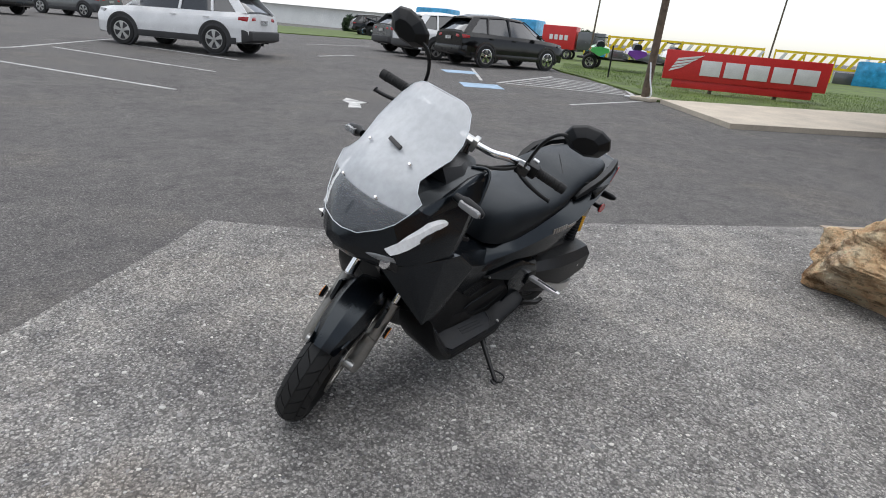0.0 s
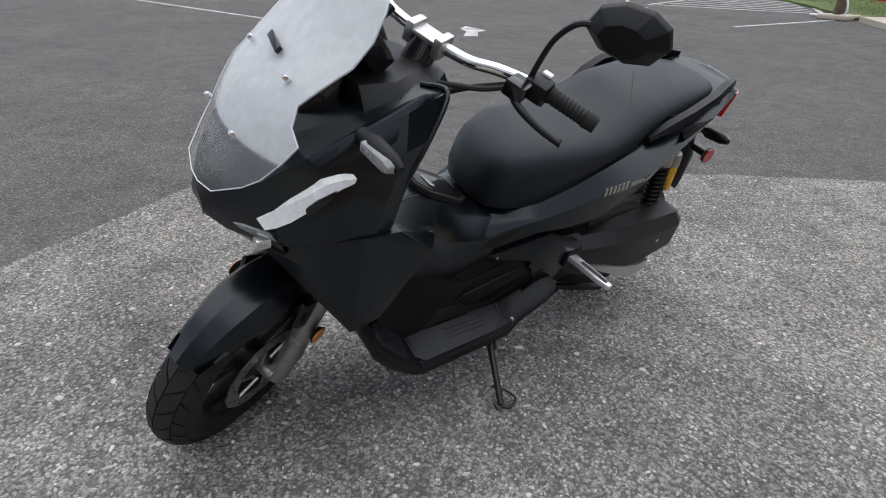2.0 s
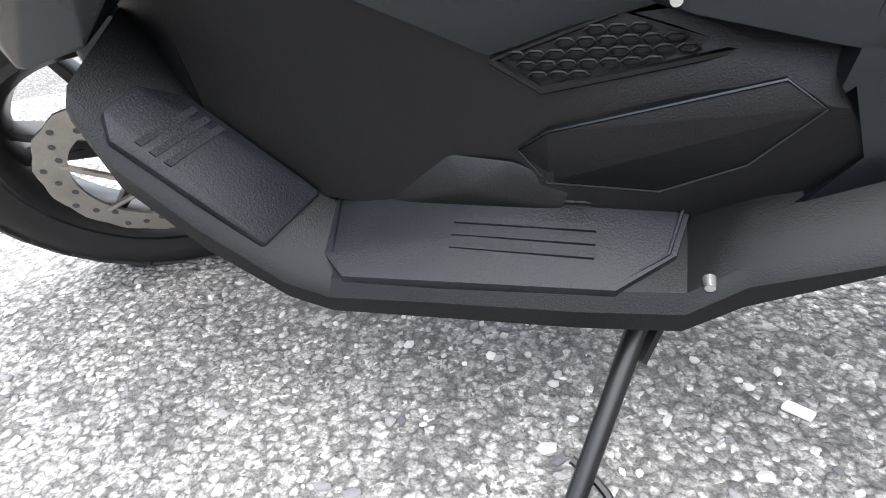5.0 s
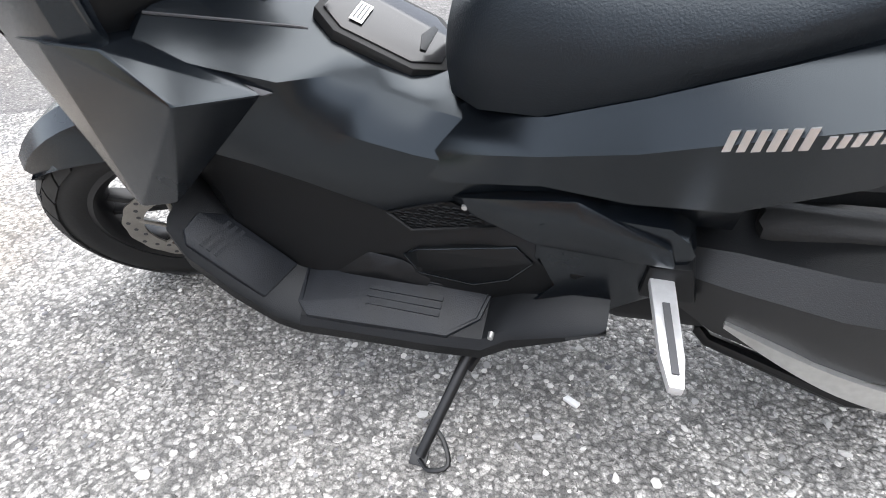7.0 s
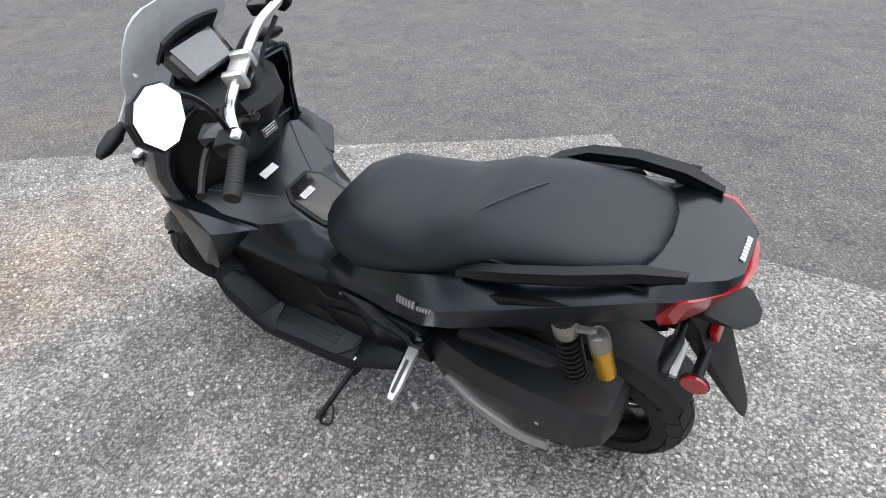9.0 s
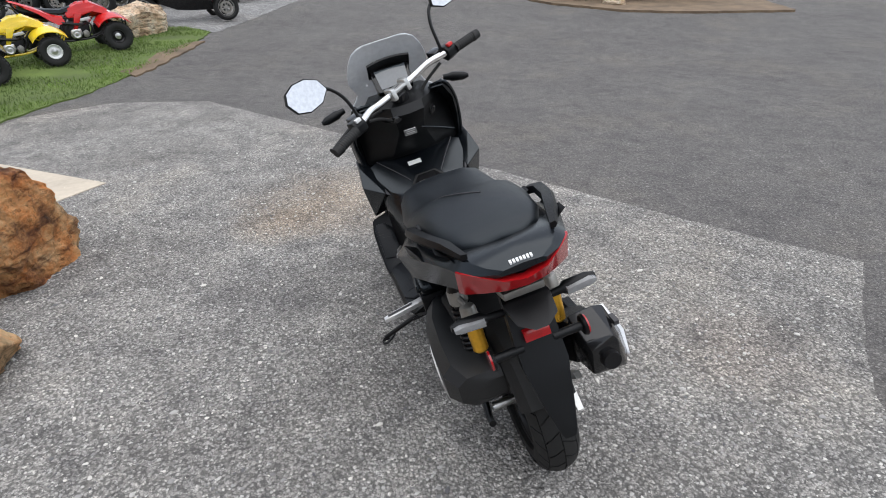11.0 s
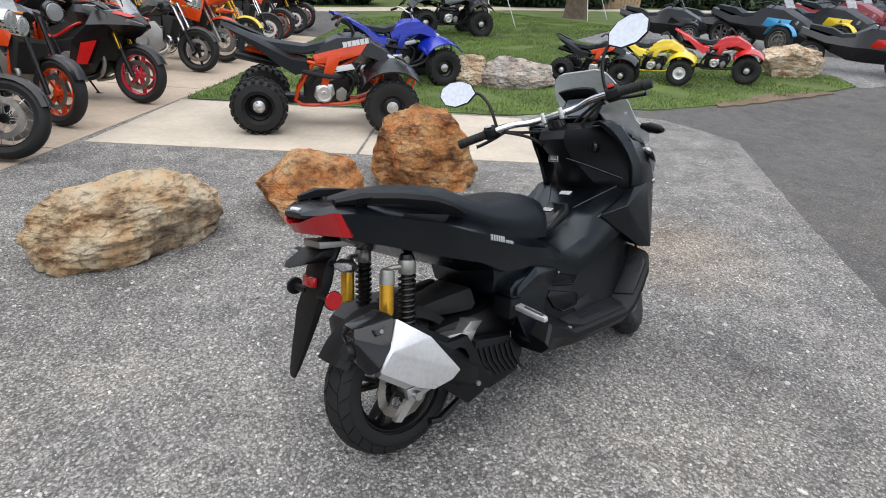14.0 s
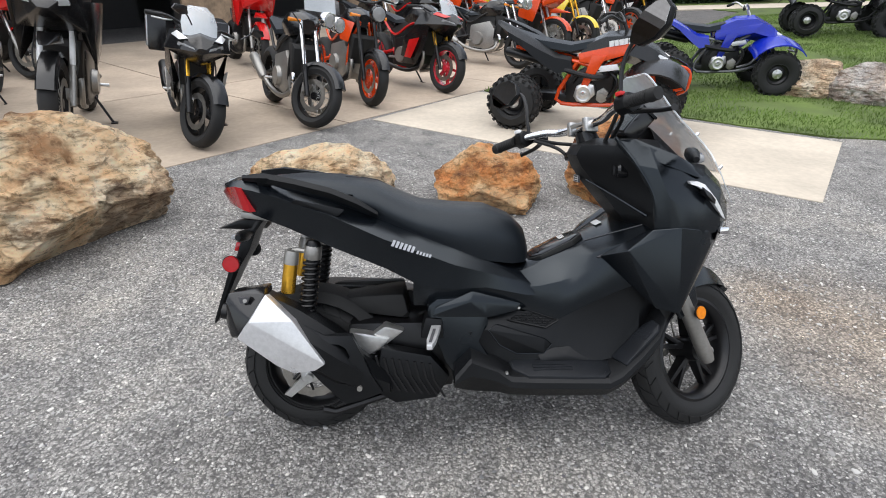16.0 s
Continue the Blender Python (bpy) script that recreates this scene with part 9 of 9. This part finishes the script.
TRIM_M = mat("grey_cladding", (0.03, 0.03, 0.032), 0.6)
w_suv = set_at(suv("white compact SUV parked in the lot", WHITEP, TRIM_M), -6.05, -15.3, -58)
b_suv = set_at(suv("black SUV with polished wheels parked nose out", paint("deep_black_car_paint", (0.002, 0.0022, 0.0028), 0.16, 0.0, 0.0), BLACKP, CHROME_M, 4.8, 1.72), -16.0, -11.9, 165)
g_suv = set_at(suv("dark grey SUV parked behind", GREYP, TRIM_M), -17.6, -17.3, 165)
requad(w_suv, -16.2, -14.5, 165, "pale car parked behind the black SUV")
requad(b_suv, -33, -38, 150, "black pickup far across the lot")
requad(b_suv, -4.5, -33, -60, "dark van far across the lot")
requad(g_suv, -9.5, -36, -60, "grey car far across the lot")
requad(w_suv, 1.5, -31, -60, "white car far across the lot")

set_at(requad(q_util, 0, 0, 0, "black utility vehicle far across the lot"), -32.5, -37, 150, 1.6)


def stripe(p, q, w, material=PAINT_W, label="worn white parking line"):
    d = Vector((q[0] - p[0], q[1] - p[1]))
    n = Vector((-d.y, d.x)).normalized() * w / 2
    sheet("marking", [(p[0] - n.x, p[1] - n.y), (q[0] - n.x, q[1] - n.y), (q[0] + n.x, q[1] + n.y), (p[0] + n.x, p[1] + n.y)], 0.006, material, 1.5, label, "marking")


for p, q in (((-2.48, -8.29), (-0.7, -12.0)), ((-4.31, -10.53), (-2.5, -14.6)), ((-6.1, -12.7), (-4.6, -16.2)), ((-1.6, -14.2), (-5.4, -18.2)), ((-0.6, -17.5), (1.0, -20.5)), ((-9.4, -4.9), (-12.3, -4.5)), ((-10.9, -8.6), (-13.6, -11.2)), ((1.8, -12.2), (-1.6, -14.2)), ((-9.6, -14.2), (-11.6, -14.9)), ((-13.5, -20.5), (-18, -21.5))):
    stripe(p, q, 0.085)
for k in range(7):
    stripe((-11.2 - 0.55 * k, -8.0 - 0.12 * k), (-13.0 - 0.32 * k, -5.3 - 0.25 * k), 0.1)
stripe((-11.0, -8.1), (-14.9, -8.9), 0.1)
stripe((-12.6, -4.9), (-14.6, -6.2), 0.1)
stripe((-9.55, -7.4), (-10.15, -8.1), 1.0, PAINT_B, "faded blue parking symbol square")
stripe((-11.75, -10.0), (-12.25, -10.7), 1.0, PAINT_B, "faded blue parking symbol square")
stripe((-9.75, -7.62), (-9.95, -7.88), 0.4, PAINT_W, "worn white symbol on blue")
sheet("marking", [(-4.36, -6.13), (-4.53, -5.99), (-4.80, -6.36), (-5.01, -6.42), (-4.98, -6.95), (-4.72, -6.74), (-4.66, -6.48)], 0.007, PAINT_W, 1.5, "white painted direction arrow", "marking")
sheet("sidewalk", [(-12.3, -4.15), (-9.93, -1.79), (-12.37, 0.5), (-14.5, 2.2), (-18.5, 1.6), (-16.57, -0.07)], 0.10, CONCRETE_M, 1.5, "pale concrete sidewalk with raised edge", "sidewalk")
sheet("lawn", [(-12.45, -4.3), (-14.1, -5.95), (-17.6, -10.2), (-21, -13.2), (-30, -20), (-75, -40), (-75, 6), (-18.6, 1.6), (-16.6, -0.1)], 0.05, LAWN_M, 3.0, "rough green verge behind the road sign", "lawn", jag=0.05)
sheet("lawn", [(-19, -31), (-38, -28), (-48, -46), (-22, -52)], 0.05, LAWN_M, 3.0, "far green verge by the white building", "lawn")

sign = tagged(new("billboard"), "red roadside board with plain white shapes on posts", "sign")
SIGN_A, SIGN_B = Vector((-15.4, -5.5)), Vector((-17.75, -1.75))
sd = (SIGN_B - SIGN_A)
slen = sd.length
sign.matrix_basis = pose(SIGN_A.x, SIGN_A.y, 0.17, 0, 0, math.degrees(math.atan2(sd.y, sd.x)))
SIGN_R = mat("red_sign_panel", (0.62, 0.03, 0.03), 0.4, var=0.08, scale=2)
bm = B()
box(bm, (slen / 2, 0, 0.87), (slen, 0.10, 0.80), bevel=0.012)
face = part("panel", bm, SIGN_R, sign, "bright red sign panel")
bm = B()
box(bm, (slen / 2, 0.02, 0.36), (slen * 0.86, 0.08, 0.22), bevel=0.01)
part("lower_panel", bm, SIGN_R, sign)
for u in (0.32, 0.72):
    bm = B()
    box(bm, (slen * u, 0.06, 0.25), (0.09, 0.09, 1.0))
    part("post", bm, BARK_M, sign)
side = -0.058
for u, w, hgt in ((0.225, 0.135, 0.42), (0.372, 0.13, 0.42), (0.515, 0.135, 0.42), (0.662, 0.13, 0.42), (0.80, 0.15, 0.42)):
    bm = B()
    hull(bm, [(slen * u + dx * slen * w * 0.92, side + dy, 0.84 + dz * hgt) for dx in (0, 1) for dy in (-0.01, 0.005) for dz in (-0.5, 0.5)], 0.02)
    part("plain_block", bm, WHITEP, face, "plain white block")
for k in range(4):
    bm = B()
    hull(bm, [(slen * (0.03 + 0.012 * k) + dx, side + dy, 0.68 + 0.10 * k + dz) for dx, dz in ((0.0, 0.0), (0.32 + 0.09 * k, 0.11), (0.45 + 0.10 * k, 0.20), (0.05, 0.075)) for dy in (-0.01, 0.005)], 0.01)
    part("plain_sweep", bm, WHITEP, face, "plain white sweep")

pole = tagged(new("utility_pole"), "dark wooden pole at the lot's edge", "pole")
pole.matrix_basis = pose(-12.4, -4.6, ground_z(-12.4, -4.6))
bm = B()
tube(bm, [(0, 0, -0.1), (0.02, 0.03, 1.5), (0.08, 0.14, 6.5)], [0.10, 0.09, 0.075], 12)
part("post", bm, BARK_M, pole)
bm = B()
tube(bm, curve_pts([(0.1, 0.02, 0.9), (0.16, 0.12, 0.5), (0.2, 0.2, 0.1), (0.05, -0.5, 0.05), (-0.2, -0.3, 0.05)], 16), 0.018, 6)
part("cable", bm, WHITE_M, pole, "loose pale cable at the foot")
bm = B()
hull(bm, [(dx, dy, dz) for dx in (-0.35, 0.3) for dy in (-0.25, 0.3) for dz in (0.0, 0.09)], 0.03)
part("footing", bm, CONCRETE_M, pole)
for x, y, h in ((-36, -8, 9), (-40, -3.0, 9), (-45, 3, 9), (-30, -16, 8)):
    p = tagged(new("utility_pole"), "thin dark pole far behind the racks", "pole", "far poles")
    p.matrix_basis = pose(x, y, ground_z(x, y))
    bm = B()
    tube(bm, [(0, 0, 0), (0.2, 0.4, h)], [0.055, 0.035], 8)
    part("post", bm, BARK_M, p)
tag_post = tagged(new("small_post"), "short thin dark marker post in the grass", "post")
tag_post.matrix_basis = pose(-17.4, -8.2, ground_z(-17.4, -8.2))
bm = B()
tube(bm, [(0, 0, 0), (0, 0, 1.1)], 0.03, 8)
part("post", bm, RIM_M, tag_post)

WRAP_M = mat("blue_plastic_wrap", (0.03, 0.33, 0.62), 0.25, var=0.35, scale=3, bump=0.6, bscale=6, coat=0.4)


def rack(x, y, turn, n, label, wrapped):
    s = thing("storage_rack", pose(x, y, ground_z(x, y) - 0.1, 0, 0, turn), label, "rack", "racks across the road")
    for i in range(n + 1):
        bm = B()
        box(bm, (i * 1.6, 0, 0.9), (0.09, 0.09, 1.8))
        part("upright", bm, YELLOW, s)
    for z in (0.95, 1.7):
        bm = B()
        box(bm, (n * 0.8, -0.05, z), (n * 1.6, 0.08, 0.14))
        part("beam", bm, YELLOW, s)
    for i in range(n):
        for q in range(3):
            bm = B()
            hull(bm, [(i * 1.6 + 0.15 + q * 0.5 + dx, dy, 1.02 + dz) for dx, dz in ((0, 0), (0.18, 0), (0.52, 0.6), (0.34, 0.6)) for dy in (-0.1, 0.3)])
            part("slanted_frame", bm, YELLOW if (i + q) % 4 else WHITEP, s)
        bm = B()
        box(bm, (i * 1.6 + 0.8, 0.25, 0.42), (1.3, 0.5, 0.75), bevel=0.03)
        part("crate", bm, WRAP_M if i in wrapped else GREYP, s)
    return s


rack(-36.5, -20, 104, 7, "yellow steel rack stacked with slanted frames", (0,))
rack(-39.3, -8.5, 100, 5, "yellow steel rack stacked with slanted frames", (3, 4))
for x, y, w, h in ((-27, -25.5, 2.4, 2.3), (-30, -24.5, 2.6, 2.0), (-32.6, -22.4, 2.0, 2.2), (-40.5, -3.0, 2.6, 1.4), (-41.5, 0.2, 3.2, 1.2), (-42.5, 3.4, 2.6, 1.3)):
    bm = B()
    box(bm, (0, 0, h / 2), (w, 1.6, h), bevel=0.12)
    for v in bm.verts:
        v.co += Vector((noise.noise(v.co * 2), noise.noise(v.co * 2 + Vector((5, 0, 0))), 0)) * 0.08
    ob = part("wrapped_crate", bm, WRAP_M, None)
    ob.matrix_basis = pose(x, y, ground_z(x, y), 0, 0, 100)
    tagged(ob, "crate wrapped in bright blue plastic", "crate", "wrapped crates")
box_t = tagged(new("box_trailer"), "small red box trailer on the grass", "trailer")
box_t.matrix_basis = pose(-30.2, -18.2, ground_z(-30, -18), 0, 0, 110)
bm = B()
box(bm, (0, 0, 1.25), (2.0, 1.3, 1.3), bevel=0.04)
tb = part("box", bm, SIGN_R, box_t)
bm = B()
for k in range(4):
    box(bm, (-0.45 + k * 0.3, -0.665, 1.25), (0.2, 0.02, 0.28))
part("plain_block", bm, WHITEP, tb, "plain white blocks")
bm = B()
box(bm, (1.9, 0.1, 1.15), (1.6, 1.2, 1.0), bevel=0.04)
part("dark_box", bm, GREYP, box_t)
for dx in (-0.6, 0.6, 1.9):
    for y in (-0.6, 0.6):
        wheel(box_t, "wheel", 0.32, 0.18, 0.18, (dx, y, 0.32), GREYALU_M, 5, disc=False)
boat_t = tagged(new("boat_trailer"), "low trailer carrying three personal watercraft", "trailer")
boat_t.matrix_basis = pose(-23.5, -10.2, ground_z(-23.5, -10.2), 0, 0, 112)
bm = B()
for y in (-0.7, 0.7):
    tube(bm, [(-2.4, y, 0.5), (2.4, y, 0.5)], 0.05, 6)
for dx in (-2.3, -0.8, 0.8, 2.3):
    tube(bm, [(dx, -0.7, 0.5), (dx, 0.7, 0.5)], 0.04, 6)
part("trailer_frame", bm, RIM_M, boat_t)
for dx in (-1.8, 1.6):
    for y in (-0.85, 0.85):
        wheel(boat_t, "wheel", 0.33, 0.18, 0.19, (dx, y, 0.33), GREYALU_M, 5, disc=False)
for x, c1, lab in ((-24.4, paint("green_paint", (0.08, 0.45, 0.12)), "green"), (-23.4, paint("purple_paint", (0.16, 0.06, 0.36)), "purple"), (-22.4, WHITEP, "white")):
    wc = tagged(new("watercraft"), lab + " personal watercraft on a trailer", "watercraft", "watercraft on the trailer")
    dd = (x + 23.4) * 1.55
    wc.matrix_basis = boat_t.matrix_basis @ pose(dd, 0, 0.55, 0, 0, 90 + 8)
    bm = B()
    shell(bm, [at_x(1.3, [(0, 0.42), (0.08, 0.40), (0.10, 0.32), (0, 0.25)]), at_x(0.7, [(0, 0.62), (0.36, 0.46), (0.46, 0.28), (0, 0.02)]), at_x(-0.4, [(0, 0.52), (0.40, 0.42), (0.48, 0.26), (0, 0.0)]), at_x(-1.2, [(0, 0.42), (0.36, 0.38), (0.40, 0.24), (0, 0.04)])])
    part("hull", bm, c1, wc, angle=30)
    bm = B()
    shell(bm, [at_x(0.1, [(0, 0.72), (0.14, 0.68), (0.18, 0.5), (0, 0.45)]), at_x(-1.0, [(0, 0.66), (0.14, 0.62), (0.18, 0.45), (0, 0.4)])])
    part("seat", bm, SEAT_M, wc)
    bm = B()
    tube(bm, [(0.25, -0.3, 0.85), (0.3, 0, 0.82), (0.25, 0.3, 0.85)], 0.025, 6)
    part("handlebar", bm, RIM_M, wc)

WALL_M = mat("white_metal_siding", (0.86, 0.87, 0.85), 0.55, var=0.06, scale=0.6, bump=0.2, bscale=3)
barn = tagged(new("warehouse"), "long white metal warehouse far across the lot", "warehouse")
barn.matrix_basis = pose(-53.2, -68.2, 0.5, 0, 0, 128)
bm = B()
box(bm, (0, 0, 1.3), (54, 14, 2.6))
part("wall", bm, WALL_M, barn)
bm = B()
hull(bm, [(sx, sy, z) for sx in (-27.5, 27.5) for sy, z in ((-7.6, 2.6), (7.6, 2.6), (0, 7.6))])
part("roof", bm, WALL_M, barn, "white metal roof")
for k in range(6):
    bm = B()
    box(bm, (-23 + k * 9, 7.03, 1.1), (3.4, 0.08, 2.2), bevel=0.03)
    part("roller_door", bm, WHITEP, barn)
hedge((-37, -47), (-38.5, -45.8), 1.5, 0.7, 71, "round green bushes before the warehouse", 2500)
hedge((-46, -42), (-47.5, -40.8), 1.6, 0.7, 72, "round green bushes before the warehouse", 2500)
hedge((-60, -34), (-61.5, -33), 2.4, 0.9, 73, "round green bushes before the warehouse", 2500)

# ---- loose stones on the worn asphalt ----
def loose_stones(count, seed):
    rnd = np.random.RandomState(seed)
    bm = B()
    bmesh.ops.create_icosphere(bm, subdivisions=1, radius=1.0)
    base = np.array([v.co[:] for v in bm.verts])
    tris = np.array([[v.index for v in f.verts] for f in bm.faces])
    bm.free()
    verts, faces, n = [], [], 0
    for k in range(count):
        while True:
            a, r = rnd.uniform(0, 2 * math.pi), 3.4 * math.sqrt(rnd.uniform(0, 1))
            x, y = r * math.cos(a), r * math.sin(a)
            if inside(PATCH, x, y):
                break
        s = 0.0022 + 0.0044 * rnd.uniform() ** 2.2 + (rnd.uniform(0.002, 0.006) if rnd.uniform() < 0.035 else 0)
        sc = s * np.array([rnd.uniform(0.8, 1.7), rnd.uniform(0.7, 1.2), rnd.uniform(0.35, 0.7)])
        jit = base * (1 + rnd.uniform(-0.22, 0.22, (len(base), 1)))
        p = jit * sc
        t = rnd.uniform(0, 2 * math.pi)
        c, si = math.cos(t), math.sin(t)
        p = np.stack([p[:, 0] * c - p[:, 1] * si + x, p[:, 0] * si + p[:, 1] * c + y, p[:, 2] + 0.006 + s * 0.15], 1)
        verts.append(p)
        faces.append(tris + n)
        n += len(base)
    me = bpy.data.meshes.new("loose_stones")
    me.from_pydata(np.concatenate(verts).tolist(), [], np.concatenate(faces).tolist())
    m, nt, bsdf = base_nodes("loose_stone")
    geo = nt.nodes.new("ShaderNodeNewGeometry")
    nt.links.new(ramp(nt, geo.outputs["Random Per Island"], [(0.0, (0.08, 0.08, 0.09)), (0.4, (0.28, 0.275, 0.27)), (0.8, (0.48, 0.47, 0.455)), (1.0, (0.66, 0.64, 0.60))]), bsdf.inputs["Base Color"])
    bsdf.inputs["Roughness"].default_value = 0.8
    me.materials.append(m)
    tagged(new("loose_stones", me), "small grey and pale loose stones", "gravel", kind="stuff")


loose_stones(20000, 9)
bm = B()
hull(bm, [(dx, dy, dz) for dx, dy in ((-0.015, -0.004), (0.013, -0.008), (0.016, 0.003), (-0.011, 0.007)) for dz in (0.0, 0.007)], 0.002)
chip = part("stone_chip", bm, LABEL_M)
chip.matrix_basis = pose(-0.118, 0.209, 0.007, 0, 0, 160)
tagged(chip, "flat white stone chip on the asphalt", "stone")
